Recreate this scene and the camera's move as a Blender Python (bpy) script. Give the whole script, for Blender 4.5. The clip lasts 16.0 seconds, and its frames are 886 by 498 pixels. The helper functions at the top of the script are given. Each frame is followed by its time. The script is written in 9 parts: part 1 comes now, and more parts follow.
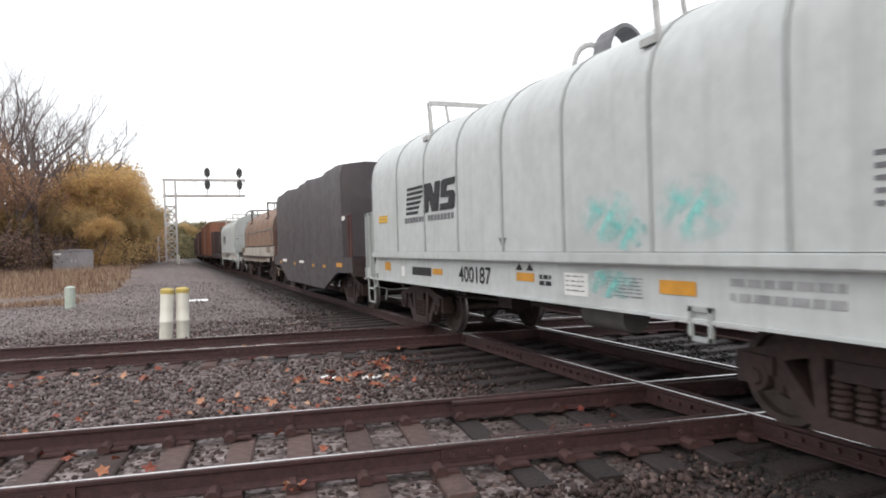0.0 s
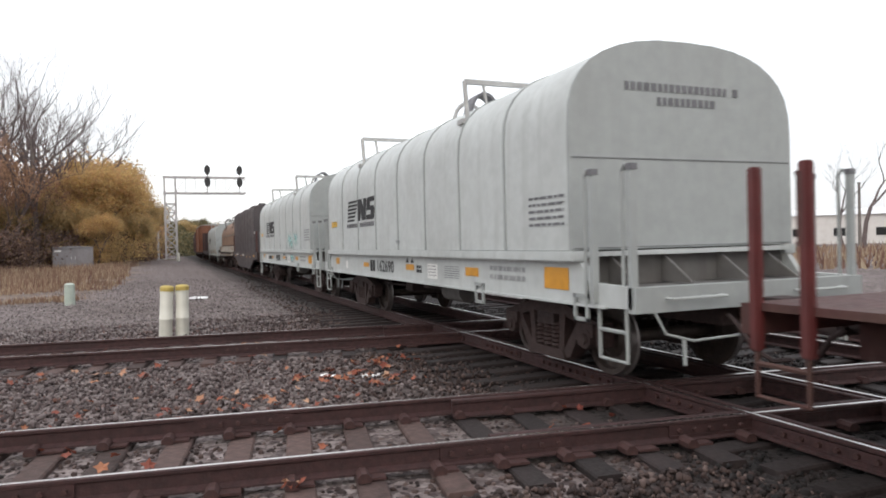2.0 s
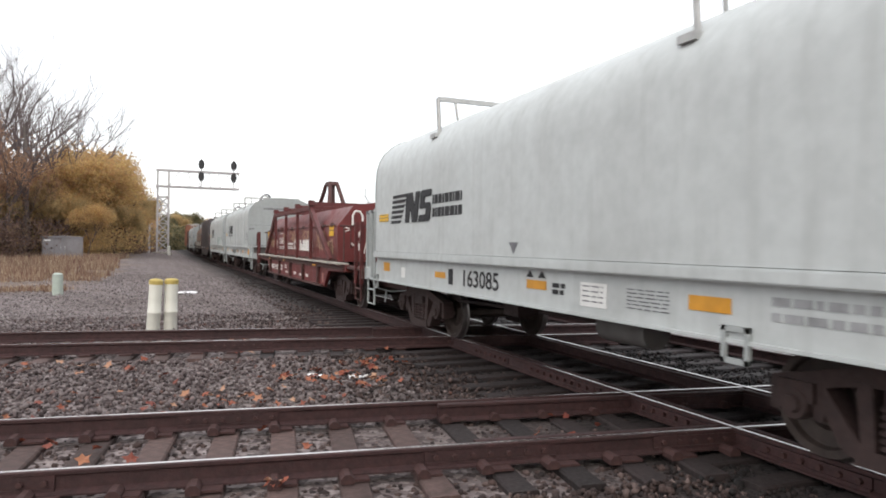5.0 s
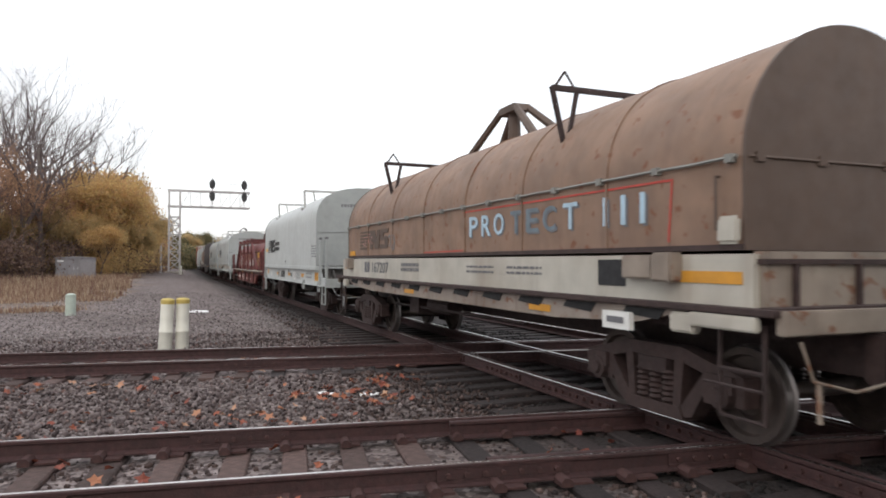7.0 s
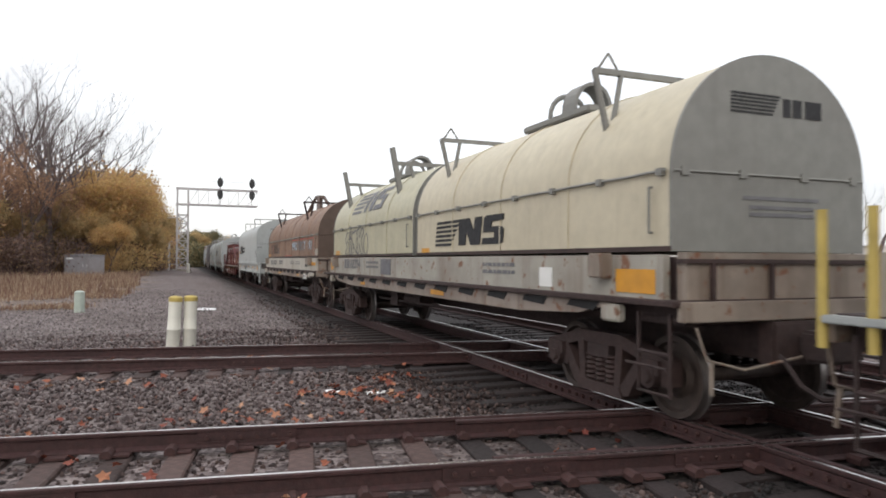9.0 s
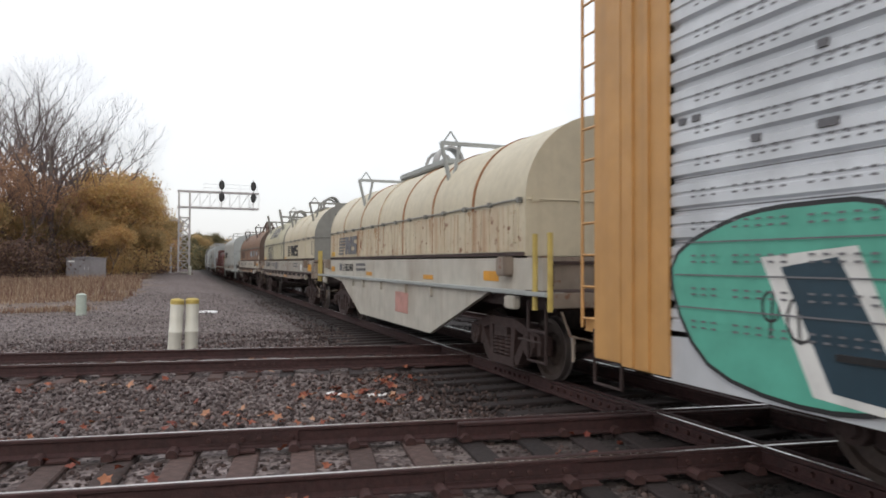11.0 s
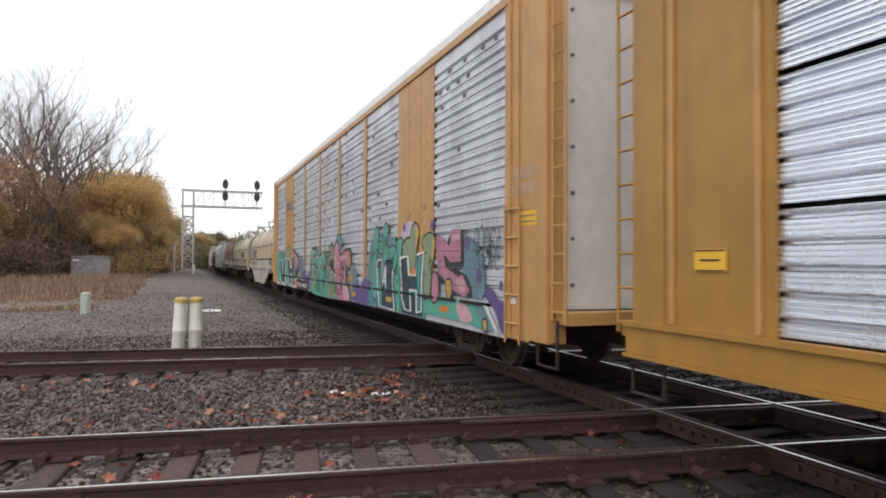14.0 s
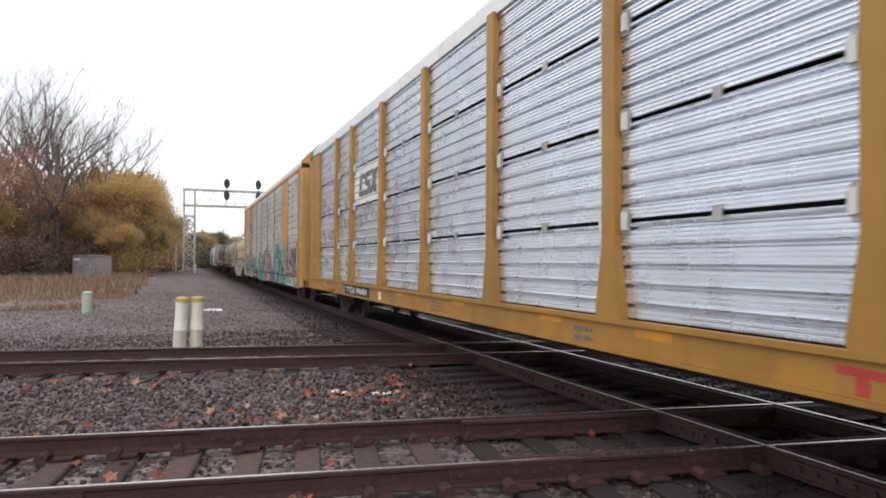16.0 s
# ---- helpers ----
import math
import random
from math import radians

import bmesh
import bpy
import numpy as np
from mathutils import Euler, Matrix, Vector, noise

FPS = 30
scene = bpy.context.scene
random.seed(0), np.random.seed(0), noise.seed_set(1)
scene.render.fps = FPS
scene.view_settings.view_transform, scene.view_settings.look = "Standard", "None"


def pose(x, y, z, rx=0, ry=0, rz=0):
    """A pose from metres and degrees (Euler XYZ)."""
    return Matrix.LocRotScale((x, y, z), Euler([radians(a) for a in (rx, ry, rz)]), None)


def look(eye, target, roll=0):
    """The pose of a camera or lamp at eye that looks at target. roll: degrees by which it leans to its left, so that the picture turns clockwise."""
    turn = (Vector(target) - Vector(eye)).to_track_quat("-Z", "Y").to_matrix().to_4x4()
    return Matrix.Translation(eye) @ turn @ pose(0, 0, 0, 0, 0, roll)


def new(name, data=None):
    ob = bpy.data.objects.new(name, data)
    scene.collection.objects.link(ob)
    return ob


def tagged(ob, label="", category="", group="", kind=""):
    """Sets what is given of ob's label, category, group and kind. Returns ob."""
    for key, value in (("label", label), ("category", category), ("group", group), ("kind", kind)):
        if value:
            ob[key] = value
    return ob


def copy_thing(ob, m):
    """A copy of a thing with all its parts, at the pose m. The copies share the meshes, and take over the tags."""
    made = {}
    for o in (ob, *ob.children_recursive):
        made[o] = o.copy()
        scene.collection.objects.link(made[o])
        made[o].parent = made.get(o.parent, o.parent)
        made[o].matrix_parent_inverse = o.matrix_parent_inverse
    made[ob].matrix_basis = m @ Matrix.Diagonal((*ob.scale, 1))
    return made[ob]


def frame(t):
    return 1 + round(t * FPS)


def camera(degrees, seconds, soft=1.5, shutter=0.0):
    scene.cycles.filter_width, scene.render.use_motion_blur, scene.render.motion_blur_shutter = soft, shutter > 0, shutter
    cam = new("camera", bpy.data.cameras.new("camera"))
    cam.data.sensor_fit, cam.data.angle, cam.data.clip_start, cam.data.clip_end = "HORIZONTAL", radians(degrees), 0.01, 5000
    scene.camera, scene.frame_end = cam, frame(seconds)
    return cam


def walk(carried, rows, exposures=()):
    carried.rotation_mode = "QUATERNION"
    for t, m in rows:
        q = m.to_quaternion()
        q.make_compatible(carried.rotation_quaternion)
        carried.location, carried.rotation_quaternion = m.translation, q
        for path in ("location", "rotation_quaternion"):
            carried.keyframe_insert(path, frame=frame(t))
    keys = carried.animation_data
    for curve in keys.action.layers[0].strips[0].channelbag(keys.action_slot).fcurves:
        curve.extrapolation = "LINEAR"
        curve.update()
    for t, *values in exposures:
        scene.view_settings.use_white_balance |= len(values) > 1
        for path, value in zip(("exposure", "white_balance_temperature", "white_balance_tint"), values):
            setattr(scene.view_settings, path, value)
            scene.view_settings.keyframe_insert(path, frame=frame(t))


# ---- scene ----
EYE_Z = 1.57          # camera height above the rail heads (z = 0)
cam = camera(66.7, 16.0, soft=1.8, shutter=0.13)
# seconds, yaw, pitch, roll of the hand-held camera, which stays on one spot
VIEW = (
    (0.0, -22.25, -0.47, 1.66),
    (0.5, -22.25, -0.47, 1.66),
    (1.0, -22.25, -0.49, 1.74),
    (1.5, -22.24, -0.52, 1.58),
    (2.0, -22.26, -0.60, 1.42),
    (2.2, -22.54, -0.70, 1.02),
    (2.3, -22.88, -0.87, 0.79),
    (2.4, -23.43, -1.12, 0.39),
    (2.5, -23.84, -1.43, 0.40),
    (2.6, -24.46, -1.50, -0.69),
    (2.7, -24.77, -1.43, -0.56),
    (2.8, -25.09, -1.35, 0.26),
    (2.9, -25.23, -1.22, 1.62),
    (3.0, -25.44, -1.30, 2.15),
    (3.5, -25.76, -1.43, 1.79),
    (3.7, -25.73, -1.55, 1.38),
    (5.8, -21.55, 0.47, -0.81),
    (6.0, -21.80, 0.53, -0.25),
    (6.5, -22.13, 0.89, -0.15),
    (7.0, -22.07, 1.12, -0.11),
    (7.5, -21.86, 1.09, -0.42),
    (8.0, -21.63, 1.01, -0.26),
    (8.5, -21.55, 0.96, -0.48),
    (9.0, -21.48, 1.01, -0.32),
    (9.5, -21.43, 1.06, -0.28),
    (12.0, -21.32, 1.24, -0.20),
    (12.5, -21.25, 1.15, -0.30),
    (13.0, -21.17, 1.15, -0.20),
    (13.5, -21.12, 1.15, -0.20),
    (14.0, -21.08, 1.10, -0.22),
    (14.5, -21.03, 1.08, -0.17),
    (15.0, -21.03, 1.08, -0.17),
    (15.5, -21.02, 1.07, -0.30),
    (16.0, -20.98, 1.08, -0.32),
)
walk(cam, [(t, pose(0, 0, EYE_Z, 90 + p, r, y)) for t, y, p, r in VIEW],
     exposures=((0.0, 0.06), (0.5, -0.08), (3.7, -0.12), (5.8, 0.12), (6.5, -0.02), (7.5, -0.25), (9.5, -0.22), (11.8, -0.52), (13.0, -0.36), (14.5, -0.22), (16.0, -0.2)))

# ---- world: overcast daylight ----
world = bpy.data.worlds.new("overcast_sky")
scene.world = world
world.use_nodes = True
wn, wl = world.node_tree.nodes, world.node_tree.links
wn.clear()
sky = wn.new("ShaderNodeTexSky")
sky.sky_type, sky.sun_disc = "NISHITA", False
sky.sun_elevation, sky.sun_rotation = radians(38), radians(215)
sky.dust_density, sky.air_density = 4.0, 1.0
sky_bg = wn.new("ShaderNodeBackground")
sky_bg.inputs[1].default_value = 0.05
cloud_bg = wn.new("ShaderNodeBackground")
coord = wn.new("ShaderNodeTexCoord")
cloud = wn.new("ShaderNodeTexNoise")
cloud.inputs["Scale"].default_value, cloud.inputs["Detail"].default_value = 1.6, 5
cloud_ramp = wn.new("ShaderNodeValToRGB")
cloud_ramp.color_ramp.elements[0].position, cloud_ramp.color_ramp.elements[0].color = 0.33, (0.66, 0.68, 0.74, 1)
cloud_ramp.color_ramp.elements[1].position, cloud_ramp.color_ramp.elements[1].color = 0.52, (1.0, 1.0, 1.0, 1)
add, out = wn.new("ShaderNodeAddShader"), wn.new("ShaderNodeOutputWorld")
wl.new(coord.outputs["Generated"], cloud.inputs["Vector"])
wl.new(cloud.outputs["Fac"], cloud_ramp.inputs[0])
wl.new(cloud_ramp.outputs[0], cloud_bg.inputs[0])
height_of, lift_of = wn.new("ShaderNodeSeparateXYZ"), wn.new("ShaderNodeMapRange")
lift_of.inputs[3].default_value, lift_of.inputs[4].default_value = 1.12, 1.87
wl.new(coord.outputs["Generated"], height_of.inputs[0])
wl.new(height_of.outputs[2], lift_of.inputs[0])
wl.new(lift_of.outputs[0], cloud_bg.inputs[1])
wl.new(sky.outputs[0], sky_bg.inputs[0])
wl.new(sky_bg.outputs[0], add.inputs[0])
wl.new(cloud_bg.outputs[0], add.inputs[1])
wl.new(add.outputs[0], out.inputs[0])
sun = new("sun", bpy.data.lights.new("sun", "SUN"))
sun.data.energy, sun.data.angle, sun.data.color = 0.35, radians(25), (1.0, 0.96, 0.9)
sun.matrix_world = look((-30, -40, 40), (0, 0, 0))

# ---- materials ----
GAUGE = 1.505                     # centre to centre of the rail heads
MAIN_X = 4.711 + GAUGE / 2        # the train's track runs along +y
def srgb(r, g, b):
    return tuple((c / 255 / 12.92) if c < 10 else ((c / 255 + 0.055) / 1.055) ** 2.4 for c in (r, g, b))


def surface(name, colour, rough=0.6, metal=0.0, grain=0.12, scale=6.0, dirt=0.0, dirt_colour=(0.09, 0.06, 0.045),
            streak=0.0, bump=0.1, bump_scale=60.0, rust=0.0, rust_colour=(0.16, 0.06, 0.025), vary=0.0):
    """A painted or raw surface: grain, large blotches of dirt, streaks that run down, rust spots, fine relief."""
    m = bpy.data.materials.new(name)
    m.use_nodes = True
    n, l = m.node_tree.nodes, m.node_tree.links
    b = n["Principled BSDF"]
    b.inputs["Roughness"].default_value, b.inputs["Metallic"].default_value = rough, metal
    tc = n.new("ShaderNodeTexCoord")
    def noise_at(sc, detail=4, stretch=None):
        t = n.new("ShaderNodeTexNoise")
        t.inputs["Scale"].default_value, t.inputs["Detail"].default_value = sc, detail
        if stretch:
            mp = n.new("ShaderNodeMapping")
            mp.inputs["Scale"].default_value = stretch
            l.new(tc.outputs["Object"], mp.inputs[0])
            l.new(mp.outputs[0], t.inputs["Vector"])
        else:
            l.new(tc.outputs["Object"], t.inputs["Vector"])
        return t.outputs["Fac"]
    def ramp(f, lo, hi, a=0.0, z=1.0):
        r = n.new("ShaderNodeMapRange")
        r.inputs[1].default_value, r.inputs[2].default_value, r.inputs[3].default_value, r.inputs[4].default_value = lo, hi, a, z
        l.new(f, r.inputs[0])
        return r.outputs[0]
    def mix(fac, a, bb, mode="MIX"):
        x = n.new("ShaderNodeMix")
        x.data_type, x.blend_type = "RGBA", mode
        for s, v in ((x.inputs[0], fac), (x.inputs[6], a), (x.inputs[7], bb)):
            if isinstance(v, (int, float)):
                s.default_value = v
            elif isinstance(v, tuple):
                s.default_value = (*v, 1)
            else:
                l.new(v, s)
        return x.outputs[2]
    lo, hi = tuple(c * (1 - grain) for c in colour), tuple(min(1, c * (1 + grain)) for c in colour)
    col = mix(ramp(noise_at(scale, 6), 0.3, 0.7), lo, hi)
    if vary:
        oi = n.new("ShaderNodeObjectInfo")
        col = mix(1.0, col, mix(oi.outputs["Random"], (1 - vary,) * 3, (1 + vary,) * 3), "MULTIPLY")
    if streak:
        col = mix(ramp(noise_at(1.0, 5, (5.0, 5.0, 0.35)), 0.52, 0.72, 0, streak), col, dirt_colour)
    if dirt:
        col = mix(ramp(noise_at(0.9, 7), 0.45, 0.75, 0, dirt), col, dirt_colour)
    if rust:
        col = mix(ramp(noise_at(7.0, 8), 0.62 - 0.2 * rust, 0.68, 0, 0.9), col, rust_colour)
    l.new(col, b.inputs["Base Color"])
    l.new(ramp(noise_at(scale * 2.2, 3), 0.2, 0.8, max(0.05, rough - 0.12), min(1, rough + 0.12)), b.inputs["Roughness"])
    if bump:
        bp = n.new("ShaderNodeBump")
        bp.inputs["Strength"].default_value, bp.inputs["Distance"].default_value = bump, 0.01
        l.new(noise_at(bump_scale, 3), bp.inputs["Height"])
        l.new(bp.outputs[0], b.inputs["Normal"])
    return m


def island_mix(name, stops, rough=0.9, scale=40.0, through_light=0.0):
    """Many small pieces: each one takes its own colour."""
    m = bpy.data.materials.new(name)
    m.use_nodes = True
    n, l = m.node_tree.nodes, m.node_tree.links
    b = n["Principled BSDF"]
    b.inputs["Roughness"].default_value = rough
    geo, r = n.new("ShaderNodeNewGeometry"), n.new("ShaderNodeValToRGB")
    e = r.color_ramp.elements
    e[0].position, e[0].color = stops[0][0], (*stops[0][1], 1)
    e[1].position, e[1].color = stops[-1][0], (*stops[-1][1], 1)
    for p, c in stops[1:-1]:
        k = e.new(p)
        k.color = (*c, 1)
    l.new(geo.outputs["Random Per Island"], r.inputs[0])
    t, x = n.new("ShaderNodeTexNoise"), n.new("ShaderNodeMix")
    t.inputs["Scale"].default_value = scale
    x.data_type, x.blend_type = "RGBA", "MULTIPLY"
    x.inputs[0].default_value = 0.5
    l.new(r.outputs[0], x.inputs[6])
    l.new(t.outputs["Fac"], x.inputs[7])
    l.new(x.outputs[2], b.inputs["Base Color"])
    if through_light:
        tr, ms = n.new("ShaderNodeBsdfTranslucent"), n.new("ShaderNodeMixShader")
        ms.inputs[0].default_value = through_light
        l.new(x.outputs[2], tr.inputs[0])
        l.new(b.outputs[0], ms.inputs[1])
        l.new(tr.outputs[0], ms.inputs[2])
        l.new(ms.outputs[0], n["Material Output"].inputs[0])
    return m


M = {}
M["white"] = surface("white_car_paint", (0.455, 0.48, 0.475), 0.5, grain=0.07, dirt=0.32, dirt_colour=(0.26, 0.26, 0.25), streak=0.28, bump=0.04, bump_scale=9)
M["deck_dirt"] = surface("dirty_grey_deck", (0.13, 0.125, 0.12), 0.75, grain=0.2, scale=3, dirt=0.6, dirt_colour=(0.06, 0.05, 0.045), streak=0.3)
# about a third darker than the white, for hood ends and fittings
M["end_grey"] = surface("grey_white_end", (0.31, 0.33, 0.325), 0.55, grain=0.06, dirt=0.25, dirt_colour=(0.22, 0.22, 0.21), streak=0.15, bump=0.04, bump_scale=9)
M["cream"] = surface("cream_car_paint", (0.50, 0.45, 0.335), 0.5, grain=0.07, dirt=0.3, dirt_colour=(0.30, 0.26, 0.19), streak=0.22, bump=0.04, bump_scale=9)
# darker and greyer than the cream, for hood ends and fittings
M["cream_grey"] = surface("streaked_grey_end", (0.20, 0.20, 0.185), 0.6, grain=0.08, dirt=0.3, streak=0.2, dirt_colour=(0.13, 0.12, 0.11))
M["pale_green"] = surface("pale_green_car_paint", (0.43, 0.405, 0.29), 0.5, grain=0.07, dirt=0.35, dirt_colour=(0.27, 0.26, 0.195), streak=0.3, bump=0.04, bump_scale=9)
M["sill_stained"] = surface("stained_grey_white_sill", (0.33, 0.315, 0.275), 0.55, grain=0.14, scale=2.5, dirt=0.65, dirt_colour=(0.18, 0.14, 0.11), streak=0.6, rust=0.05)
M["rusty_white"] = surface("rust_streaked_white_paint", (0.52, 0.46, 0.34), 0.55, grain=0.1, dirt=0.55, dirt_colour=(0.30, 0.16, 0.075), streak=1.0, rust=0.03)
M["brown_hood"] = surface("faded_brown_hood", (0.22, 0.138, 0.095), 0.65, grain=0.2, scale=2.2, dirt=0.6, dirt_colour=(0.13, 0.085, 0.066), streak=0.4, rust=0.05)
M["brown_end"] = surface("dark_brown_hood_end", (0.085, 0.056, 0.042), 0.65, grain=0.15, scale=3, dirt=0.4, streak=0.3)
M["red"] = surface("oxide_red_paint", (0.1318, 0.0204, 0.0187), 0.5, grain=0.15, scale=3, dirt=0.45, dirt_colour=(0.0723, 0.0187, 0.017), streak=0.25, bump=0.06)
M["red_dark"] = surface("grimy_red_steel", (0.062, 0.02, 0.018), 0.7, grain=0.2, dirt=0.5, streak=0.3)
M["board"] = surface("weathered_running_board", (0.36, 0.33, 0.29), 0.75, grain=0.15, dirt=0.4)
M["black_tarp"] = surface("black_grey_cover", (0.045, 0.038, 0.042), 0.55, grain=0.25, scale=2, dirt=0.4, dirt_colour=(0.085, 0.07, 0.07), streak=0.5, bump=0.25, bump_scale=5)
M["yellow"] = surface("ochre_yellow_paint", (0.48, 0.262, 0.092), 0.5, grain=0.1, scale=3, dirt=0.4, dirt_colour=(0.32, 0.18, 0.075), streak=0.35)
M["yellow_new"] = surface("yellow_flatcar_paint", (0.36, 0.185, 0.032), 0.45, grain=0.1, scale=3, dirt=0.4, dirt_colour=(0.19, 0.105, 0.04), streak=0.3)
M["silver"] = surface("galvanised_panel", (0.82, 0.865, 0.94), 0.30, metal=0.85, grain=0.06, scale=1.4, dirt=0.25, dirt_colour=(0.62, 0.66, 0.72), bump=0)
M["grey_panel"] = surface("dull_grey_panel", (0.60, 0.625, 0.655), 0.45, metal=0.3, grain=0.2, scale=1.2, dirt=0.4, dirt_colour=(0.34, 0.35, 0.37), streak=0.25)
M["roof_grey"] = surface("galvanised_roof", (0.74, 0.74, 0.74), 0.45, metal=0.3, grain=0.08, dirt=0.3, dirt_colour=(0.5, 0.5, 0.5))
M["grime"] = surface("grimy_underframe", (0.034, 0.020, 0.019), 0.8, grain=0.3, scale=9, dirt=0.5, dirt_colour=(0.015, 0.010, 0.010), bump=0.3)
M["bogie"] = surface("bogie_rust_brown", (0.0385, 0.0213, 0.0193), 0.75, grain=0.3, scale=9, dirt=0.5, dirt_colour=(0.0221, 0.0139, 0.0135), bump=0.3)
M["wheel"] = surface("wheel_steel", (0.06, 0.045, 0.04), 0.65, metal=0.3, grain=0.3, scale=8, dirt=0.3)
M["wheel_tread"] = surface("worn_tread", (0.22, 0.20, 0.195), 0.4, metal=0.8, grain=0.15)
M["dark_gap"] = surface("dark_void", (0.012, 0.012, 0.013), 0.8, bump=0)
M["ink"] = surface("black_lettering", (0.014, 0.014, 0.016), 0.7, grain=0.2, bump=0)
M["ink_grey"] = surface("grey_lettering", (0.13, 0.13, 0.14), 0.6, grain=0.2, bump=0)
M["ink_faint"] = surface("worn_grey_stencil", (0.27, 0.275, 0.28), 0.6, grain=0.3, bump=0)
M["ink_white"] = surface("white_lettering", (0.72, 0.70, 0.66), 0.6, grain=0.1, bump=0)
M["ink_pink"] = surface("faded_pinkish_lettering", (0.42, 0.22, 0.19), 0.6, grain=0.15, bump=0)
M["ink_blue"] = surface("pale_blue_lettering", (0.38, 0.52, 0.62), 0.6, grain=0.15, bump=0)
M["ink_blue_dark"] = surface("faded_blue_lettering", (0.13, 0.17, 0.20), 0.6, grain=0.2, bump=0)
M["ink_red"] = surface("red_lettering", (0.42, 0.05, 0.035), 0.6, grain=0.15, bump=0)
M["reflector"] = surface("orange_reflector", (0.56, 0.26, 0.025), 0.4, grain=0.12, dirt=0.3, dirt_colour=(0.35, 0.18, 0.05), bump=0)
M["old_white"] = surface("weathered_cream_white_paint", (0.43, 0.41, 0.36), 0.55, grain=0.12, scale=2.5, dirt=0.6, dirt_colour=(0.27, 0.22, 0.17), streak=0.35)
M["dirty_tan"] = surface("rusty_whitish_end", (0.24, 0.20, 0.165), 0.6, grain=0.2, scale=3, dirt=0.6, dirt_colour=(0.10, 0.065, 0.045), streak=0.5, rust=0.1)
# the oxide red with shade put into its colour, for posts and truss
M["red_shaded"] = surface("shaded_oxide_red_steel", (0.0945, 0.018, 0.0171), 0.55, grain=0.2, scale=4, dirt=0.4, dirt_colour=(0.045, 0.018, 0.0162), bump=0.06)
M["ink_tan"] = surface("tan_spray", (0.40, 0.27, 0.18), 0.6, grain=0.2, bump=0)
M["caution"] = surface("yellow_caution_label", (0.72, 0.42, 0.03), 0.45, grain=0.06, bump=0)
M["white_panel"] = surface("white_painted_panel", (0.86, 0.87, 0.88), 0.4, grain=0.05, dirt=0.2, dirt_colour=(0.5, 0.5, 0.5), bump=0.03)
M["sticker"] = surface("white_sticker", (0.68, 0.68, 0.66), 0.5, grain=0.06, bump=0)
M["galv"] = surface("galvanised_steel", (0.42, 0.42, 0.41), 0.5, metal=0.5, grain=0.15, dirt=0.3)
M["rail_side"] = surface("rusty_rail", (0.040, 0.0155, 0.0150), 0.75, grain=0.35, scale=14, dirt=0.45, dirt_colour=(0.019, 0.0098, 0.0102), bump=0.35)
M["rail_head"] = surface("polished_rail_head", (0.62, 0.60, 0.60), 0.24, metal=1.0, grain=0.12, scale=18, bump=0.05)
M["rail_head_dull"] = surface("dulled_rail_head", (0.13, 0.095, 0.09), 0.45, metal=0.7, grain=0.3, scale=18, dirt=0.3)
M["tie"] = surface("creosoted_timber", (0.070, 0.043, 0.038), 0.9, grain=0.4, scale=10, dirt=0.55, dirt_colour=(0.030, 0.018, 0.0165), bump=0.6, bump_scale=30, vary=0.4)
M["plate"] = surface("rusty_tie_plate", (0.050, 0.021, 0.019), 0.8, grain=0.3, scale=20, bump=0.2)
M["post_white"] = surface("chalky_white_post", (0.66, 0.65, 0.58), 0.6, grain=0.06, dirt=0.3, dirt_colour=(0.45, 0.43, 0.36), streak=0.35, bump=0.05)
M["post_cap"] = surface("dull_yellow_cap", (0.42, 0.32, 0.09), 0.6, grain=0.15)
M["post_green"] = surface("pale_green_marker", (0.36, 0.41, 0.36), 0.6, grain=0.1)
M["cabinet"] = surface("grey_cabinet_paint", (0.20, 0.19, 0.20), 0.55, grain=0.1, dirt=0.3, streak=0.2)
M["gantry"] = surface("weathered_gantry_steel", (0.46, 0.44, 0.44), 0.6, metal=0.1, grain=0.15, dirt=0.3, dirt_colour=(0.28, 0.25, 0.24))
M["signal_black"] = surface("signal_black", (0.05, 0.05, 0.052), 0.7)
M["bark"] = surface("grey_bark", (0.125, 0.098, 0.095), 0.95, grain=0.3, scale=8, bump=0.4)
M["wood_pole"] = surface("weathered_pole", (0.16, 0.14, 0.13), 0.9, grain=0.25, scale=6, bump=0.3)
M["building"] = surface("pale_building_wall", (0.62, 0.60, 0.58), 0.7, grain=0.06, dirt=0.3, dirt_colour=(0.4, 0.36, 0.33))
M["stone"] = island_mix("ballast_stone", ((0.0, (0.0432, 0.0288, 0.0288)), (0.35, (0.1062, 0.0774, 0.0747)), (0.65, (0.1692, 0.1332, 0.1296)), (0.9, (0.27, 0.2295, 0.2232)), (1.0, (0.153, 0.0675, 0.0495))), 0.9, 60)
# oily stone made blacker by the train's shade in its colour
M["stone_oil_shade"] = island_mix("oily_shaded_ballast_stone", ((0.0, (0.0036, 0.0024, 0.0024)), (0.5, (0.009, 0.0057, 0.0054)), (1.0, (0.0216, 0.0144, 0.0132))), 0.85, 60)
M["gravel_pale"] = island_mix("pale_gravel_stone", ((0.0, (0.10, 0.078, 0.077)), (0.4, (0.19, 0.158, 0.154)), (0.8, (0.30, 0.265, 0.258)), (1.0, (0.42, 0.385, 0.375))), 0.9, 60)
# oily timber, with the shade under the train in its colour
M["tie_oil_shade"] = surface("oily_shaded_timber", (0.020, 0.013, 0.0125), 0.85, grain=0.35, scale=10, dirt=0.4, dirt_colour=(0.009, 0.006, 0.006), bump=0.5, bump_scale=30, vary=0.3)
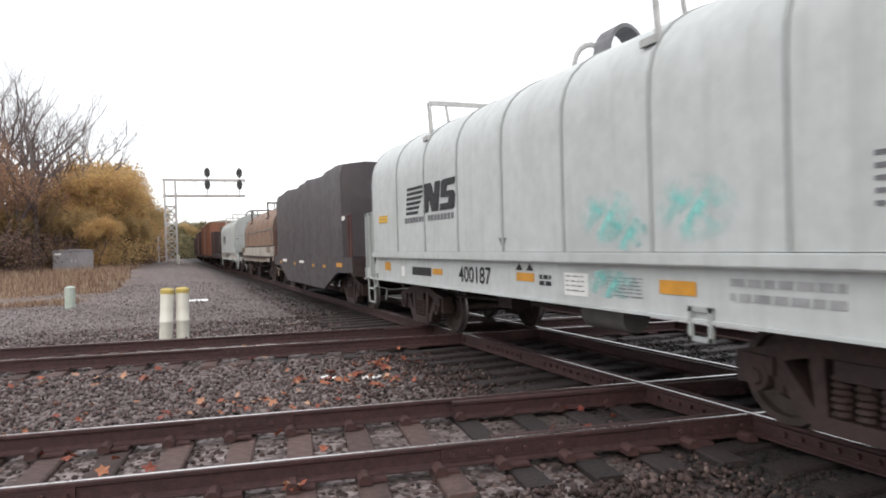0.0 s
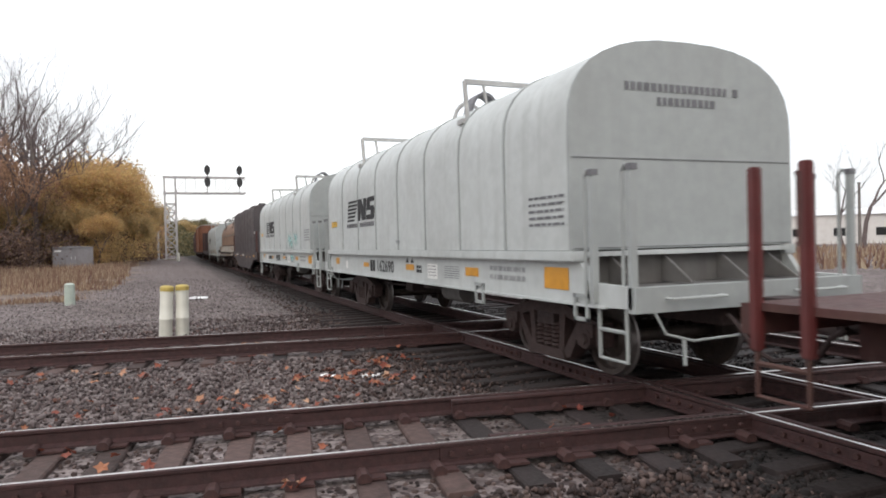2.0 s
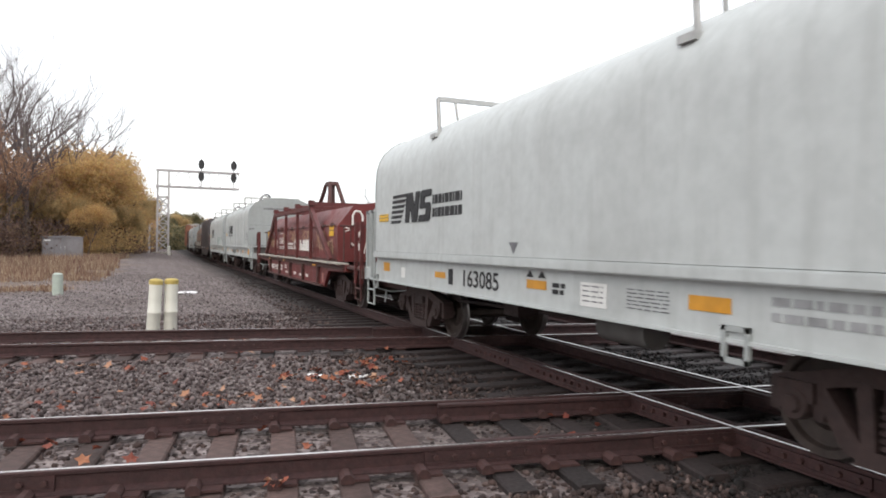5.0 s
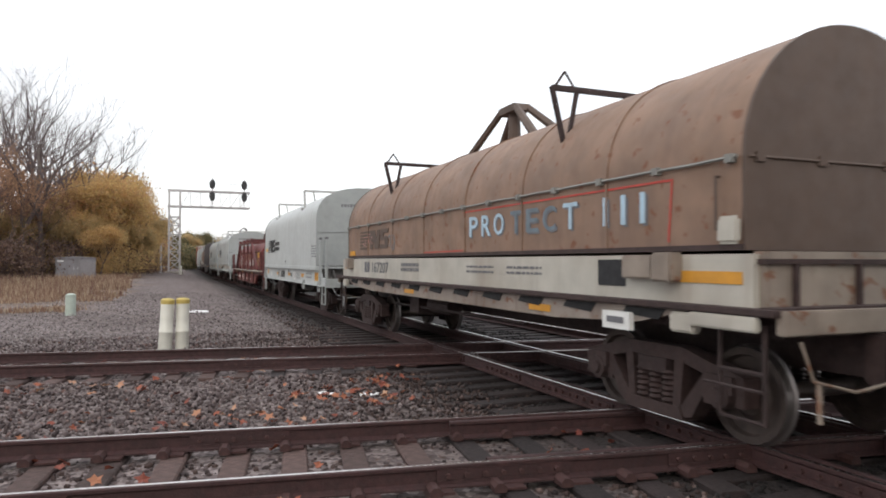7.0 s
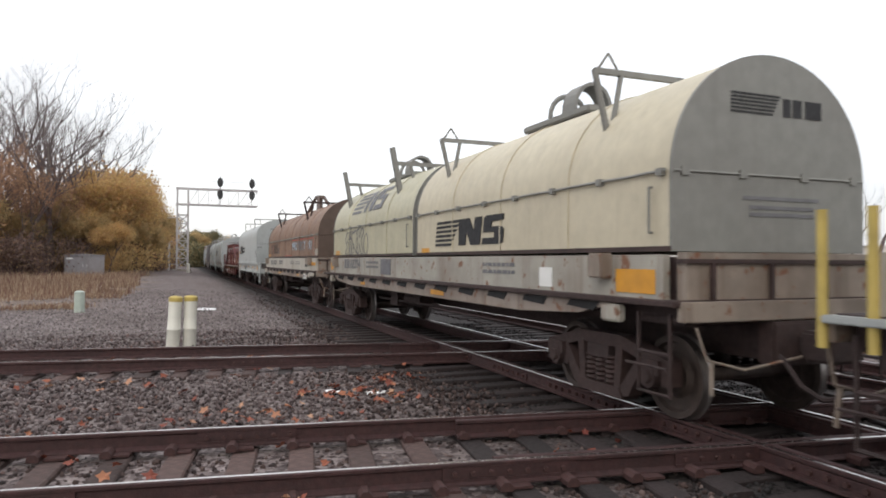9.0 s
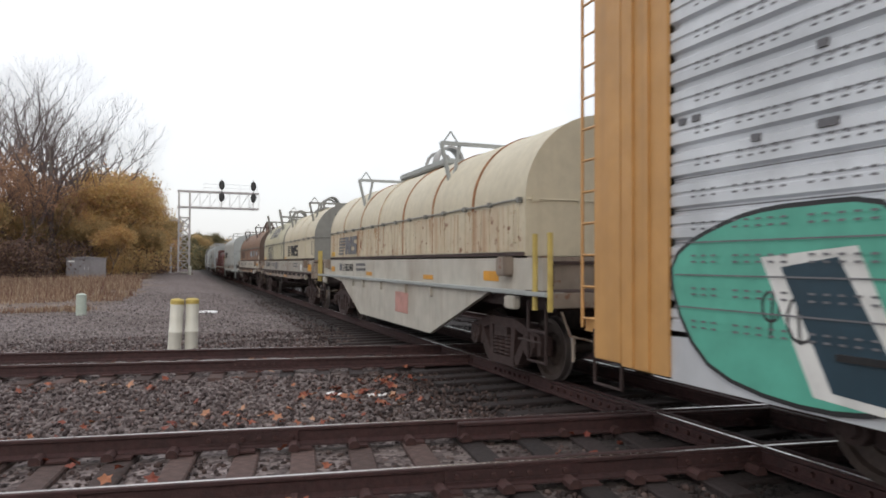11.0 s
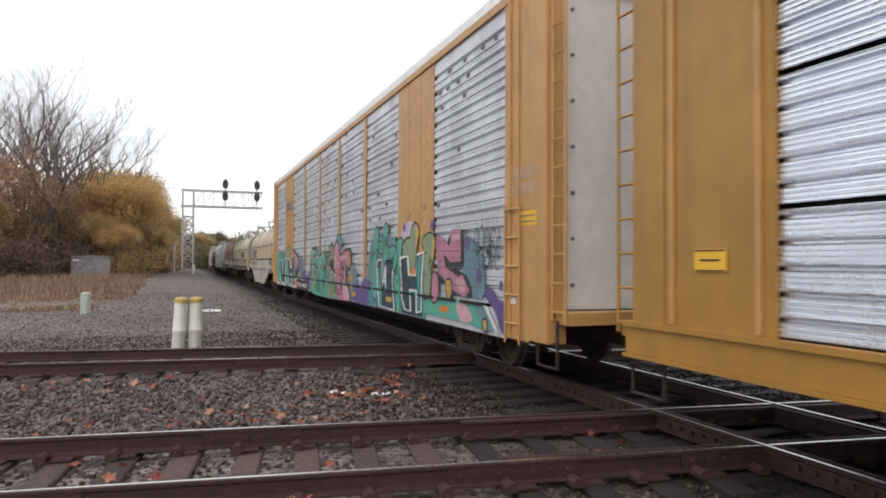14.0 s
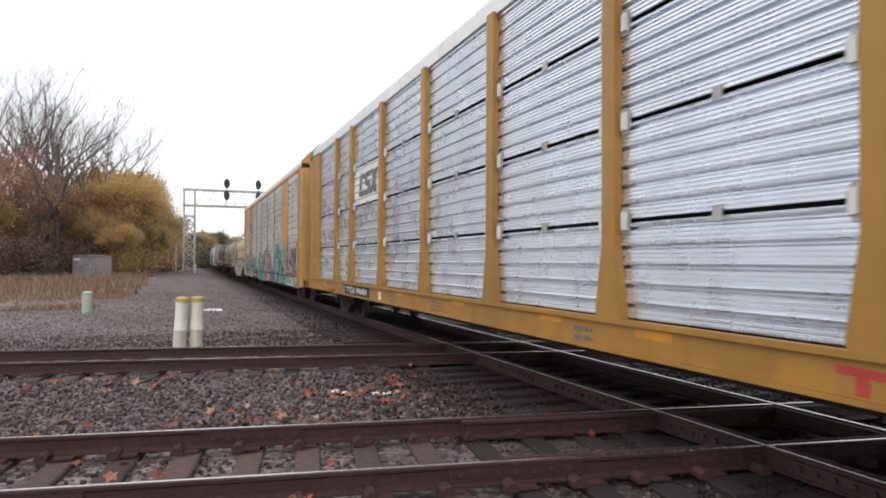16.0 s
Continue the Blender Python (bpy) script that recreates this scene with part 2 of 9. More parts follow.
M["weathered_sill"] = surface("grimy_weathered_sill", (0.25, 0.21, 0.18), 0.65, grain=0.15, scale=2, dirt=0.6, dirt_colour=(0.12, 0.075, 0.055), streak=0.5, rust=0.18)
M["stone_brown"] = island_mix("oily_ballast_stone", ((0.0, (0.0158, 0.0086, 0.0079)), (0.4, (0.0405, 0.0229, 0.0198)), (0.8, (0.081, 0.0493, 0.0414)), (1.0, (0.1672, 0.1188, 0.1056))), 0.85, 60)
M["leaf_litter"] = island_mix("fallen_leaf", ((0.0, (0.20, 0.045, 0.03)), (0.4, (0.33, 0.09, 0.045)), (0.7, (0.42, 0.17, 0.085)), (1.0, (0.56, 0.34, 0.22))), 0.7, 30)
M["litter"] = surface("white_litter", (0.75, 0.75, 0.75), 0.6, grain=0.1)
M["leaves_gold"] = island_mix("golden_leaves", ((0.0, (0.52, 0.32, 0.16)), (0.3, (0.74, 0.50, 0.20)), (0.55, (0.88, 0.65, 0.28)), (0.8, (0.72, 0.40, 0.20)), (1.0, (0.58, 0.46, 0.24))), 0.7, 2, 0.6)
M["leaves_olive"] = island_mix("olive_leaves", ((0.0, (0.42, 0.33, 0.18)), (0.5, (0.62, 0.47, 0.23)), (1.0, (0.76, 0.50, 0.24))), 0.7, 2, 0.6)
M["leaves_green"] = island_mix("dull_green_leaves", ((0.0, (0.12, 0.115, 0.065)), (0.5, (0.20, 0.18, 0.09)), (1.0, (0.34, 0.27, 0.13))), 0.7, 2, 0.4)
M["leaves_rust"] = island_mix("rust_brown_leaves", ((0.0, (0.30, 0.18, 0.13)), (0.5, (0.48, 0.28, 0.18)), (1.0, (0.66, 0.42, 0.25))), 0.8, 2, 0.5)
M["leaves_dark"] = island_mix("dark_brown_leaves", ((0.0, (0.09, 0.055, 0.048)), (0.6, (0.17, 0.105, 0.085)), (1.0, (0.30, 0.19, 0.13))), 0.85, 2, 0.3)
M["dry_grass"] = island_mix("dry_grass_blade", ((0.0, (0.17, 0.085, 0.065)), (0.4, (0.29, 0.175, 0.125)), (0.75, (0.44, 0.32, 0.215)), (1.0, (0.54, 0.44, 0.31))), 0.8, 3, 0.3)


def ground_material():
    """Grey gravel that turns to dry earth and grass further off; by the rails of the crossing oily and brown, with the
    train's shade in the colour.
    """
    m = bpy.data.materials.new("gravel_ground")
    m.use_nodes = True
    n, l = m.node_tree.nodes, m.node_tree.links
    b = n["Principled BSDF"]
    b.inputs["Roughness"].default_value = 0.95
    tc = n.new("ShaderNodeTexCoord")
    def tex(kind, scale, sock):
        t = n.new(kind)
        t.inputs["Scale"].default_value = scale
        if kind == "ShaderNodeTexNoise":
            t.inputs["Detail"].default_value = 8
        l.new(tc.outputs["Object"], t.inputs["Vector"])
        return t.outputs[sock]
    def ramp(f, *stops):
        r = n.new("ShaderNodeValToRGB")
        e = r.color_ramp.elements
        e[0].position, e[0].color = stops[0][0], (*stops[0][1], 1)
        e[1].position, e[1].color = stops[-1][0], (*stops[-1][1], 1)
        for p, c in stops[1:-1]:
            e.new(p).color = (*c, 1)
        l.new(f, r.inputs[0])
        return r.outputs[0]
    def mix(f, a, c, mode="MIX"):
        x = n.new("ShaderNodeMix")
        x.data_type, x.blend_type = "RGBA", mode
        if isinstance(f, float):
            x.inputs[0].default_value = f
        else:
            l.new(f, x.inputs[0])
        l.new(a, x.inputs[6])
        l.new(c, x.inputs[7])
        return x.outputs[2]
    vor = n.new("ShaderNodeTexVoronoi")
    vor.inputs["Scale"].default_value = 17
    l.new(tc.outputs["Object"], vor.inputs["Vector"])
    sep = n.new("ShaderNodeSeparateColor")
    l.new(vor.outputs["Color"], sep.inputs[0])
    stones = ramp(sep.outputs[0], (0.0, (0.055, 0.038, 0.038)), (0.5, (0.165, 0.135, 0.132)), (1.0, (0.31, 0.27, 0.262)))
    fine = ramp(tex("ShaderNodeTexNoise", 3.0, "Fac"), (0.3, (0.55, 0.53, 0.52)), (0.7, (1.0, 1.0, 1.0)))
    blot = ramp(tex("ShaderNodeTexNoise", 0.25, "Fac"), (0.35, (0.8, 0.76, 0.73)), (0.65, (1.12, 1.1, 1.1)))
    col = mix(1.0, mix(1.0, stones, fine, "MULTIPLY"), blot, "MULTIPLY")
    earth = ramp(tex("ShaderNodeTexNoise", 0.6, "Fac"), (0.3, (0.11, 0.075, 0.060)), (0.55, (0.175, 0.13, 0.102)), (0.75, (0.25, 0.20, 0.155)))
    # grass and earth lie left of a slanting edge
    xyz = n.new("ShaderNodeSeparateXYZ")
    l.new(tc.outputs["Object"], xyz.inputs[0])
    edge = n.new("ShaderNodeMath")
    edge.operation, edge.inputs[1].default_value = "MULTIPLY_ADD", -1.0
    jitter = n.new("ShaderNodeMath")
    jitter.operation, jitter.inputs[1].default_value, jitter.inputs[2].default_value = "MULTIPLY_ADD", 7.0, -5.2
    l.new(tex("ShaderNodeTexNoise", 0.35, "Fac"), jitter.inputs[0])
    l.new(xyz.outputs[0], edge.inputs[0])
    l.new(jitter.outputs[0], edge.inputs[2])
    far = n.new("ShaderNodeMapRange")
    far.inputs[1].default_value, far.inputs[2].default_value = 25.0, 34.0
    l.new(xyz.outputs[1], far.inputs[0])
    both = n.new("ShaderNodeMath")
    both.operation, both.use_clamp = "MULTIPLY", True
    l.new(edge.outputs[0], both.inputs[0])
    l.new(far.outputs[0], both.inputs[1])
    col = mix(both.outputs[0], col, earth)
    # oil dropped along the main line, with the train's shade painted in
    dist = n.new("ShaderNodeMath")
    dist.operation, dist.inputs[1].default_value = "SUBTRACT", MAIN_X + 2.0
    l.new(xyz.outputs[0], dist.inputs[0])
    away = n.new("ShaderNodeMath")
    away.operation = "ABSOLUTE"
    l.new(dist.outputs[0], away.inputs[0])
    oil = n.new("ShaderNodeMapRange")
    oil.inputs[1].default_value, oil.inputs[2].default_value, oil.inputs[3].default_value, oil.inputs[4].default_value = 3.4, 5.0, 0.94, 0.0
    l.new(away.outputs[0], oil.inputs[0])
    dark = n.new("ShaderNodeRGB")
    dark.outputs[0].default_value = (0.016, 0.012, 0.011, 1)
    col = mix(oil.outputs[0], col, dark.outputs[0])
    l.new(col, b.inputs["Base Color"])
    bp = n.new("ShaderNodeBump")
    bp.inputs["Strength"].default_value, bp.inputs["Distance"].default_value = 0.9, 0.03
    l.new(vor.outputs["Distance"], bp.inputs["Height"])
    l.new(bp.outputs[0], b.inputs["Normal"])
    return m


M["ground"] = ground_material()


# ---- mesh helpers ----
def box(bm, x0, x1, y0, y1, z0, z1, mat=0):
    v = [bm.verts.new((x, y, z)) for x in (x0, x1) for y in (y0, y1) for z in (z0, z1)]
    for q in ((0, 1, 3, 2), (4, 6, 7, 5), (0, 4, 5, 1), (2, 3, 7, 6), (0, 2, 6, 4), (1, 5, 7, 3)):
        bm.faces.new([v[i] for i in q]).material_index = mat
    return bm


def prism(bm, outline, y0, y1, mat=0, caps=True, cap_mat=None):
    """An outline of (x, z) points drawn out along y."""
    a = [bm.verts.new((x, y0, z)) for x, z in outline]
    b = [bm.verts.new((x, y1, z)) for x, z in outline]
    k = len(outline)
    for i in range(k):
        j = (i + 1) % k
        bm.faces.new((a[i], a[j], b[j], b[i])).material_index = mat
    if caps:
        for f in (bm.faces.new(a[::-1]), bm.faces.new(b)):
            f.material_index = mat if cap_mat is None else cap_mat
    return bm


def side_prism(bm, outline, x0, x1, mat=0):
    """An outline of (y, z) points drawn out along x."""
    a = [bm.verts.new((x0, y, z)) for y, z in outline]
    b = [bm.verts.new((x1, y, z)) for y, z in outline]
    k = len(outline)
    for i in range(k):
        j = (i + 1) % k
        bm.faces.new((a[i], b[i], b[j], a[j])).material_index = mat
    bm.faces.new(a).material_index = mat
    bm.faces.new(b[::-1]).material_index = mat
    return bm


def rod(bm, p, q, r, r2=None, n=8, mat=0, caps=True):
    p, q = Vector(p), Vector(q)
    d = (q - p).normalized()
    u = d.orthogonal().normalized()
    w = d.cross(u)
    r2 = r if r2 is None else r2
    rings = []
    for c, rad in ((p, r), (q, r2)):
        rings.append([bm.verts.new(c + (u * math.cos(2 * math.pi * i / n) + w * math.sin(2 * math.pi * i / n)) * rad) for i in range(n)])
    for i in range(n):
        j = (i + 1) % n
        bm.faces.new((rings[0][i], rings[0][j], rings[1][j], rings[1][i])).material_index = mat
    if caps:
        bm.faces.new(rings[0][::-1]).material_index = mat
        bm.faces.new(rings[1]).material_index = mat
    return bm


def lathe(bm, profile, n=16, mat=0):
    """A turned body round the z axis from (radius, z) points, closed at both ends."""
    rows = [[bm.verts.new((r * math.cos(2 * math.pi * i / n), r * math.sin(2 * math.pi * i / n), z)) for i in range(n)] for r, z in profile]
    for a, b in zip(rows, rows[1:]):
        for i in range(n):
            bm.faces.new((a[i], a[(i + 1) % n], b[(i + 1) % n], b[i])).material_index = mat
    bm.faces.new(rows[0][::-1])
    bm.faces.new(rows[-1])
    return bm


def pipe(bm, points, r, n=6, mat=0):
    """One bent round bar through the points."""
    pts = [Vector(p) for p in points]
    pts = [p for i, p in enumerate(pts) if i == 0 or (p - pts[i - 1]).length > 1e-5]
    closed = (pts[0] - pts[-1]).length < 1e-5
    if closed:
        pts.pop()
    k, rings, u = len(pts), [], None
    for i, p in enumerate(pts):
        a = pts[(i - 1) % k] if closed or i else None
        b = pts[(i + 1) % k] if closed or i < k - 1 else None
        d = ((p - a).normalized() if a is not None else Vector()) + ((b - p).normalized() if b is not None else Vector())
        d = d.normalized() if d.length > 1e-4 else (b - p).normalized()
        u = d.orthogonal().normalized() if u is None else (u - d * u.dot(d)).normalized()
        w = d.cross(u)
        rings.append([bm.verts.new(p + (u * math.cos(2 * math.pi * j / n) + w * math.sin(2 * math.pi * j / n)) * r) for j in range(n)])
    for q, s in list(zip(rings, rings[1:])) + ([(rings[-1], rings[0])] if closed else []):
        for j in range(n):
            bm.faces.new((q[j], q[(j + 1) % n], s[(j + 1) % n], s[j])).material_index = mat
    if not closed:
        bm.faces.new(rings[0][::-1]).material_index = mat
        bm.faces.new(rings[-1]).material_index = mat
    return bm


def part(name, bm, material, parent=None, label="", smooth=False, bevel=0.0):
    mesh = bpy.data.meshes.new(name)
    bmesh.ops.recalc_face_normals(bm, faces=bm.faces)
    if bevel:
        bmesh.ops.bevel(bm, geom=[e for e in bm.edges if len(e.link_faces) == 2 and e.calc_face_angle(0) > 0.6], offset=bevel, segments=2, affect="EDGES")
    bm.to_mesh(mesh)
    bm.free()
    for m in (material if isinstance(material, (list, tuple)) else [material]):
        mesh.materials.append(m)
    if smooth:
        mesh.polygons.foreach_set("use_smooth", [True] * len(mesh.polygons))
        mesh.set_sharp_from_angle(angle=radians(40))
    ob = new(name, mesh)
    ob.parent = parent
    if label:
        tagged(ob, label)
    return ob


def shared(name, mesh, parent, m=None):
    ob = new(name, mesh)
    ob.parent = parent
    if m is not None:
        ob.matrix_basis = m
    return ob


def lettering(name, text, width, height, material, parent, m, label=""):
    """Painted letters as a thin flat mesh, of the given width and cap height."""
    cu = bpy.data.curves.new(name, "FONT")
    cu.body, cu.size, cu.extrude, cu.resolution_u, cu.offset = text, 1.0, 0.001, 3, 0.012
    tmp = bpy.data.objects.new(name, cu)
    scene.collection.objects.link(tmp)
    mesh = bpy.data.meshes.new_from_object(tmp.evaluated_get(bpy.context.evaluated_depsgraph_get()))
    bpy.data.objects.remove(tmp)
    bpy.data.curves.remove(cu)
    mesh.materials.clear()
    mesh.materials.append(material)
    lo = [min(v.co[i] for v in mesh.vertices) for i in (0, 1)]
    hi = [max(v.co[i] for v in mesh.vertices) for i in (0, 1)]
    mesh.transform(Matrix.Diagonal((width / (hi[0] - lo[0]), height / (hi[1] - lo[1]), 1, 1)) @ Matrix.Translation((-lo[0], -lo[1], 0)))
    ob = new(name, mesh)
    ob.parent = parent
    ob.matrix_basis = m
    if label:
        tagged(ob, label)
    return ob


def on_side(y, z, x=-1.5):
    """The pose of lettering on the flank that faces the camera: reads towards -y, upright."""
    return Matrix(((0, 0, -1, x), (-1, 0, 0, y), (0, 1, 0, z), (0, 0, 0, 1)))


def plates(name, spots, material, parent, x, label="", thick=0.004):
    """Thin painted bars on a flank, each a part: (y0, y1, z0, z1)."""
    for y0, y1, z0, z1 in spots:
        bm = bmesh.new()
        box(bm, x - thick, x, min(y0, y1), max(y0, y1), z0, z1)
        part(name, bm, material, parent, label)


# ---- plan ----
SECOND_X = 8.75 + GAUGE / 2       # a second track beside it
BEND_FROM, BEND = 95.0, 1 / 2600.0


def track(s, x=MAIN_X):
    """Place and heading (degrees) on a main track; far off it bends gently to the right."""
    if s < BEND_FROM:
        return x, s, 0.0
    d = s - BEND_FROM
    return x + d * d * BEND, s, -math.degrees(math.atan(2 * d * BEND))


def ground_z(x, y):
    """Level by the tracks, rising a little towards the trees."""
    z = -0.25
    k = min(1.0, max(0.0, (y - 16) / 45))
    left = min(1.0, max(0.0, (3.2 - x) / 3.0))
    z += 0.53 * k * k * (3 - 2 * k) * left
    return z


def crossing(angle, off):
    """The line of a crossing track: a point and its direction."""
    a = radians(angle)
    u, n = Vector((math.cos(a), math.sin(a), 0)), Vector((-math.sin(a), math.cos(a), 0))
    return n * off, u


TRACK_B = (-8.889, 5.143)
TRACK_C = (-9.868, 11.356)
RAIL = ((-0.07, -0.172), (-0.07, -0.158), (-0.012, -0.135), (-0.012, -0.045), (-0.035, -0.032), (-0.036, -0.008), (-0.026, -0.001), (-0.013, 0.0),
        (0.013, 0.0), (0.026, -0.001), (0.036, -0.008), (0.035, -0.032), (0.012, -0.045), (0.012, -0.135), (0.07, -0.158), (0.07, -0.172))


def rail_strip(bm, stations):
    """A rail along stations of (x, y, across-vector, lift)."""
    rings = [[bm.verts.new((x + ax * px, y + ay * px, pz + dz)) for px, pz in RAIL] for x, y, ax, ay, dz in stations]
    k = len(RAIL)
    for r, q in zip(rings, rings[1:]):
        for i in range(k):
            j = (i + 1) % k
            bm.faces.new((r[i], r[j], q[j], q[i])).material_index = 1 if i == 7 else 2 if i in (6, 8) else 0
    bm.faces.new(rings[0][::-1])
    bm.faces.new(rings[-1])


def structure(ob, label, category):
    return tagged(ob, label, category, kind="structure")


def build_ground():
    bm = bmesh.new()
    xs = [-2500, -600, -200, -100, -60] + [-40 + 2 * i for i in range(36)] + [34, 50, 80, 140, 300, 800, 2500]
    ys = [-2500, -400, -100, -30, -8, -2] + [2 * i for i in range(60)] + [125, 140, 170, 220, 350, 800, 2500]
    grid = [[bm.verts.new((x, y, ground_z(x, y) + (0.03 * noise.noise((x * 0.4, y * 0.4, 0)) if abs(x) < 60 and abs(y) < 130 else 0))) for x in xs] for y in ys]
    for a, b in zip(grid, grid[1:]):
        for i in range(len(xs) - 1):
            bm.faces.new((a[i], a[i + 1], b[i + 1], b[i]))
    structure(part("ground", bm, M["ground"], smooth=True), "grey gravel ground turning to dry earth and grass", "ground")


def build_rails():
    rail_mats = (M["rail_side"], M["rail_head"], M["rail_head_dull"])
    for base, name in ((MAIN_X, "main_track"), (SECOND_X, "second_track")):
        road = structure(new(name), "straight railway track of rusty rails with polished heads", "railway track")
        for off in (-GAUGE / 2, GAUGE / 2):
            bm = bmesh.new()
            st = []
            for s in [-30, -10, 0, 10, 20, 40, 60, 80, 95] + list(range(105, 265, 10)):
                x, y, h = track(s, base)
                st.append((x + off * math.cos(radians(h)), y + off * math.sin(radians(h)), math.cos(radians(h)), math.sin(radians(h)), 0))
            rail_strip(bm, st)
            part("rail", bm, rail_mats, road)
            # guard rail along the crossing, inside the running rail
            bm = bmesh.new()
            g = base + off + (0.115 if off < 0 else -0.115)
            rail_strip(bm, [(g, y, 1, 0, -0.006) for y in (1.2, 17.5)])
            part("guard_rail", bm, (M["rail_side"], M["rail_side"], M["rail_side"]), road)
    for (angle, off), name in ((TRACK_B, "crossing_track_1"), (TRACK_C, "crossing_track_2")):
        road = structure(new(name), "rusty railway track crossing the main line on the level", "railway track")
        for k in (0, GAUGE):
            p, u = crossing(angle, off + k)
            n = Vector((-u.y, u.x, 0))
            bm = bmesh.new()
            rail_strip(bm, [((p + u * s).x, (p + u * s).y, n.x, n.y, -0.004) for s in (-70, -20, 0, 20, 70)])
            part("rail", bm, (M["rail_side"], M["rail_head"], M["rail_head_dull"]), road)
            bm = bmesh.new()
            q = p + n * (0.115 if k == 0 else -0.115)
            rail_strip(bm, [((q + u * s).x, (q + u * s).y, n.x, n.y, -0.012) for s in (1.6, 15.0)])
            part("guard_rail", bm, (M["rail_side"], M["rail_side"], M["rail_side"]), road)


build_ground()
build_rails()


# ---- track details ----
def slab(sx, sy, sz, name, material, chamfer=0.01):
    """A block with chamfered top edges, its top at z = 0; shared by all pieces alike."""
    bm = bmesh.new()
    prism(bm, ((-sx / 2, -sz), (-sx / 2, -chamfer), (-sx / 2 + chamfer, 0), (sx / 2 - chamfer, 0), (sx / 2, -chamfer), (sx / 2, -sz)), -sy / 2, sy / 2)
    mesh = bpy.data.meshes.new(name)
    bm.to_mesh(mesh)
    bm.free()
    mesh.materials.append(material)
    return mesh


def build_sleepers():
    rng = random.Random(4)
    tie, plate = slab(0.225, 2.65, 0.17, "tie", M["tie"], 0.015), slab(0.18, 0.34, 0.02, "tie_plate", M["plate"], 0.006)
    long_tie = slab(0.235, 3.9, 0.17, "tie", M["tie_oil_shade"], 0.015)
    oily_shaded_tie = slab(0.225, 2.65, 0.17, "tie", M["tie_oil_shade"], 0.015)
    b, c = bpy.data.objects["crossing_track_1"], bpy.data.objects["crossing_track_2"]
    for road, (angle, off), span in ((b, TRACK_B, (-9.0, 16.0)), (c, TRACK_C, (-14.0, 16.0))):
        p, u = crossing(angle, off + GAUGE / 2)
        n = Vector((-u.y, u.x, 0))
        s = span[0]
        while s < span[1]:
            q = p + u * s
            if not (MAIN_X - 1.0 < q.x < MAIN_X + 1.0 or SECOND_X - 1.0 < q.x < SECOND_X + 1.0):
                shared("tie", oily_shaded_tie if q.x > 1.9 + rng.uniform(-0.5, 0.5) else tie, road, pose(q.x, q.y, -0.196 + rng.uniform(-0.012, 0.006), 0, 0, angle + rng.uniform(-1.5, 1.5)))
                for k in (-GAUGE / 2, GAUGE / 2):
                    r = q + n * k
                    shared("tie_plate", plate, road, pose(r.x, r.y, -0.17, 0, 0, angle))
            s += rng.uniform(0.50, 0.58)
    for name, x0 in (("main_track", MAIN_X), ("second_track", SECOND_X)):
        road = bpy.data.objects[name]
        y = 2.2
        while y < (75 if x0 == MAIN_X else 45):
            near = 6.9 < y < 11.2 or 13.3 < y < 17
            shared("tie", long_tie if near else oily_shaded_tie, road, pose(x0 + (rng.uniform(-0.5, 0.1) if near else rng.uniform(-0.05, 0.05)), y, -0.20 + rng.uniform(-0.01, 0.004), 0, 0, 90 + rng.uniform(-1.5, 1.5)))
            y += rng.uniform(0.5, 0.58)
    # joint bars with bolts on the rails of the crossing
    for road, (angle, off), spots in ((b, TRACK_B, ((0, 1.7, 1.1), (0, -1.9, 0.9), (GAUGE, 2.6, 1.6), (GAUGE, -0.4, 0.9), (0, 3.6, 0.9))), (c, TRACK_C, ((0, -0.7, 1.0), (GAUGE, 2.9, 0.9), (0, 3.4, 1.0)))):
        for k, s, length in spots:
            p, u = crossing(angle, off + k)
            n = Vector((-u.y, u.x, 0))
            bm = bmesh.new()
            box(bm, -length / 2, length / 2, -0.030, -0.012, -0.135, -0.04)
            box(bm, -length / 2, length / 2, -0.042, -0.012, -0.158, -0.125)
            bar = part("joint_bar", bm, M["rail_side"], road)
            bar.matrix_basis = Matrix.Translation(p + u * s) @ pose(0, 0, 0, 0, 0, angle)
            bm = bmesh.new()
            for i in range(int(length / 0.15)):
                x = -length / 2 + 0.09 + 0.15 * i
                rod(bm, (x, -0.03, -0.088), (x, -0.062, -0.088), 0.021, n=6)
            part("bolt", bm, M["plate"], bar)
    main = bpy.data.objects["main_track"]
    for x0, s in ((MAIN_X - GAUGE / 2, -1), (MAIN_X + GAUGE / 2, -1)):
        for y0, y1 in ((3.2, 4.2), (4.6, 5.7), (6.4, 8.0), (8.6, 9.8), (10.6, 11.6)):
            bm = bmesh.new()
            box(bm, x0 - 0.032, x0 - 0.012, y0, y1, -0.135, -0.045)
            box(bm, x0 - 0.045, x0 - 0.012, y0, y1, -0.158, -0.125)
            bar = part("joint_bar", bm, M["rail_side"], main)
            k = y0 + 0.08
            while k < y1:
                bm = bmesh.new()
                rod(bm, (x0 - 0.032, k, -0.088), (x0 - 0.066, k, -0.088), 0.024, n=6)
                part("bolt", bm, M["plate"], bar)
                k += 0.16
    # rail braces at the sleepers of the near crossing track
    brace = slab(0.1, 0.16, 0.07, "rail_brace", M["plate"], 0.03)
    for k in (0, GAUGE):
        p, u = crossing(TRACK_B[0], TRACK_B[1] + k)
        n = Vector((-u.y, u.x, 0))
        s = -7.0
        while s < 9:
            for d in (-0.13, 0.13):
                q = p + u * (s + rng.uniform(-0.03, 0.03)) + n * d
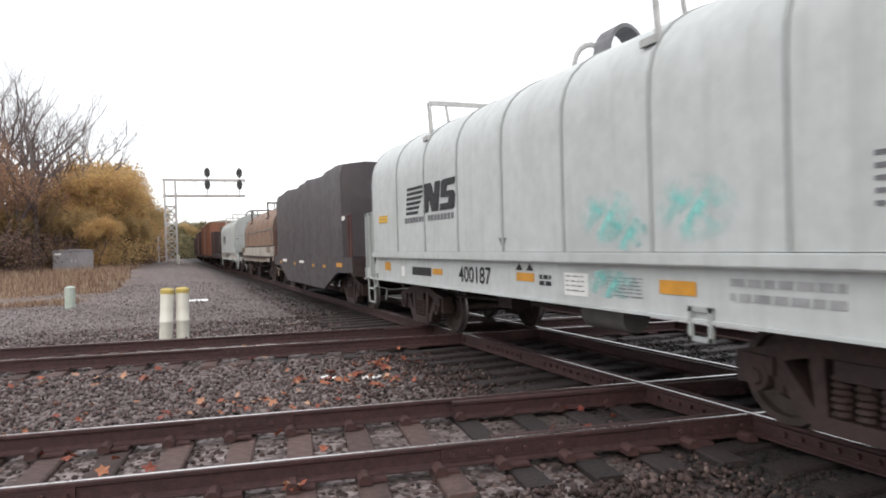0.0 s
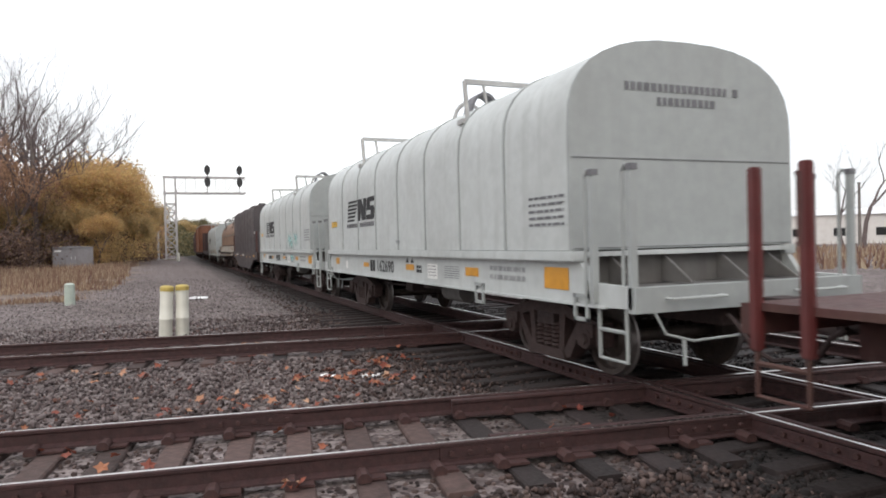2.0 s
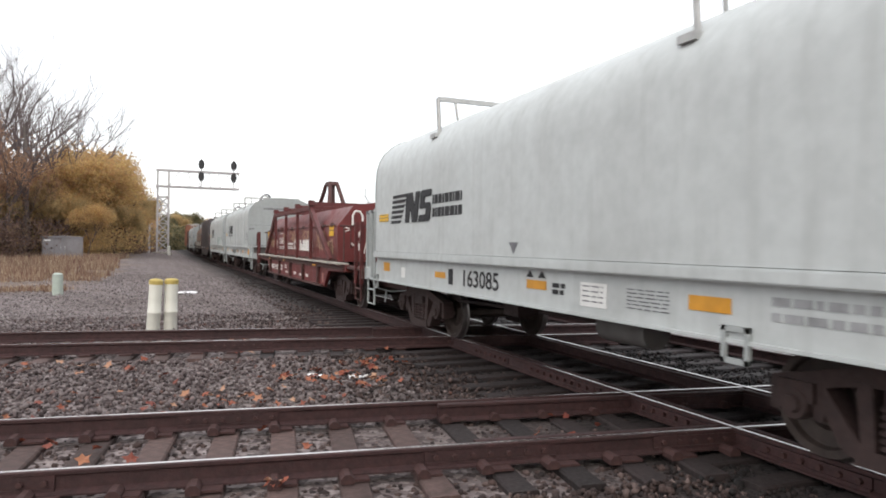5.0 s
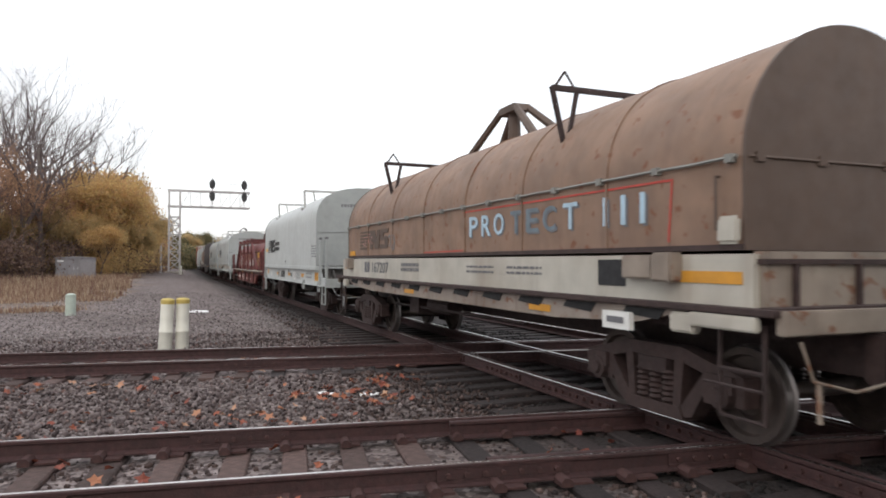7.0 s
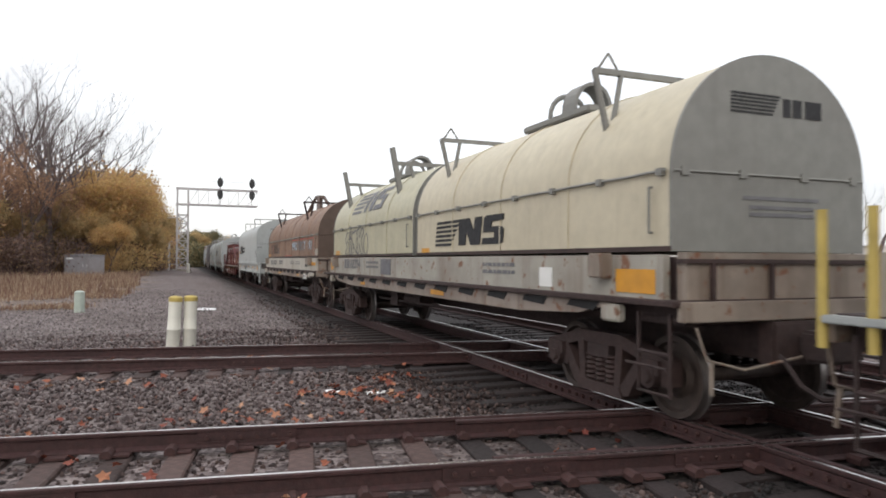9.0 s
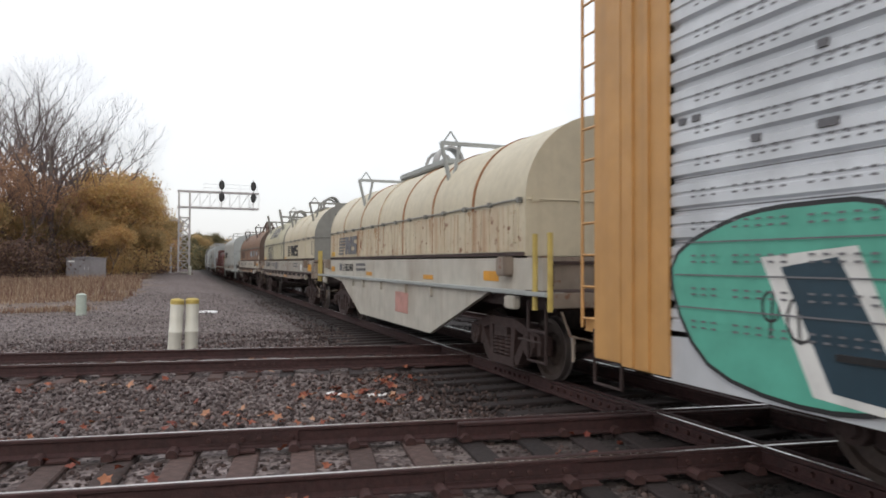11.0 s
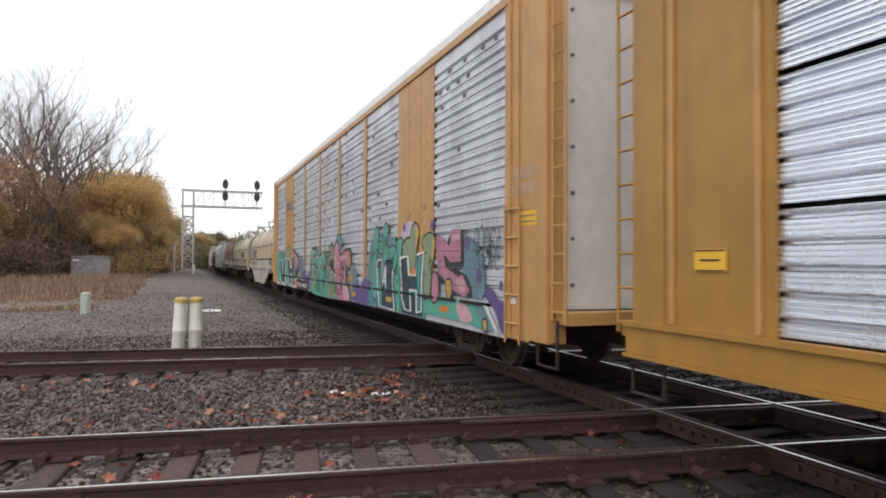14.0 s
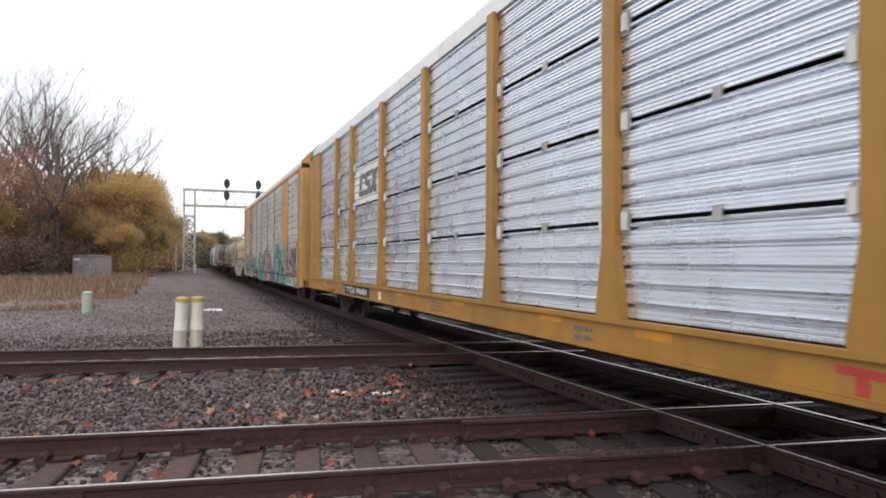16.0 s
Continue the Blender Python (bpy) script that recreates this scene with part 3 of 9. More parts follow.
                if abs(q.x - MAIN_X + GAUGE / 2) > 0.15 and abs(q.x - MAIN_X - GAUGE / 2) > 0.15:
                    shared("rail_brace", brace, b, pose(q.x, q.y, -0.12, 0, 0, TRACK_B[0]))
            s += 0.54


def in_tracks(x, y):
    """Whether a spot is on a rail; and how far it is from the oily crossing."""
    for base in (MAIN_X, SECOND_X):
        for o in (-GAUGE / 2, GAUGE / 2):
            if abs(x - base - o) < 0.09:
                return True
    for angle, off in (TRACK_B, TRACK_C):
        a = radians(angle)
        d = -math.sin(a) * x + math.cos(a) * y - off
        if abs(d) < 0.09 or abs(d - GAUGE) < 0.09:
            return True
    return False


def in_bed(x, y):
    """Whether a spot lies over the sleepers of a track."""
    if abs(x - MAIN_X) < 1.5 or abs(x - SECOND_X) < 1.4:
        return True
    for angle, off in (TRACK_B, TRACK_C):
        a = radians(angle)
        if -0.6 < -math.sin(a) * x + math.cos(a) * y - off < GAUGE + 0.6:
            return True
    return False


def scatter_stones():
    phi = (1 + 5 ** 0.5) / 2
    base = np.array([(-1, phi, 0), (1, phi, 0), (-1, -phi, 0), (1, -phi, 0), (0, -1, phi), (0, 1, phi), (0, -1, -phi), (0, 1, -phi), (phi, 0, -1), (phi, 0, 1), (-phi, 0, -1), (-phi, 0, 1)]) / 1.9
    tri = ((0, 11, 5), (0, 5, 1), (0, 1, 7), (0, 7, 10), (0, 10, 11), (1, 5, 9), (5, 11, 4), (11, 10, 2), (10, 7, 6), (7, 1, 8),
           (3, 9, 4), (3, 4, 2), (3, 2, 6), (3, 6, 8), (3, 8, 9), (4, 9, 5), (2, 4, 11), (6, 2, 10), (8, 6, 7), (9, 8, 1))
    tri = np.array(tri)
    rng = np.random.default_rng(7)
    spots = {"grey": [], "brown": [], "oil_shade": [], "far": []}
    want = 62000
    while want > 0:
        y = 3.2 + 14.5 * rng.random() ** 1.5 if want > 12000 else 16.0 + 22.0 * rng.random() ** 1.8
        x = -7.5 + 19.0 * rng.random() if want > 12000 else -11.0 + 15.5 * rng.random()
        if x < -0.55 * y - 0.6 + 0.0 or in_tracks(x, y):
            continue
        want -= 1
        if want < 12000 and x < MAIN_X - 2.4:
            spots["far"].append((x, y))
            continue
        a = radians(TRACK_B[0])
        d = -math.sin(a) * x + math.cos(a) * y - TRACK_B[1]
        brown = min(1, max(0, (x - 1.6 - 0.5 * noise.noise((x, y, 0))) / 1.8))
        if d < GAUGE + 0.2:
            brown = max(brown, min(1, max(0.72, (x + 1.5) / 2.5)))
        if y > 13.6 and x < 3:
            brown = 0.15 + 0.5 * max(0, (x - 1) / 3)
        # along the main tracks most stones are oily ones with painted shade
        oil_shade = min(1, max(0, (4.1 - abs(x - MAIN_X - 2.2)) / 0.7))
        spots["oil_shade" if rng.random() < oil_shade * 0.92 else "brown" if rng.random() < brown else "grey"].append((x, y))
    for key, places in spots.items():
        k = len(places)
        xy = np.array(places)
        size = rng.uniform(0.014, 0.034, k) * (0.85 if key == "far" else 1.0) * np.where(rng.random(k) < 0.06, 1.4, 1.0)
        v = base[None] * (1 + rng.uniform(-0.28, 0.28, (k, 12, 1))) * rng.uniform(0.65, 1.15, (k, 1, 3)) * size[:, None, None]
        q = rng.normal(size=(k, 4))
        q /= np.linalg.norm(q, axis=1)[:, None]
        w, i, j, l = q.T
        rot = np.stack([np.stack([1 - 2 * (j * j + l * l), 2 * (i * j - l * w), 2 * (i * l + j * w)], -1),
                        np.stack([2 * (i * j + l * w), 1 - 2 * (i * i + l * l), 2 * (j * l - i * w)], -1),
                        np.stack([2 * (i * l - j * w), 2 * (j * l + i * w), 1 - 2 * (i * i + j * j)], -1)], 1)
        v = np.einsum("kab,knb->kna", rot, v)
        heap = np.array([0.035 * noise.noise((x * 1.3, y * 1.3, 3)) for x, y in places])
        v[:, :, :2] += xy[:, None]
        sunk = np.array([0.05 if in_bed(x, y) else 0.012 for x, y in places])
        v[:, :, 2] += (np.array([ground_z(x, y) + 0.25 for x, y in places]) - 0.212 - sunk + heap * np.where(sunk > 0.02, 0.3, 1.0) + rng.uniform(-0.015, 0.022, k))[:, None]
        f = (tri[None] + (12 * np.arange(k))[:, None, None]).reshape(-1)
        mesh = bpy.data.meshes.new("ballast")
        mesh.vertices.add(12 * k)
        mesh.vertices.foreach_set("co", v.reshape(-1))
        mesh.loops.add(len(f))
        mesh.loops.foreach_set("vertex_index", f)
        mesh.polygons.add(len(f) // 3)
        mesh.polygons.foreach_set("loop_start", np.arange(0, len(f), 3))
        mesh.update()
        mesh.validate()
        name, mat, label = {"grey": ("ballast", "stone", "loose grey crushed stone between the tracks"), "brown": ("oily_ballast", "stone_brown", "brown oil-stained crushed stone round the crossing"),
                            "far": ("gravel", "gravel_pale", "loose pale grey gravel on the open ground"), "oil_shade": ("sooty_ballast", "stone_oil_shade", "oily crushed stone under the main track, blackened with the train's shade")}[key]
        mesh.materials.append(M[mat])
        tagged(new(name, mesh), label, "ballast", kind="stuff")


def scatter_leaves():
    rng = random.Random(11)
    bm = bmesh.new()
    heaps = [(1.95, 8.9, 0.45, 16), (3.0, 9.6, 0.5, 16), (2.5, 8.3, 0.5, 14), (-0.2, 8.2, 1.4, 18), (3.3, 11.2, 0.5, 6), (-2.2, 7.6, 0.8, 8), (1.0, 8.0, 0.8, 10),
             (-1.6, 10.6, 1.2, 10), (-0.5, 5.9, 1.6, 20), (3.6, 5.3, 1.0, 6), (0.77, 4.9, 0.05, 2), (-3.6, 9.0, 1.0, 6), (0.5, 12.0, 1.8, 10)]
    for cx, cy, r, k in heaps:
        for _ in range(int(k * 1.5)):
            x, y = cx + rng.gauss(0, r * 0.6), cy + rng.gauss(0, r * 0.5)
            if in_tracks(x, y):
                continue
            s = rng.uniform(0.035, 0.075) * (1.6 if r < 0.1 else 1)
            m = Matrix.Translation((x, y, -0.165 + rng.uniform(-0.01, 0.015) + (0.03 if r < 0.1 else 0))) @ Euler((rng.uniform(-0.7, 0.7), rng.uniform(-0.7, 0.7), rng.uniform(0, 6.3))).to_matrix().to_4x4()
            pts = []
            for i in range(10):
                a = 2 * math.pi * i / 10
                rad = s * (1.0 if i % 2 == 0 else 0.55) * rng.uniform(0.8, 1.15)
                pts.append(bm.verts.new(m @ Vector((rad * math.cos(a), rad * math.sin(a), 0.25 * s * rng.uniform(-1, 1)))))
            mid = bm.verts.new(m @ Vector((0, 0, -0.12 * s)))
            for i in range(10):
                bm.faces.new((mid, pts[i], pts[(i + 1) % 10]))
    tagged(part("fallen_leaves", bm, M["leaf_litter"]), "dry orange and red fallen leaves lying on the ballast", "leaves", kind="stuff")
    for x, y, s in ((1.93, 8.88, 0.11), (2.35, 8.6, 0.07), (2.5, 8.55, 0.06)):
        bm = bmesh.new()
        g = [[bm.verts.new((s * (i - 1.5) / 1.5 * rng.uniform(0.7, 1.1), s * 0.6 * (j - 1.5) / 1.5 * rng.uniform(0.7, 1.1), rng.uniform(0, 0.05))) for i in range(4)] for j in range(4)]
        for a, b in zip(g, g[1:]):
            for i in range(3):
                bm.faces.new((a[i], a[i + 1], b[i + 1], b[i]))
        ob = tagged(part("paper_scrap", bm, M["litter"]), "crumpled white paper scrap lying on the ballast", "litter", "paper scraps")
        ob.matrix_basis = pose(x, y, -0.185, 0, 0, rng.uniform(0, 360))
    # flat whitish patch further off on the open gravel
    bm = bmesh.new()
    ring = [bm.verts.new((0.45 * math.cos(a) * rng.uniform(0.6, 1.1), 0.8 * math.sin(a) * rng.uniform(0.6, 1.1), 0.004)) for a in [2 * math.pi * i / 14 for i in range(14)]]
    mid = bm.verts.new((0, 0, 0.03))
    for i in range(14):
        bm.faces.new((mid, ring[i], ring[(i + 1) % 14]))
    ob = tagged(part("plastic_sheet", bm, M["litter"]), "flat whitish patch on the gravel", "litter")
    ob.matrix_basis = pose(0.95, 25.3, ground_z(0.95, 25.3) + 0.012)


# ---- lineside things ----
def bollard(x, y, lean):
    ob = new("bollard")
    r, h = 0.128, 1.12
    bm = bmesh.new()
    prof = [(r * 1.0, 0.0), (r, 0.42), (r * 1.06, 0.43), (r * 1.06, 0.46), (r, 0.47), (r * 0.97, 0.72), (r * 1.0, h - 0.1)]
    lathe(bm, prof, 20)
    part("post", bm, M["post_white"], ob, smooth=True)
    bm = bmesh.new()
    lathe(bm, [(r * 1.05, h - 0.11), (r * 1.05, h - 0.03), (r * 0.8, h), (0.01, h + 0.012)], 20)
    part("cap", bm, M["post_cap"], ob, "dull yellow cap", smooth=True)
    tagged(ob, "chalky white round bollard with a yellow cap", "bollard", "pair of bollards")
    ob.matrix_basis = pose(x, y, ground_z(x, y) - 0.05, 0, lean, 0)


def marker_post(x, y, h, r, mat, label):
    ob = new("marker_post")
    bm = bmesh.new()
    rod(bm, (0, 0, 0), (0, 0, h), r, r * 0.96, 12)
    part("post", bm, mat, ob, smooth=True)
    bm = bmesh.new()
    rod(bm, (0, 0, h), (0, 0, h + 0.05), r * 1.03, r * 0.5, 12)
    part("cap", bm, mat, ob, smooth=True)
    tagged(ob, label, "marker post")
    ob.matrix_basis = pose(x, y, ground_z(x, y) - 0.05)


def relay_cabinet(x, y):
    ob = new("relay_cabinet")
    w, d, h = 2.5, 1.0, 1.55
    bm = bmesh.new()
    box(bm, -w / 2, w / 2, -d / 2, d / 2, 0.1, h)
    part("case", bm, M["cabinet"], ob, bevel=0.03)
    bm = bmesh.new()
    prism(bm, ((-w / 2 - 0.06, h), (-w / 2 - 0.06, h + 0.05), (0, h + 0.14), (w / 2 + 0.06, h + 0.05), (w / 2 + 0.06, h)), -d / 2 - 0.08, d / 2 + 0.08)
    part("lid", bm, M["cabinet"], ob)
    for s in (-1, 1):
        bm = bmesh.new()
        box(bm, s * w / 4 - w / 4 + 0.06, s * w / 4 + w / 4 - 0.06, -d / 2 - 0.03, -d / 2 - 0.002, 0.2, h - 0.1)
        door = part("door", bm, M["cabinet"], ob, bevel=0.008)
        bm = bmesh.new()
        box(bm, s * 0.12 - 0.02, s * 0.12 + 0.02, -d / 2 - 0.07, -d / 2 - 0.03, 0.75, 0.95)
        part("handle", bm, M["galv"], door)
    bm = bmesh.new()
    box(bm, -w / 2 + 0.1, -w / 2 + 0.5, -d / 2 - 0.036, -d / 2 - 0.031, h - 0.25, h - 0.15)
    part("sticker", bm, M["sticker"], ob, "small white notice")
    bm = bmesh.new()
    box(bm, -w / 2 + 0.1, w / 2 - 0.1, -d / 2 + 0.1, d / 2 - 0.1, -0.1, 0.1)
    part("plinth", bm, M["board"], ob)
    tagged(ob, "grey metal relay cabinet with two doors in dry grass", "cabinet")
    ob.matrix_basis = pose(x, y, ground_z(x, y), 0, 0, 8)


def signal_bridge(y):
    """A lattice mast with an arm of two chords over both tracks, four signal heads on it."""
    ob = new("signal_bridge")
    zt, zb, x0, x1, dx = 9.75, 7.85, -0.15, 9.05, 1.2
    legs = [(x, yy) for x in (x0, x0 + dx) for yy in (-0.6, 0.6)]
    for x, yy in legs:
        bm = bmesh.new()
        box(bm, x - 0.11, x + 0.11, yy - 0.09, yy + 0.09, 0, zt)
        part("leg", bm, M["gantry"], ob)
    for yy in (-0.6, 0.6):
        bm = bmesh.new()
        k = 6
        for i in range(k):
            za, zc = 0.4 + 6.2 * i / k, 0.4 + 6.2 * (i + 1) / k
            rod(bm, (x0, yy, za), (x0 + dx, yy, zc), 0.055, n=5)
            rod(bm, (x0 + dx, yy, za), (x0, yy, zc), 0.055, n=5)
            rod(bm, (x0, yy, zc), (x0 + dx, yy, zc), 0.055, n=5)
        part("lattice", bm, M["gantry"], ob)
        for z in (zb, zt):
            bm = bmesh.new()
            box(bm, x0 - 0.2, x1, yy - 0.06, yy + 0.06, z - 0.09, z + 0.09)
            part("chord", bm, M["gantry"], ob)
        for i in range(7):
            a = x0 + dx + (x1 - x0 - dx) * i / 7
            b = x0 + dx + (x1 - x0 - dx) * (i + 1) / 7
            for foot in (a, b):
                bm = bmesh.new()
                rod(bm, (foot, yy, zb), (b, yy, zt), 0.022, n=4)
                part("web_bar", bm, M["gantry"], ob)
    bm = bmesh.new()
    box(bm, x0, x1, -0.45, 0.45, zb + 0.06, zb + 0.1)
    part("walkway", bm, M["gantry"], ob)
    bm = bmesh.new()
    for z in (zt + 0.5, zt + 0.95):
        rod(bm, (2.6, -0.55, z), (8.8, -0.55, z), 0.02, n=4)
    for x in (2.6, 4.7, 6.8, 8.8):
        rod(bm, (x, -0.55, zt), (x, -0.55, zt + 0.95), 0.02, n=4)
    part("railing", bm, M["gantry"], ob)
    for x in (4.62, 8.31):
        bm = bmesh.new()
        rod(bm, (x, -0.85, zb - 0.3), (x, -0.85, zt + 1.6), 0.05, n=6)
        part("signal_mast", bm, M["gantry"], ob)
        for z in (zt + 0.82, zt - 0.62):
            bm = bmesh.new()
            prism(bm, [(x + 0.34 * math.cos(a), z + 0.58 * math.sin(a)) for a in [2 * math.pi * i / 20 for i in range(20)]], -1.05, -0.97)
            head = part("signal_head", bm, M["signal_black"], ob, "black oval signal head")
            bm = bmesh.new()
            for dz in (-0.3, 0.0, 0.3):
                rod(bm, (x, -1.05, z + dz), (x, -1.3, z + dz), 0.11, 0.12, 10)
            part("hood", bm, M["signal_black"], head)
    bm = bmesh.new()
    rod(bm, (x0 - 0.85, -0.6, 0), (x0 - 0.85, -0.6, 3.4), 0.12, n=8)
    part("conduit", bm, M["gantry"], ob)
    for z in (0.7, 3.4, 6.2):
        bm = bmesh.new()
        rod(bm, (x0 - 1.0, -0.6, z), (x0, -0.6, z), 0.04, n=5)
        part("side_bracket", bm, M["gantry"], ob)
    bm = bmesh.new()
    box(bm, x0 - 0.4, x0 + dx + 0.4, -1.0, 1.0, -0.6, 0.12)
    part("footing", bm, M["board"], ob)
    tagged(ob, "weathered steel signal bridge with four black signal heads over the tracks", "signal bridge")
    ob.matrix_basis = pose(0, y, ground_z(0, y))


def utility_pole(x, y, h, label):
    ob = new("utility_pole")
    bm = bmesh.new()
    rod(bm, (0, 0, -0.3), (0, 0, h), 0.17, 0.11, 10)
    part("pole", bm, M["wood_pole"], ob, smooth=True)
    bm = bmesh.new()
    box(bm, -0.15, 0.15, -0.1, 0.1, h - 0.05, h + 0.08)
    part("pole_top", bm, M["wood_pole"], ob)
    tagged(ob, label, "pole")
    ob.matrix_basis = pose(x, y, ground_z(x, y))


# ---- trees ----
def grow(bm, rng, p, d, length, r, depth, tips, droop=0.0):
    """One limb and the limbs that fork from it."""
    steps = 3
    for i in range(steps):
        d = (d + Vector((rng.uniform(-1, 1), rng.uniform(-1, 1), rng.uniform(-0.5, 0.8) - droop)) * 0.16).normalized()
        q = p + d * (length / steps)
        r2 = r * (0.86 if depth else 0.6)
        rod(bm, p, q, r, r2, 5 if depth > 2 else 3, caps=False)
        p, r = q, r2
        if depth <= 2 and rng.random() < 0.7:
            tips.append(p.copy())
    if depth == 0:
        tips.append(p)
        return
    for _ in range(rng.choice((2, 3, 3)) if depth > 1 else rng.choice((3, 4))):
        side = Vector((rng.uniform(-1, 1), rng.uniform(-1, 1), rng.uniform(-0.15, 0.6))).normalized()
        grow(bm, rng, p, (d + side * rng.uniform(0.45, 0.85)).normalized(), length * rng.uniform(0.6, 0.82), r * rng.uniform(0.6, 0.8), depth - 1, tips, droop)


def leaf_mesh(rng, centres, per, spread, size):
    """Small bent leaves in clumps round the given spots."""
    k = len(centres) * per
    c = np.repeat(np.array([tuple(v) for v in centres]), per, axis=0)
    g = np.random.default_rng(rng.randrange(10 ** 6))
    c = c + g.normal(size=(k, 3)) * spread
    a = g.normal(size=(k, 3))
    a /= np.linalg.norm(a, axis=1)[:, None]
    b = np.cross(a, g.normal(size=(k, 3)))
    b /= np.linalg.norm(b, axis=1)[:, None]
    s = g.uniform(0.6, 1.3, k)[:, None] * size
    v = np.stack([c - a * s, c + b * s * 0.6, c + a * s, c - b * s * 0.6], 1).reshape(-1, 3)
    mesh = bpy.data.meshes.new("crown")
    mesh.vertices.add(4 * k)
    mesh.vertices.foreach_set("co", v.reshape(-1))
    mesh.loops.add(4 * k)
    mesh.loops.foreach_set("vertex_index", np.arange(4 * k))
    mesh.polygons.add(k)
    mesh.polygons.foreach_set("loop_start", np.arange(0, 4 * k, 4))
    mesh.update()
    return mesh


def make_tree(seed, height, leaf=None, per=7, spread=0.55, size=0.17, depth=5, lean=0.0, label="", trunk=0.16):
    rng = random.Random(seed)
    ob = new("tree")
    bm, tips = bmesh.new(), []
    for k in range(2 if leaf else 1):
        grow(bm, rng, Vector((0.3 * k, 0, -0.3)), Vector((lean + 0.1 * k, 0.05, 1)).normalized(), height * 0.26, trunk * (height / 12), depth, tips)
    bark = part("trunk", bm, M["bark"], ob, smooth=False)
    top = max(t.z for t in tips)
    f = height / top
    bark.data.transform(Matrix.Diagonal((f, f, f, 1)))
    if leaf:
        if len(tips) > 1100:
            tips = rng.sample(tips, 1100)
        low = [Vector((rng.gauss(0, height * 0.18), rng.gauss(0, height * 0.18), rng.uniform(0.1, 0.45) * height)) for _ in range(160)]
        mesh = leaf_mesh(rng, [t * f for t in tips] + low, per, spread, size)
        mesh.materials.append(M[leaf])
        crown = new("crown", mesh)
        crown.parent = ob
    tagged(ob, label, "tree")
    return ob


def scrub(name, label, seed, spots, leaf, per, size, height):
    """Undergrowth: thin stems with small leaves, in one mass."""
    rng = random.Random(seed)
    pts = []
    for x, y, r, h in spots:
        for _ in range(int(26 * r)):
            px, py = x + rng.uniform(-r, r), y + rng.uniform(-r, r) * 0.7
            pts.append(Vector((px, py, ground_z(px, py) + h * rng.random() ** 1.2)))
    mesh = leaf_mesh(rng, pts, per, 0.3, size)
    mesh.materials.append(M[leaf])
    tagged(new(name, mesh), label, "undergrowth", kind="stuff")


def place_by(azimuth, distance):
    a = radians(azimuth)
    return distance * math.sin(a), distance * math.cos(a)


def build_woods():
    rng = random.Random(23)
    bare = [make_tree(s, 16, None, depth=6, label="tall bare autumn tree with fine grey branches", trunk=0.2) for s in (3, 8, 15)]
    sparse = [make_tree(s, 14, "leaves_rust", per=2, spread=0.4, size=0.13, depth=5, label="nearly bare tree with a few rust-brown leaves") for s in (5, 31)]
    gold = [make_tree(s, 11, "leaves_gold", per=10, spread=0.6, size=0.16, depth=5, label="autumn tree with dense golden-yellow leaves") for s in (2, 9)]
    olive = [make_tree(s, 10, "leaves_olive", per=10, spread=0.6, size=0.16, depth=5, label="leafy tree turning olive and yellow") for s in (12, 40)]
    green = [make_tree(s, 10, "leaves_green", per=14, spread=0.6, size=0.17, depth=5, label="dull green tree at the end of the line") for s in (17,)]
    used = set()

    def put(ob, az, dist, scale, group):
        x, y = place_by(az, dist)
        m = pose(x, y, ground_z(x, y), 0, 0, rng.uniform(0, 360))
        if ob not in used:
            used.add(ob)
            new_ob = ob
        else:
            new_ob = copy_thing(ob, m)
        new_ob.scale = (1, 1, 1)
        new_ob.matrix_basis = m @ Matrix.Diagonal((scale, scale, scale * rng.uniform(0.95, 1.08), 1))
        tagged(new_ob, group=group)

    for az, dist, sc in ((-9.6, 60, 1.02), (-11.6, 58, 1.0), (-8.2, 64, 0.98), (-13.5, 60, 1.05), (-6.6, 70, 0.95), (-10.6, 70, 1.22), (-4.9, 80, 0.95), (-7.4, 80, 1.15), (-12.6, 72, 1.25), (-15, 66, 1.1), (-3.9, 88, 0.9), (-9.0, 68, 1.05), (-11.0, 64, 1.05), (-7.9, 72, 1.05), (-12.0, 66, 1.1), (-5.8, 76, 1.0), (-6.9, 62, 0.75), (-10.0, 78, 1.25), (-8.7, 58, 0.82), (-10.2, 56, 0.72), (-12.3, 56, 0.75), (-7.2, 66, 0.8), (-9.3, 63, 0.8)):
        put(rng.choice(bare), az, dist, sc, "bare trees by the line")
    for az, dist, sc in ((-11.2, 55, 0.55), (-9.3, 57, 0.5), (-13.0, 54, 0.6), (-8.0, 60, 0.5), (-10.3, 58, 0.6), (-12.2, 60, 0.7), (-14.6, 55, 0.7), (-7.0, 64, 0.5), (-5.4, 72, 0.72), (-4.0, 78, 0.74), (-6.4, 66, 0.66), (-8.8, 62, 0.62), (-11.8, 58, 0.66)):
        put(rng.choice(sparse), az, dist, sc, "sparse trees by the line")
    for az, dist, sc in ((-5.3, 61, 0.66), (-4.4, 64, 0.70), (-6.0, 62, 0.62), (-3.6, 70, 0.70), (-2.9, 80, 0.74), (-4.7, 74, 0.86), (-3.9, 67, 0.5), (-5.7, 59, 0.45), (-6.6, 60, 0.42), (-2.6, 72, 0.42), (-5.0, 57, 0.36)):
        put(rng.choice(gold), az, dist, sc, "golden trees by the line")
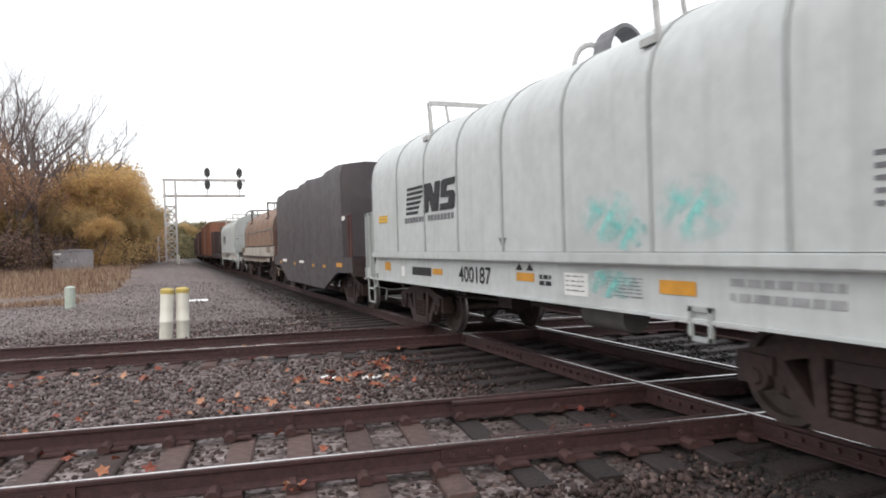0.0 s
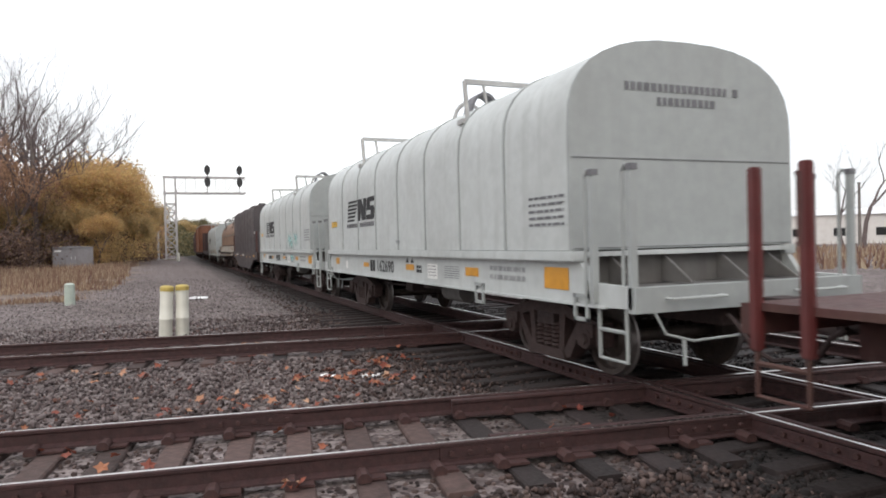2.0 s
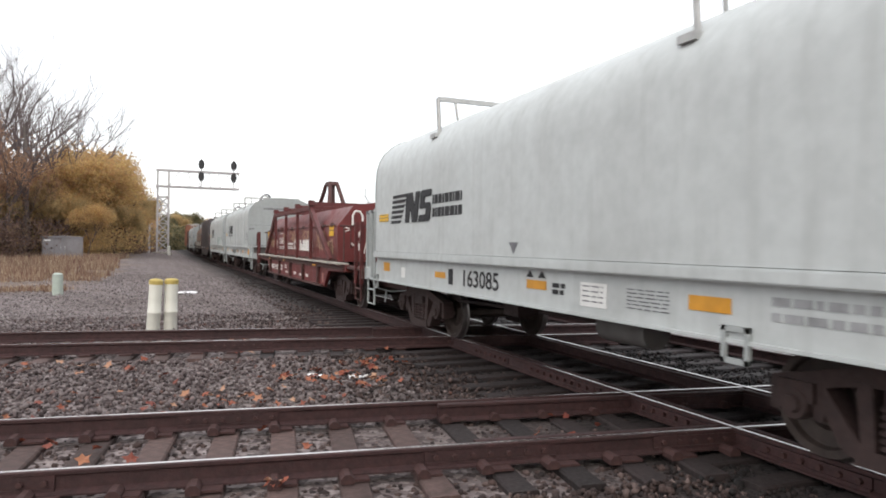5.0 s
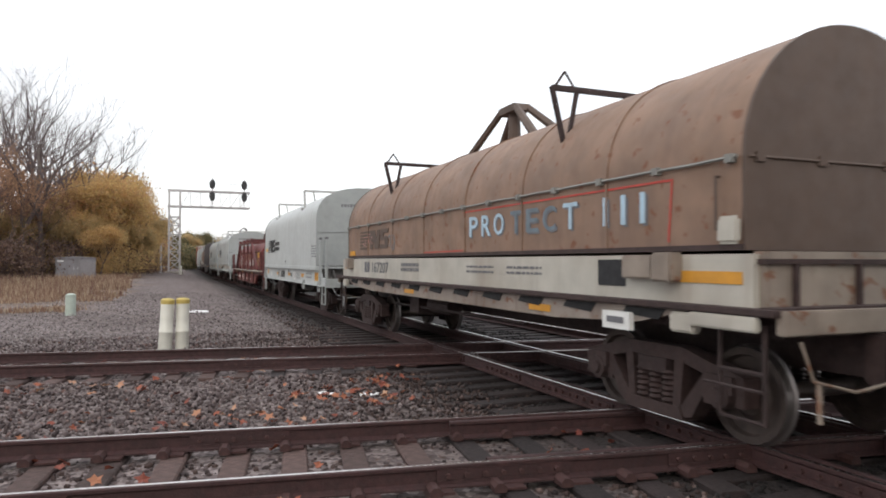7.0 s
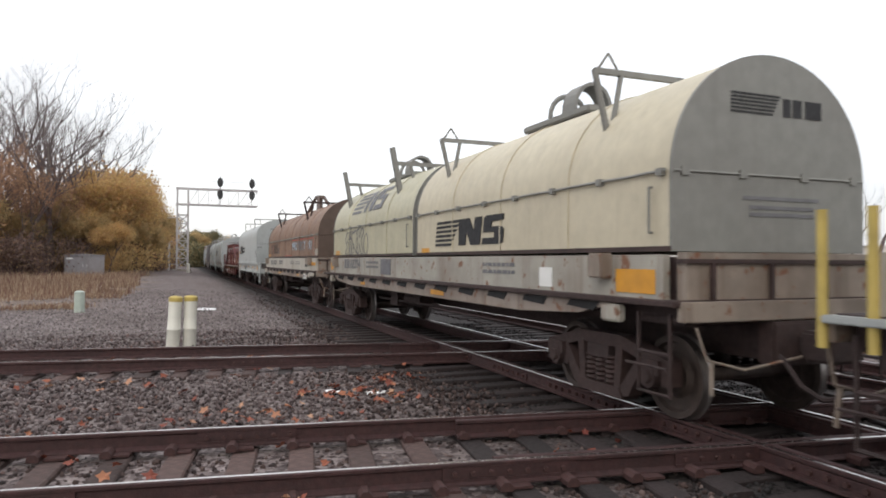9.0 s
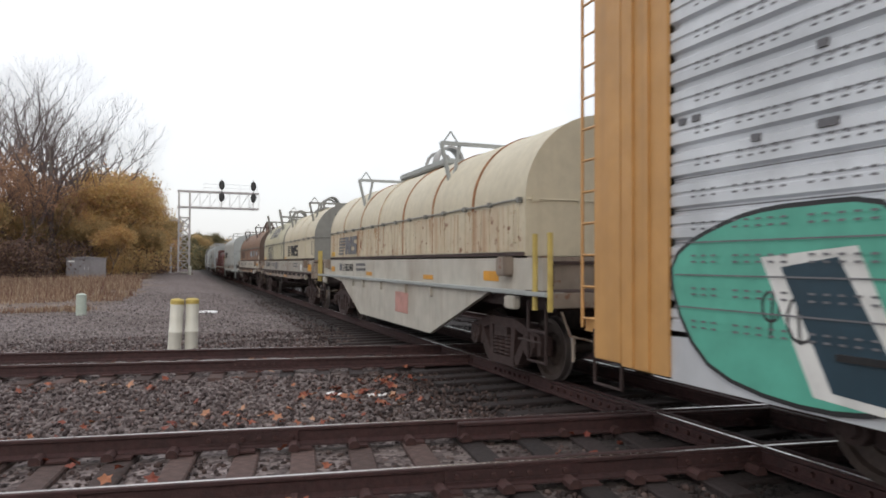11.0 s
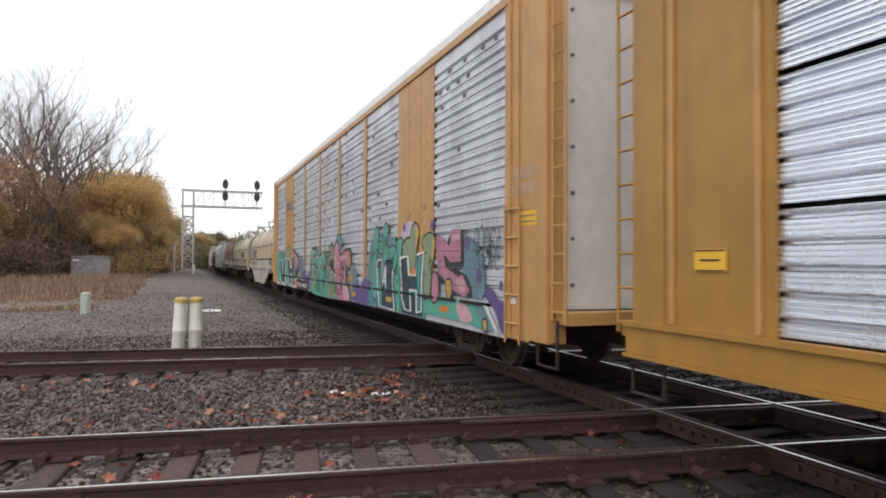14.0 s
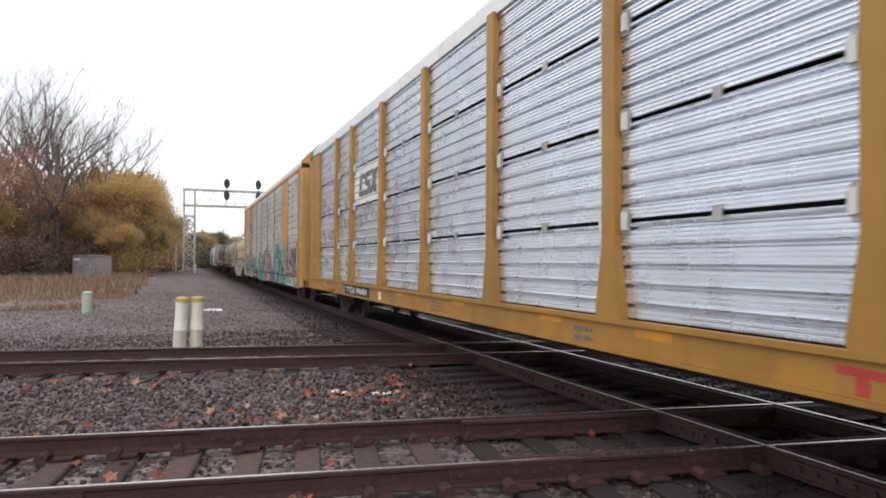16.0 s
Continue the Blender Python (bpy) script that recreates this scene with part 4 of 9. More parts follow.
    for az, dist, sc in ((-6.9, 62, 0.55), (-2.3, 88, 0.72), (-1.9, 100, 0.76), (-1.4, 116, 0.78), (-3.0, 94, 0.9), (-7.8, 66, 0.6), (-9.8, 60, 0.55), (-12.4, 57, 0.55), (-11.0, 56, 0.45), (-4.2, 60, 0.40), (-3.2, 66, 0.40), (-7.4, 58, 0.45), (-5.6, 70, 0.82), (-2.0, 82, 0.5)):
        put(rng.choice(olive), az, dist, sc, "olive trees by the line")
    for az, dist, sc in ((-0.7, 160, 0.65), (0.1, 175, 0.62), (0.75, 190, 0.75), (1.2, 200, 0.9), (1.7, 215, 1.0), (2.3, 230, 1.0), (2.9, 240, 0.9), (-0.3, 190, 0.8), (3.6, 235, 0.9), (4.4, 230, 0.8), (5.2, 225, 0.8)):
        put(rng.choice(green + olive), az, dist, sc, "far trees at the end of the line")
    # beyond the train
    for az, dist, sc in ((17.9, 75, 0.62), (19.2, 82, 0.6), (26, 105, 0.55), (38, 130, 0.6), (44, 120, 0.55), (49, 112, 0.75), (53.0, 100, 0.85), (54.2, 84, 0.8), (57, 90, 0.9), (60, 95, 0.8), (33, 125, 0.6), (63, 96, 0.9)):
        put(rng.choice(bare), az, dist, sc, "bare trees beyond the tracks")
    for az, dist, sc in ((47, 140, 0.5), (51, 150, 0.45), (55, 145, 0.5), (59, 150, 0.5), (41, 150, 0.5), (36, 155, 0.5), (30, 150, 0.45), (22, 150, 0.5)):
        put(rng.choice(green + olive), az, dist, sc, "low trees beyond the tracks")
    scrub("undergrowth", "dense brown undergrowth along the wood's edge", 6, [(*place_by(a, d), 2.6, 2.6) for a, d in ((-14, 52), (-12.6, 52), (-11.4, 53), (-10.2, 54), (-9, 56), (-7.8, 58), (-6.6, 61), (-5.5, 64), (-4.5, 67), (-3.7, 72), (-3.0, 78), (-2.4, 86), (-1.9, 95), (-1.5, 106), (-1.2, 118), (-0.9, 130))], "leaves_dark", 34, 0.085, 3)
    scrub("wood_interior", "dark tangled growth inside the wood", 16, [(*place_by(a, d), 4.0, 5.0) for a, d in ((-14, 66), (-12, 66), (-10, 68), (-8, 72), (-6.5, 76), (-5, 82), (-3.8, 90), (-2.8, 100), (-2.2, 112))], "leaves_rust", 20, 0.2, 6)
    scrub("far_thicket", "low dull green thicket closing the end of the line", 26, [(*place_by(-0.9 + 0.42 * k, 150 + 9 * k), 5.0, 5.5) for k in range(11)], "leaves_green", 16, 0.3, 5)


def build_grass():
    rng = random.Random(5)
    bm = bmesh.new()
    for _ in range(7500):
        y = 26.5 + 34 * rng.random() ** 1.4
        az = rng.uniform(-16, -1.4)
        x = y * math.tan(radians(az))
        edge = -1.9 - 1.6 * max(0, 1 - (y - 26.5) / 6) - 0.03 * (y - 30) + 1.2 * noise.noise((y * 0.2, 0, 0))
        if x > edge or noise.noise((x * 0.22, y * 0.22, 5)) < -0.02 - 0.25 * (y > 36):
            continue
        z = ground_z(x, y) - 0.03
        for _ in range(3):
            h = rng.uniform(0.15, 0.55) * (0.5 + 0.7 * (y > 34))
            dx, dy, w = rng.gauss(0, 0.22) * h, rng.gauss(0, 0.22) * h, rng.uniform(0.012, 0.03)
            ox, oy = rng.uniform(-0.15, 0.15), rng.uniform(-0.15, 0.15)
            a, b = bm.verts.new((x + ox - w, y + oy, z)), bm.verts.new((x + ox + w, y + oy, z))
            c = bm.verts.new((x + ox + dx, y + oy + dy, z + h))
            bm.faces.new((a, b, c))
    tagged(part("dry_grass", bm, M["dry_grass"]), "tufts of dry straw-coloured grass beside the gravel", "grass", kind="stuff")
    bm = bmesh.new()
    for _ in range(5000):
        az, d = rng.uniform(20, 66), rng.uniform(38, 95)
        x, y = place_by(az, d)
        z = ground_z(x, y)
        h = rng.uniform(0.3, 0.9)
        w = rng.uniform(0.03, 0.06)
        a, b = bm.verts.new((x - w, y + w, z)), bm.verts.new((x + w, y - w, z))
        bm.faces.new((a, b, bm.verts.new((x + rng.gauss(0, 0.15), y + rng.gauss(0, 0.15), z + h))))
    tagged(part("dry_meadow", bm, M["dry_grass"]), "dry grass field beyond the second track", "grass", kind="stuff")


def low_building():
    ob = new("warehouse")
    L, W, H = 52.0, 14.0, 4.4
    bm = bmesh.new()
    box(bm, -L / 2, L / 2, 0, W, -0.2, H)
    wall = part("wall", bm, M["building"], ob)
    bm = bmesh.new()
    side_prism(bm, ((-0.4, H), (W / 2, H + 1.1), (W + 0.4, H), (W / 2, H + 0.9)), -L / 2 - 0.4, L / 2 + 0.4)
    part("roof", bm, M["roof_grey"], ob)
    for i in range(9):
        bm = bmesh.new()
        x = -L / 2 + 3 + 5.6 * i
        box(bm, x, x + 1.6, -0.05, 0.05, 1.2, 2.4)
        part("window", bm, M["dark_gap"], wall)
    tagged(ob, "long low pale building beyond the grass", "building")
    x, y = place_by(50, 118)
    ob.matrix_basis = pose(x, y, -0.2, 0, 0, -42)


build_sleepers()
scatter_stones()
scatter_leaves()
bollard(-0.09, 14.8, 3.0)
bollard(0.24, 14.9, 0.8)
marker_post(-3.0, 25.0, 0.72, 0.16, M["post_green"], "pale green plastic marker post in dry grass")
marker_post(1.06, 80.0, 1.0, 0.17, M["post_white"], "white marker post beside the signal bridge")
relay_cabinet(-6.2, 54.0)
signal_bridge(86.0)
utility_pole(-9.0, 57.0, 9.5, "weathered wooden utility pole at the wood's edge")
utility_pole(62.0, 45.0, 6.5, "pale utility pole in the dry grass beyond the tracks")
build_grass()
low_building()
build_woods()


# ---- the train ----
TRAIN, WHEELS = [], []          # (car, place at 0 s); (wheelset, radius)
WHEEL_R = 0.42


def advance(t):
    """How far the train has rolled after t seconds."""
    return 9.02 * t - 0.01 * t * t


def bogie_meshes():
    """The meshes that all bogies share."""
    made = {}

    def keep(name, bm, *mats, smooth=False):
        ob = part(name, bm, mats, smooth=smooth)
        made[name] = ob.data
        bpy.data.objects.remove(ob)

    bm = bmesh.new()
    rod(bm, (-1.02, 0, 0), (1.02, 0, 0), 0.075, n=12)
    for s in (-1, 1):
        ring = [(0.700, 0.12), (0.69, 0.2), (0.72, 0.24), (0.72, 0.34), (0.685, 0.355), (0.685, WHEEL_R - 0.004), (0.705, WHEEL_R + 0.022), (0.715, WHEEL_R + 0.022), (0.73, WHEEL_R), (0.815, WHEEL_R - 0.004), (0.815, 0.355), (0.765, 0.335), (0.755, 0.22), (0.80, 0.17), (0.80, 0.09), (0.70, 0.09)]
        n = 36
        v = [[bm.verts.new((s * x, r * math.cos(2 * math.pi * i / n), r * math.sin(2 * math.pi * i / n))) for i in range(n)] for x, r in ring]
        for j in range(len(ring)):
            a, b = v[j], v[(j + 1) % len(ring)]
            for i in range(n):
                k = (i + 1) % n
                bm.faces.new((a[i], a[k], b[k], b[i])).material_index = 1 if j in (6, 7, 8) else 0
    for s in (-1, 1):
        for i in range(3):
            a = 2 * math.pi * i / 3
            c, d = 0.055 * math.cos(a), 0.055 * math.sin(a)
            rod(bm, (s * 1.0, c, d), (s * 1.045, c, d), 0.018, n=6)
    keep("wheelset", bm, M["wheel"], M["wheel_tread"], smooth=True)
    bm = bmesh.new()
    a, b = -0.09, 0.09
    side_prism(bm, ((-1.1, 0.52), (-1.1, 0.62), (-0.74, 0.70), (-0.40, 0.79), (0.40, 0.79), (0.74, 0.70), (1.1, 0.62), (1.1, 0.52), (0.70, 0.58), (0.36, 0.66), (-0.36, 0.66), (-0.70, 0.58)), a, b)
    for s in (-1, 1):
        side_prism(bm, ((s * 0.66, 0.60), (s * 0.78, 0.60), (s * 0.50, 0.17), (s * 0.36, 0.14), (s * 0.36, 0.24)), a, b)
        side_prism(bm, ((s * 0.27, 0.22), (s * 0.37, 0.22), (s * 0.42, 0.68), (s * 0.30, 0.68)), a - 0.01, b + 0.01)
        side_prism(bm, ((s * 0.66, 0.34), (s * 0.74, 0.34), (s * 0.76, 0.62), (s * 0.64, 0.62)), a, b)
        side_prism(bm, ((s * 1.02, 0.36), (s * 1.11, 0.36), (s * 1.11, 0.60), (s * 1.02, 0.60)), a, b)
    side_prism(bm, ((-0.42, 0.12), (-0.36, 0.24), (0.36, 0.24), (0.42, 0.12)), a - 0.02, b + 0.02)
    keep("side_frame", bm, M["bogie"])
    bm = bmesh.new()
    rows, n = [], 10
    for i in range(13):
        r = 0.085 if i % 2 else 0.058
        rows.append([bm.verts.new((r * math.cos(2 * math.pi * k / n), r * math.sin(2 * math.pi * k / n), 0.245 + 0.026 * i)) for k in range(n)])
    for a, b in zip(rows, rows[1:]):
        for k in range(n):
            bm.faces.new((a[k], a[(k + 1) % n], b[(k + 1) % n], b[k]))
    keep("spring", bm, M["bogie"])
    bm = bmesh.new()
    box(bm, -1.12, 1.12, -0.2, 0.2, 0.52, 0.66)
    keep("bolster", bm, M["grime"])
    bm = bmesh.new()
    rod(bm, (0, 0, 0), (-0.10, 0, 0), 0.125, 0.115, 14)
    rod(bm, (-0.10, 0, 0), (-0.13, 0, 0), 0.07, 0.06, 10)
    box(bm, -0.09, 0.06, -0.15, 0.15, 0.02, 0.17)
    keep("axle_box", bm, M["bogie"])
    bm = bmesh.new()
    for y in (-0.42, 0.42):
        box(bm, -0.95, 0.95, y - 0.05, y + 0.05, 0.28, 0.40)
        box(bm, -0.80, -0.66, y + (0.0 if y > 0 else -0.06), y + (0.06 if y > 0 else 0.0), 0.30, 0.62)
    keep("brake_beam", bm, M["grime"])
    return made


BOGIE = bogie_meshes()


def bogie(car, y):
    bo = new("bogie")
    bo.parent = car
    bo.matrix_basis = pose(0, y, 0)
    for dy in (-0.87, 0.87):
        ws = shared("wheelset", BOGIE["wheelset"], bo, pose(0, dy, WHEEL_R))
        WHEELS.append((ws, WHEEL_R))
        for s in (-1, 1):
            shared("axle_box", BOGIE["axle_box"], bo, pose(s * 1.04, dy, 0.44, 0, 0, 0 if s < 0 else 180))
    for s in (-1, 1):
        shared("side_frame", BOGIE["side_frame"], bo, pose(s * 1.0, 0, 0))
        for dy in (-0.18, 0.0, 0.18):
            shared("spring", BOGIE["spring"], bo, pose(s * 1.05, dy, 0))
    shared("bolster", BOGIE["bolster"], bo)
    shared("brake_beam", BOGIE["brake_beam"], bo)
    tagged(bo, "rusty cast-steel bogie")


def coupler(car, y, s):
    """Drawbar, knuckle and air hose at one end."""
    bm = bmesh.new()
    box(bm, -0.12, 0.12, min(y - 0.6 * s, y + 0.25 * s), max(y - 0.6 * s, y + 0.25 * s), 0.72, 0.92)
    box(bm, -0.2, 0.2, min(y + 0.18 * s, y + 0.5 * s), max(y + 0.18 * s, y + 0.5 * s), 0.68, 0.96)
    part("coupler", bm, M["grime"], car, bevel=0.03)
    bm = bmesh.new()
    pts = [(-0.35, y, 0.78), (-0.36, y + 0.15 * s, 0.68), (-0.33, y + 0.3 * s, 0.48), (-0.25, y + 0.45 * s, 0.38), (-0.15, y + 0.55 * s, 0.40)]
    pipe(bm, pts, 0.025, 6)
    part("air_hose", bm, M["grime"], car)


def stirrup(bm, x, y0, y1, z0, z1, r=0.018):
    pipe(bm, [(x, y0, z1), (x, y0, z0), (x, y1, z0), (x, y1, z1)], r)
    pipe(bm, [(x, y0, (z0 + z1) / 2), (x, y1, (z0 + z1) / 2)], r)


def square_section(w, z0, zs, zt, n=9):
    """Half-round cornered hood outline from foot to foot."""
    pts = [(-w, z0), (-w, zs)]
    for i in range(1, n):
        a = math.pi / 2 * i / n
        pts.append((-w + w * (1 - math.cos(a) ** (2 / 2.6)), zs + (zt - zs) * math.sin(a) ** (2 / 2.6)))
    pts.append((0, zt))
    return pts + [(-x, z) for x, z in pts[-2::-1]]


def round_section(w, z0, zs, n=14):
    pts = [(-w, z0), (-w, zs)]
    for i in range(1, 2 * n):
        a = math.pi * i / (2 * n)
        pts.append((-w * math.cos(a), zs + w * 0.96 * math.sin(a)))
    return pts + [(w, zs), (w, z0)]


def grow_outline(pts, d):
    cz = min(z for _, z in pts)
    out = []
    for x, z in pts:
        v = Vector((x, z - (cz + 0.8) if z > cz + 0.8 else 0))
        v = v.normalized() * d if v.length else Vector((0, d))
        out.append((x + v.x, z + v.y))
    return out


def hood(car, pts, y0, y1, mat, end_mat, ribs=(), rib_mat=None, rib_w=0.035, label=""):
    bm = bmesh.new()
    prism(bm, pts, y0, y1, 0, cap_mat=1)
    h = part("hood", bm, (mat, end_mat), car, label, smooth=True)
    for y in ribs:
        bm = bmesh.new()
        prism(bm, grow_outline(pts, 0.016), y - rib_w / 2, y + rib_w / 2)
        part("rib", bm, rib_mat or end_mat, h)
    for y, s in ((y0, -1), (y1, 1)):
        bm = bmesh.new()
        prism(bm, grow_outline(pts, 0.01), min(y - 0.02 * s, y + 0.015 * s), max(y - 0.02 * s, y + 0.015 * s))
        part("end_band", bm, end_mat, h)
    return h


def lift_bracket(h, y, roof_z, w, top, mat, tall=0.32):
    """A cross bar on legs over the hood, for stacking."""
    bm = bmesh.new()
    box(bm, -w, w, y - 0.03, y + 0.03, top - 0.04, top + 0.03)
    for s in (-1, 1):
        rod(bm, (s * w, y, top), (s * w * 0.98, y - 0.02, roof_z), 0.035, n=6)
        rod(bm, (s * (w - 0.30), y, top), (s * (w - 0.36), y, roof_z + 0.2), 0.025, n=5)
        box(bm, s * w - 0.09, s * w + 0.09, y - 0.1, y + 0.1, roof_z - 0.05, roof_z + 0.02)
    part("stacking_bracket", bm, mat, h)


def bent_loop(h, y, z, half, rise, mat, r=0.03):
    """An arch of bent bar across the ridge."""
    bm = bmesh.new()
    pts = [(half * math.cos(math.pi * i / 10), y, z + rise * math.sin(math.pi * i / 10) ** 0.7) for i in range(11)]
    pipe(bm, [(half, y, z - 0.15)] + pts + [(-half, y, z - 0.15)], r)
    part("lifting_loop", bm, mat, h)


def band_arch(h, y, z, half, rise, mat, wide=0.34):
    """A broad strap bent over the ridge."""
    bm = bmesh.new()
    top = [(half * math.cos(math.pi * i / 12), z + rise * math.sin(math.pi * i / 12) ** 0.7) for i in range(13)]
    outer = [(half, z - 0.15)] + top + [(-half, z - 0.15)]
    inner = [(a * 0.88, b - 0.05 if b > z + 0.1 else b) for a, b in outer]
    prism(bm, outer + inner[::-1], y - wide / 2, y + wide / 2)
    part("lifting_strap", bm, mat, h)


def lifting_saddle(h, y, z, mat, span=0.95, rise=0.62):
    """The cast lifting frame at the middle of a hood: four splayed legs under a flat crown."""
    bm = bmesh.new()
    side_prism(bm, ((y - 0.34, z + rise - 0.12), (y - 0.28, z + rise), (y + 0.28, z + rise), (y + 0.34, z + rise - 0.12)), -0.16, 0.16)
    for sy in (-1, 1):
        for sx in (-1, 1):
            rod(bm, (sx * 0.12, y + sy * 0.3, z + rise - 0.08), (sx * 0.3, y + sy * span, z - 0.1), 0.065, 0.075, 6)
    rod(bm, (0, y, z + rise - 0.02), (0, y, z - 0.1), 0.1, 0.12, n=8)
    part("lifting_frame", bm, mat, h)


def rounded(points, per=4):
    """A closed smooth outline through the given corners."""
    n = len(points)
    out = []
    for i in range(n):
        p0, p1, p2, p3 = (Vector(points[(i + k - 1) % n]) for k in range(4))
        for j in range(per):
            t = j / per
            out.append(0.5 * (2 * p1 + (p2 - p0) * t + (2 * p0 - 5 * p1 + 4 * p2 - p3) * t * t + (3 * p1 - p0 - 3 * p2 + p3) * t ** 3))
    return [tuple(p) for p in out]


def painted(name, outlines, mat, parent, x, thick=0.003, smooth=True):
    """Flat painted shapes on a flank; outlines of (y, z)."""
    bm = bmesh.new()
    for j, o in enumerate(outlines):
        o = rounded(o) if smooth else o
        a = [bm.verts.new((x, y, z)) for y, z in o]
        b = [bm.verts.new((x - thick - 0.0006 * j, y, z)) for y, z in o]
        k = len(o)
        for i in range(k):
            bm.faces.new((a[i], a[(i + 1) % k], b[(i + 1) % k], b[i]))
        f = bm.faces.new(b)
        f.normal_update()
        bmesh.ops.triangulate(bm, faces=[f])
    return part(name, bm, mat, parent)


def strokes(name, lines, w, mat, parent, x):
    """Spray-can strokes: polylines of (y, z) as thin ribbons."""
    bm = bmesh.new()
    for j, ln in enumerate(lines):
        for i, ((ya, za), (yb, zb)) in enumerate(zip(ln, ln[1:])):
            off = 0.0008 + 0.0009 * (j % 6) + 0.0003 * (i % 3)
            d = Vector((yb - ya, zb - za))
            if d.length < 1e-4:
                continue
            e = d.normalized() * w * 0.3
            n = Vector((-d.y, d.x)).normalized() * w / 2
            q = ((ya - e.x + n.x, za - e.y + n.y), (yb + e.x + n.x, zb + e.y + n.y), (yb + e.x - n.x, zb + e.y - n.y), (ya - e.x - n.x, za - e.y - n.y))
            a = [bm.verts.new((x, *p)) for p in q]
            b = [bm.verts.new((x - off, *p)) for p in q]
            for i in range(4):
                bm.faces.new((a[i], a[(i + 1) % 4], b[(i + 1) % 4], b[i]))
            bm.faces.new(b)
    return part(name, bm, mat, parent)


def tag_scrawl(rng, y0, y1, z0, z1, k):
    """Looping handwriting that cannot be read."""
    lines = []
    step = (y1 - y0) / k
    for i in range(k):
        c, h = y0 + step * (i + 0.5), z0 + (z1 - z0) * rng.uniform(0.35, 0.65)
        rx, rz = abs(step) * rng.uniform(0.3, 0.55), (z1 - z0) * rng.uniform(0.25, 0.5)
        a0, span = rng.uniform(0, 6.3), rng.uniform(3.0, 6.2)
        lines.append([(c + rx * math.cos(a0 + span * j / 9) + 0.06 * j * (y1 - y0) / k / 9, h + rz * math.sin(a0 + span * j / 9)) for j in range(10)])
        if rng.random() < 0.6:
            lines.append([(c, z0 + (z1 - z0) * rng.uniform(0, 0.2)), (c + step * rng.uniform(-0.3, 0.3), z1 - (z1 - z0) * rng.uniform(0, 0.15))])
    return lines


def stripe_emblem(parent, y, z, w, h, x, mat, skew=0.22):
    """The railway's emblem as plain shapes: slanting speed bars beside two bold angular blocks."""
    sk = h * skew
    lean = lambda pts: [(y - u * w - sk * v, z + h * v) for u, v in pts]
    n, shapes = 6, []
    for i in range(n):
        v = i / (n - 0.4)
        shapes.append(lean([(0.0, v), (0.27 + 0.02 * i, v), (0.29 + 0.025 * i, v + 0.105), (0.0, v + 0.105)]))
    shapes += [lean(p) for p in (
        [(0.40, 0), (0.505, 0), (0.505, 1), (0.37, 1)],
        [(0.43, 1), (0.53, 1), (0.70, 0), (0.58, 0)],
        [(0.61, 0), (0.71, 0), (0.71, 1), (0.61, 1)],
        [(0.74, 0.0), (0.98, 0.0), (1.0, 0.06), (1.0, 0.22), (0.74, 0.22)],
        [(0.89, 0.2), (1.0, 0.2), (1.0, 0.46), (0.97, 0.58), (0.88, 0.58)],
        [(0.74, 0.42), (0.97, 0.42), (0.95, 0.6), (0.76, 0.6)],
        [(0.74, 0.5), (0.84, 0.5), (0.84, 0.82), (0.74, 0.9)],
        [(0.74, 0.79), (0.98, 0.79), (0.98, 1.0), (0.77, 1.0), (0.74, 0.93)])]
    for k, o in enumerate(shapes):
        painted("emblem_bar", [o], mat, parent, x, thick=0.003 + 0.0006 * k, smooth=False)


def word_bars(parent, y0, y1, n, z0, z1, x, mat):
    """A line of name lettering as plain short bars."""
    step = (y1 - y0) / n
    plates("name_bar", [(y0 + step * k, y0 + step * (k + 0.72), z0, z1) for k in range(n)], mat, parent, x)


def data_rows(parent, y, z, width, rows, x, mat, rng, gap=0.055, size=0.03):
    """Small stencilled data that cannot be read: short bars in rows."""
    spots = []
    for i in range(rows):
        c = y
        while c > y - width:
            w = rng.uniform(0.05, 0.16)
            spots.append((c, max(c - w, y - width), z - gap * i - size, z - gap * i))
            c -= w + 0.03
    bm = bmesh.new()
    for y0, y1, z0, z1 in spots:
        box(bm, x - 0.003, x, min(y0, y1), max(y0, y1), z0, z1)
    return tagged(part("stencilled_data", bm, mat, parent), kind="stuff")


def finish(car, place, label, group=""):
    tagged(car, label, "railway wagon", group or "wagons of the freight train")
    TRAIN.append((car, place))


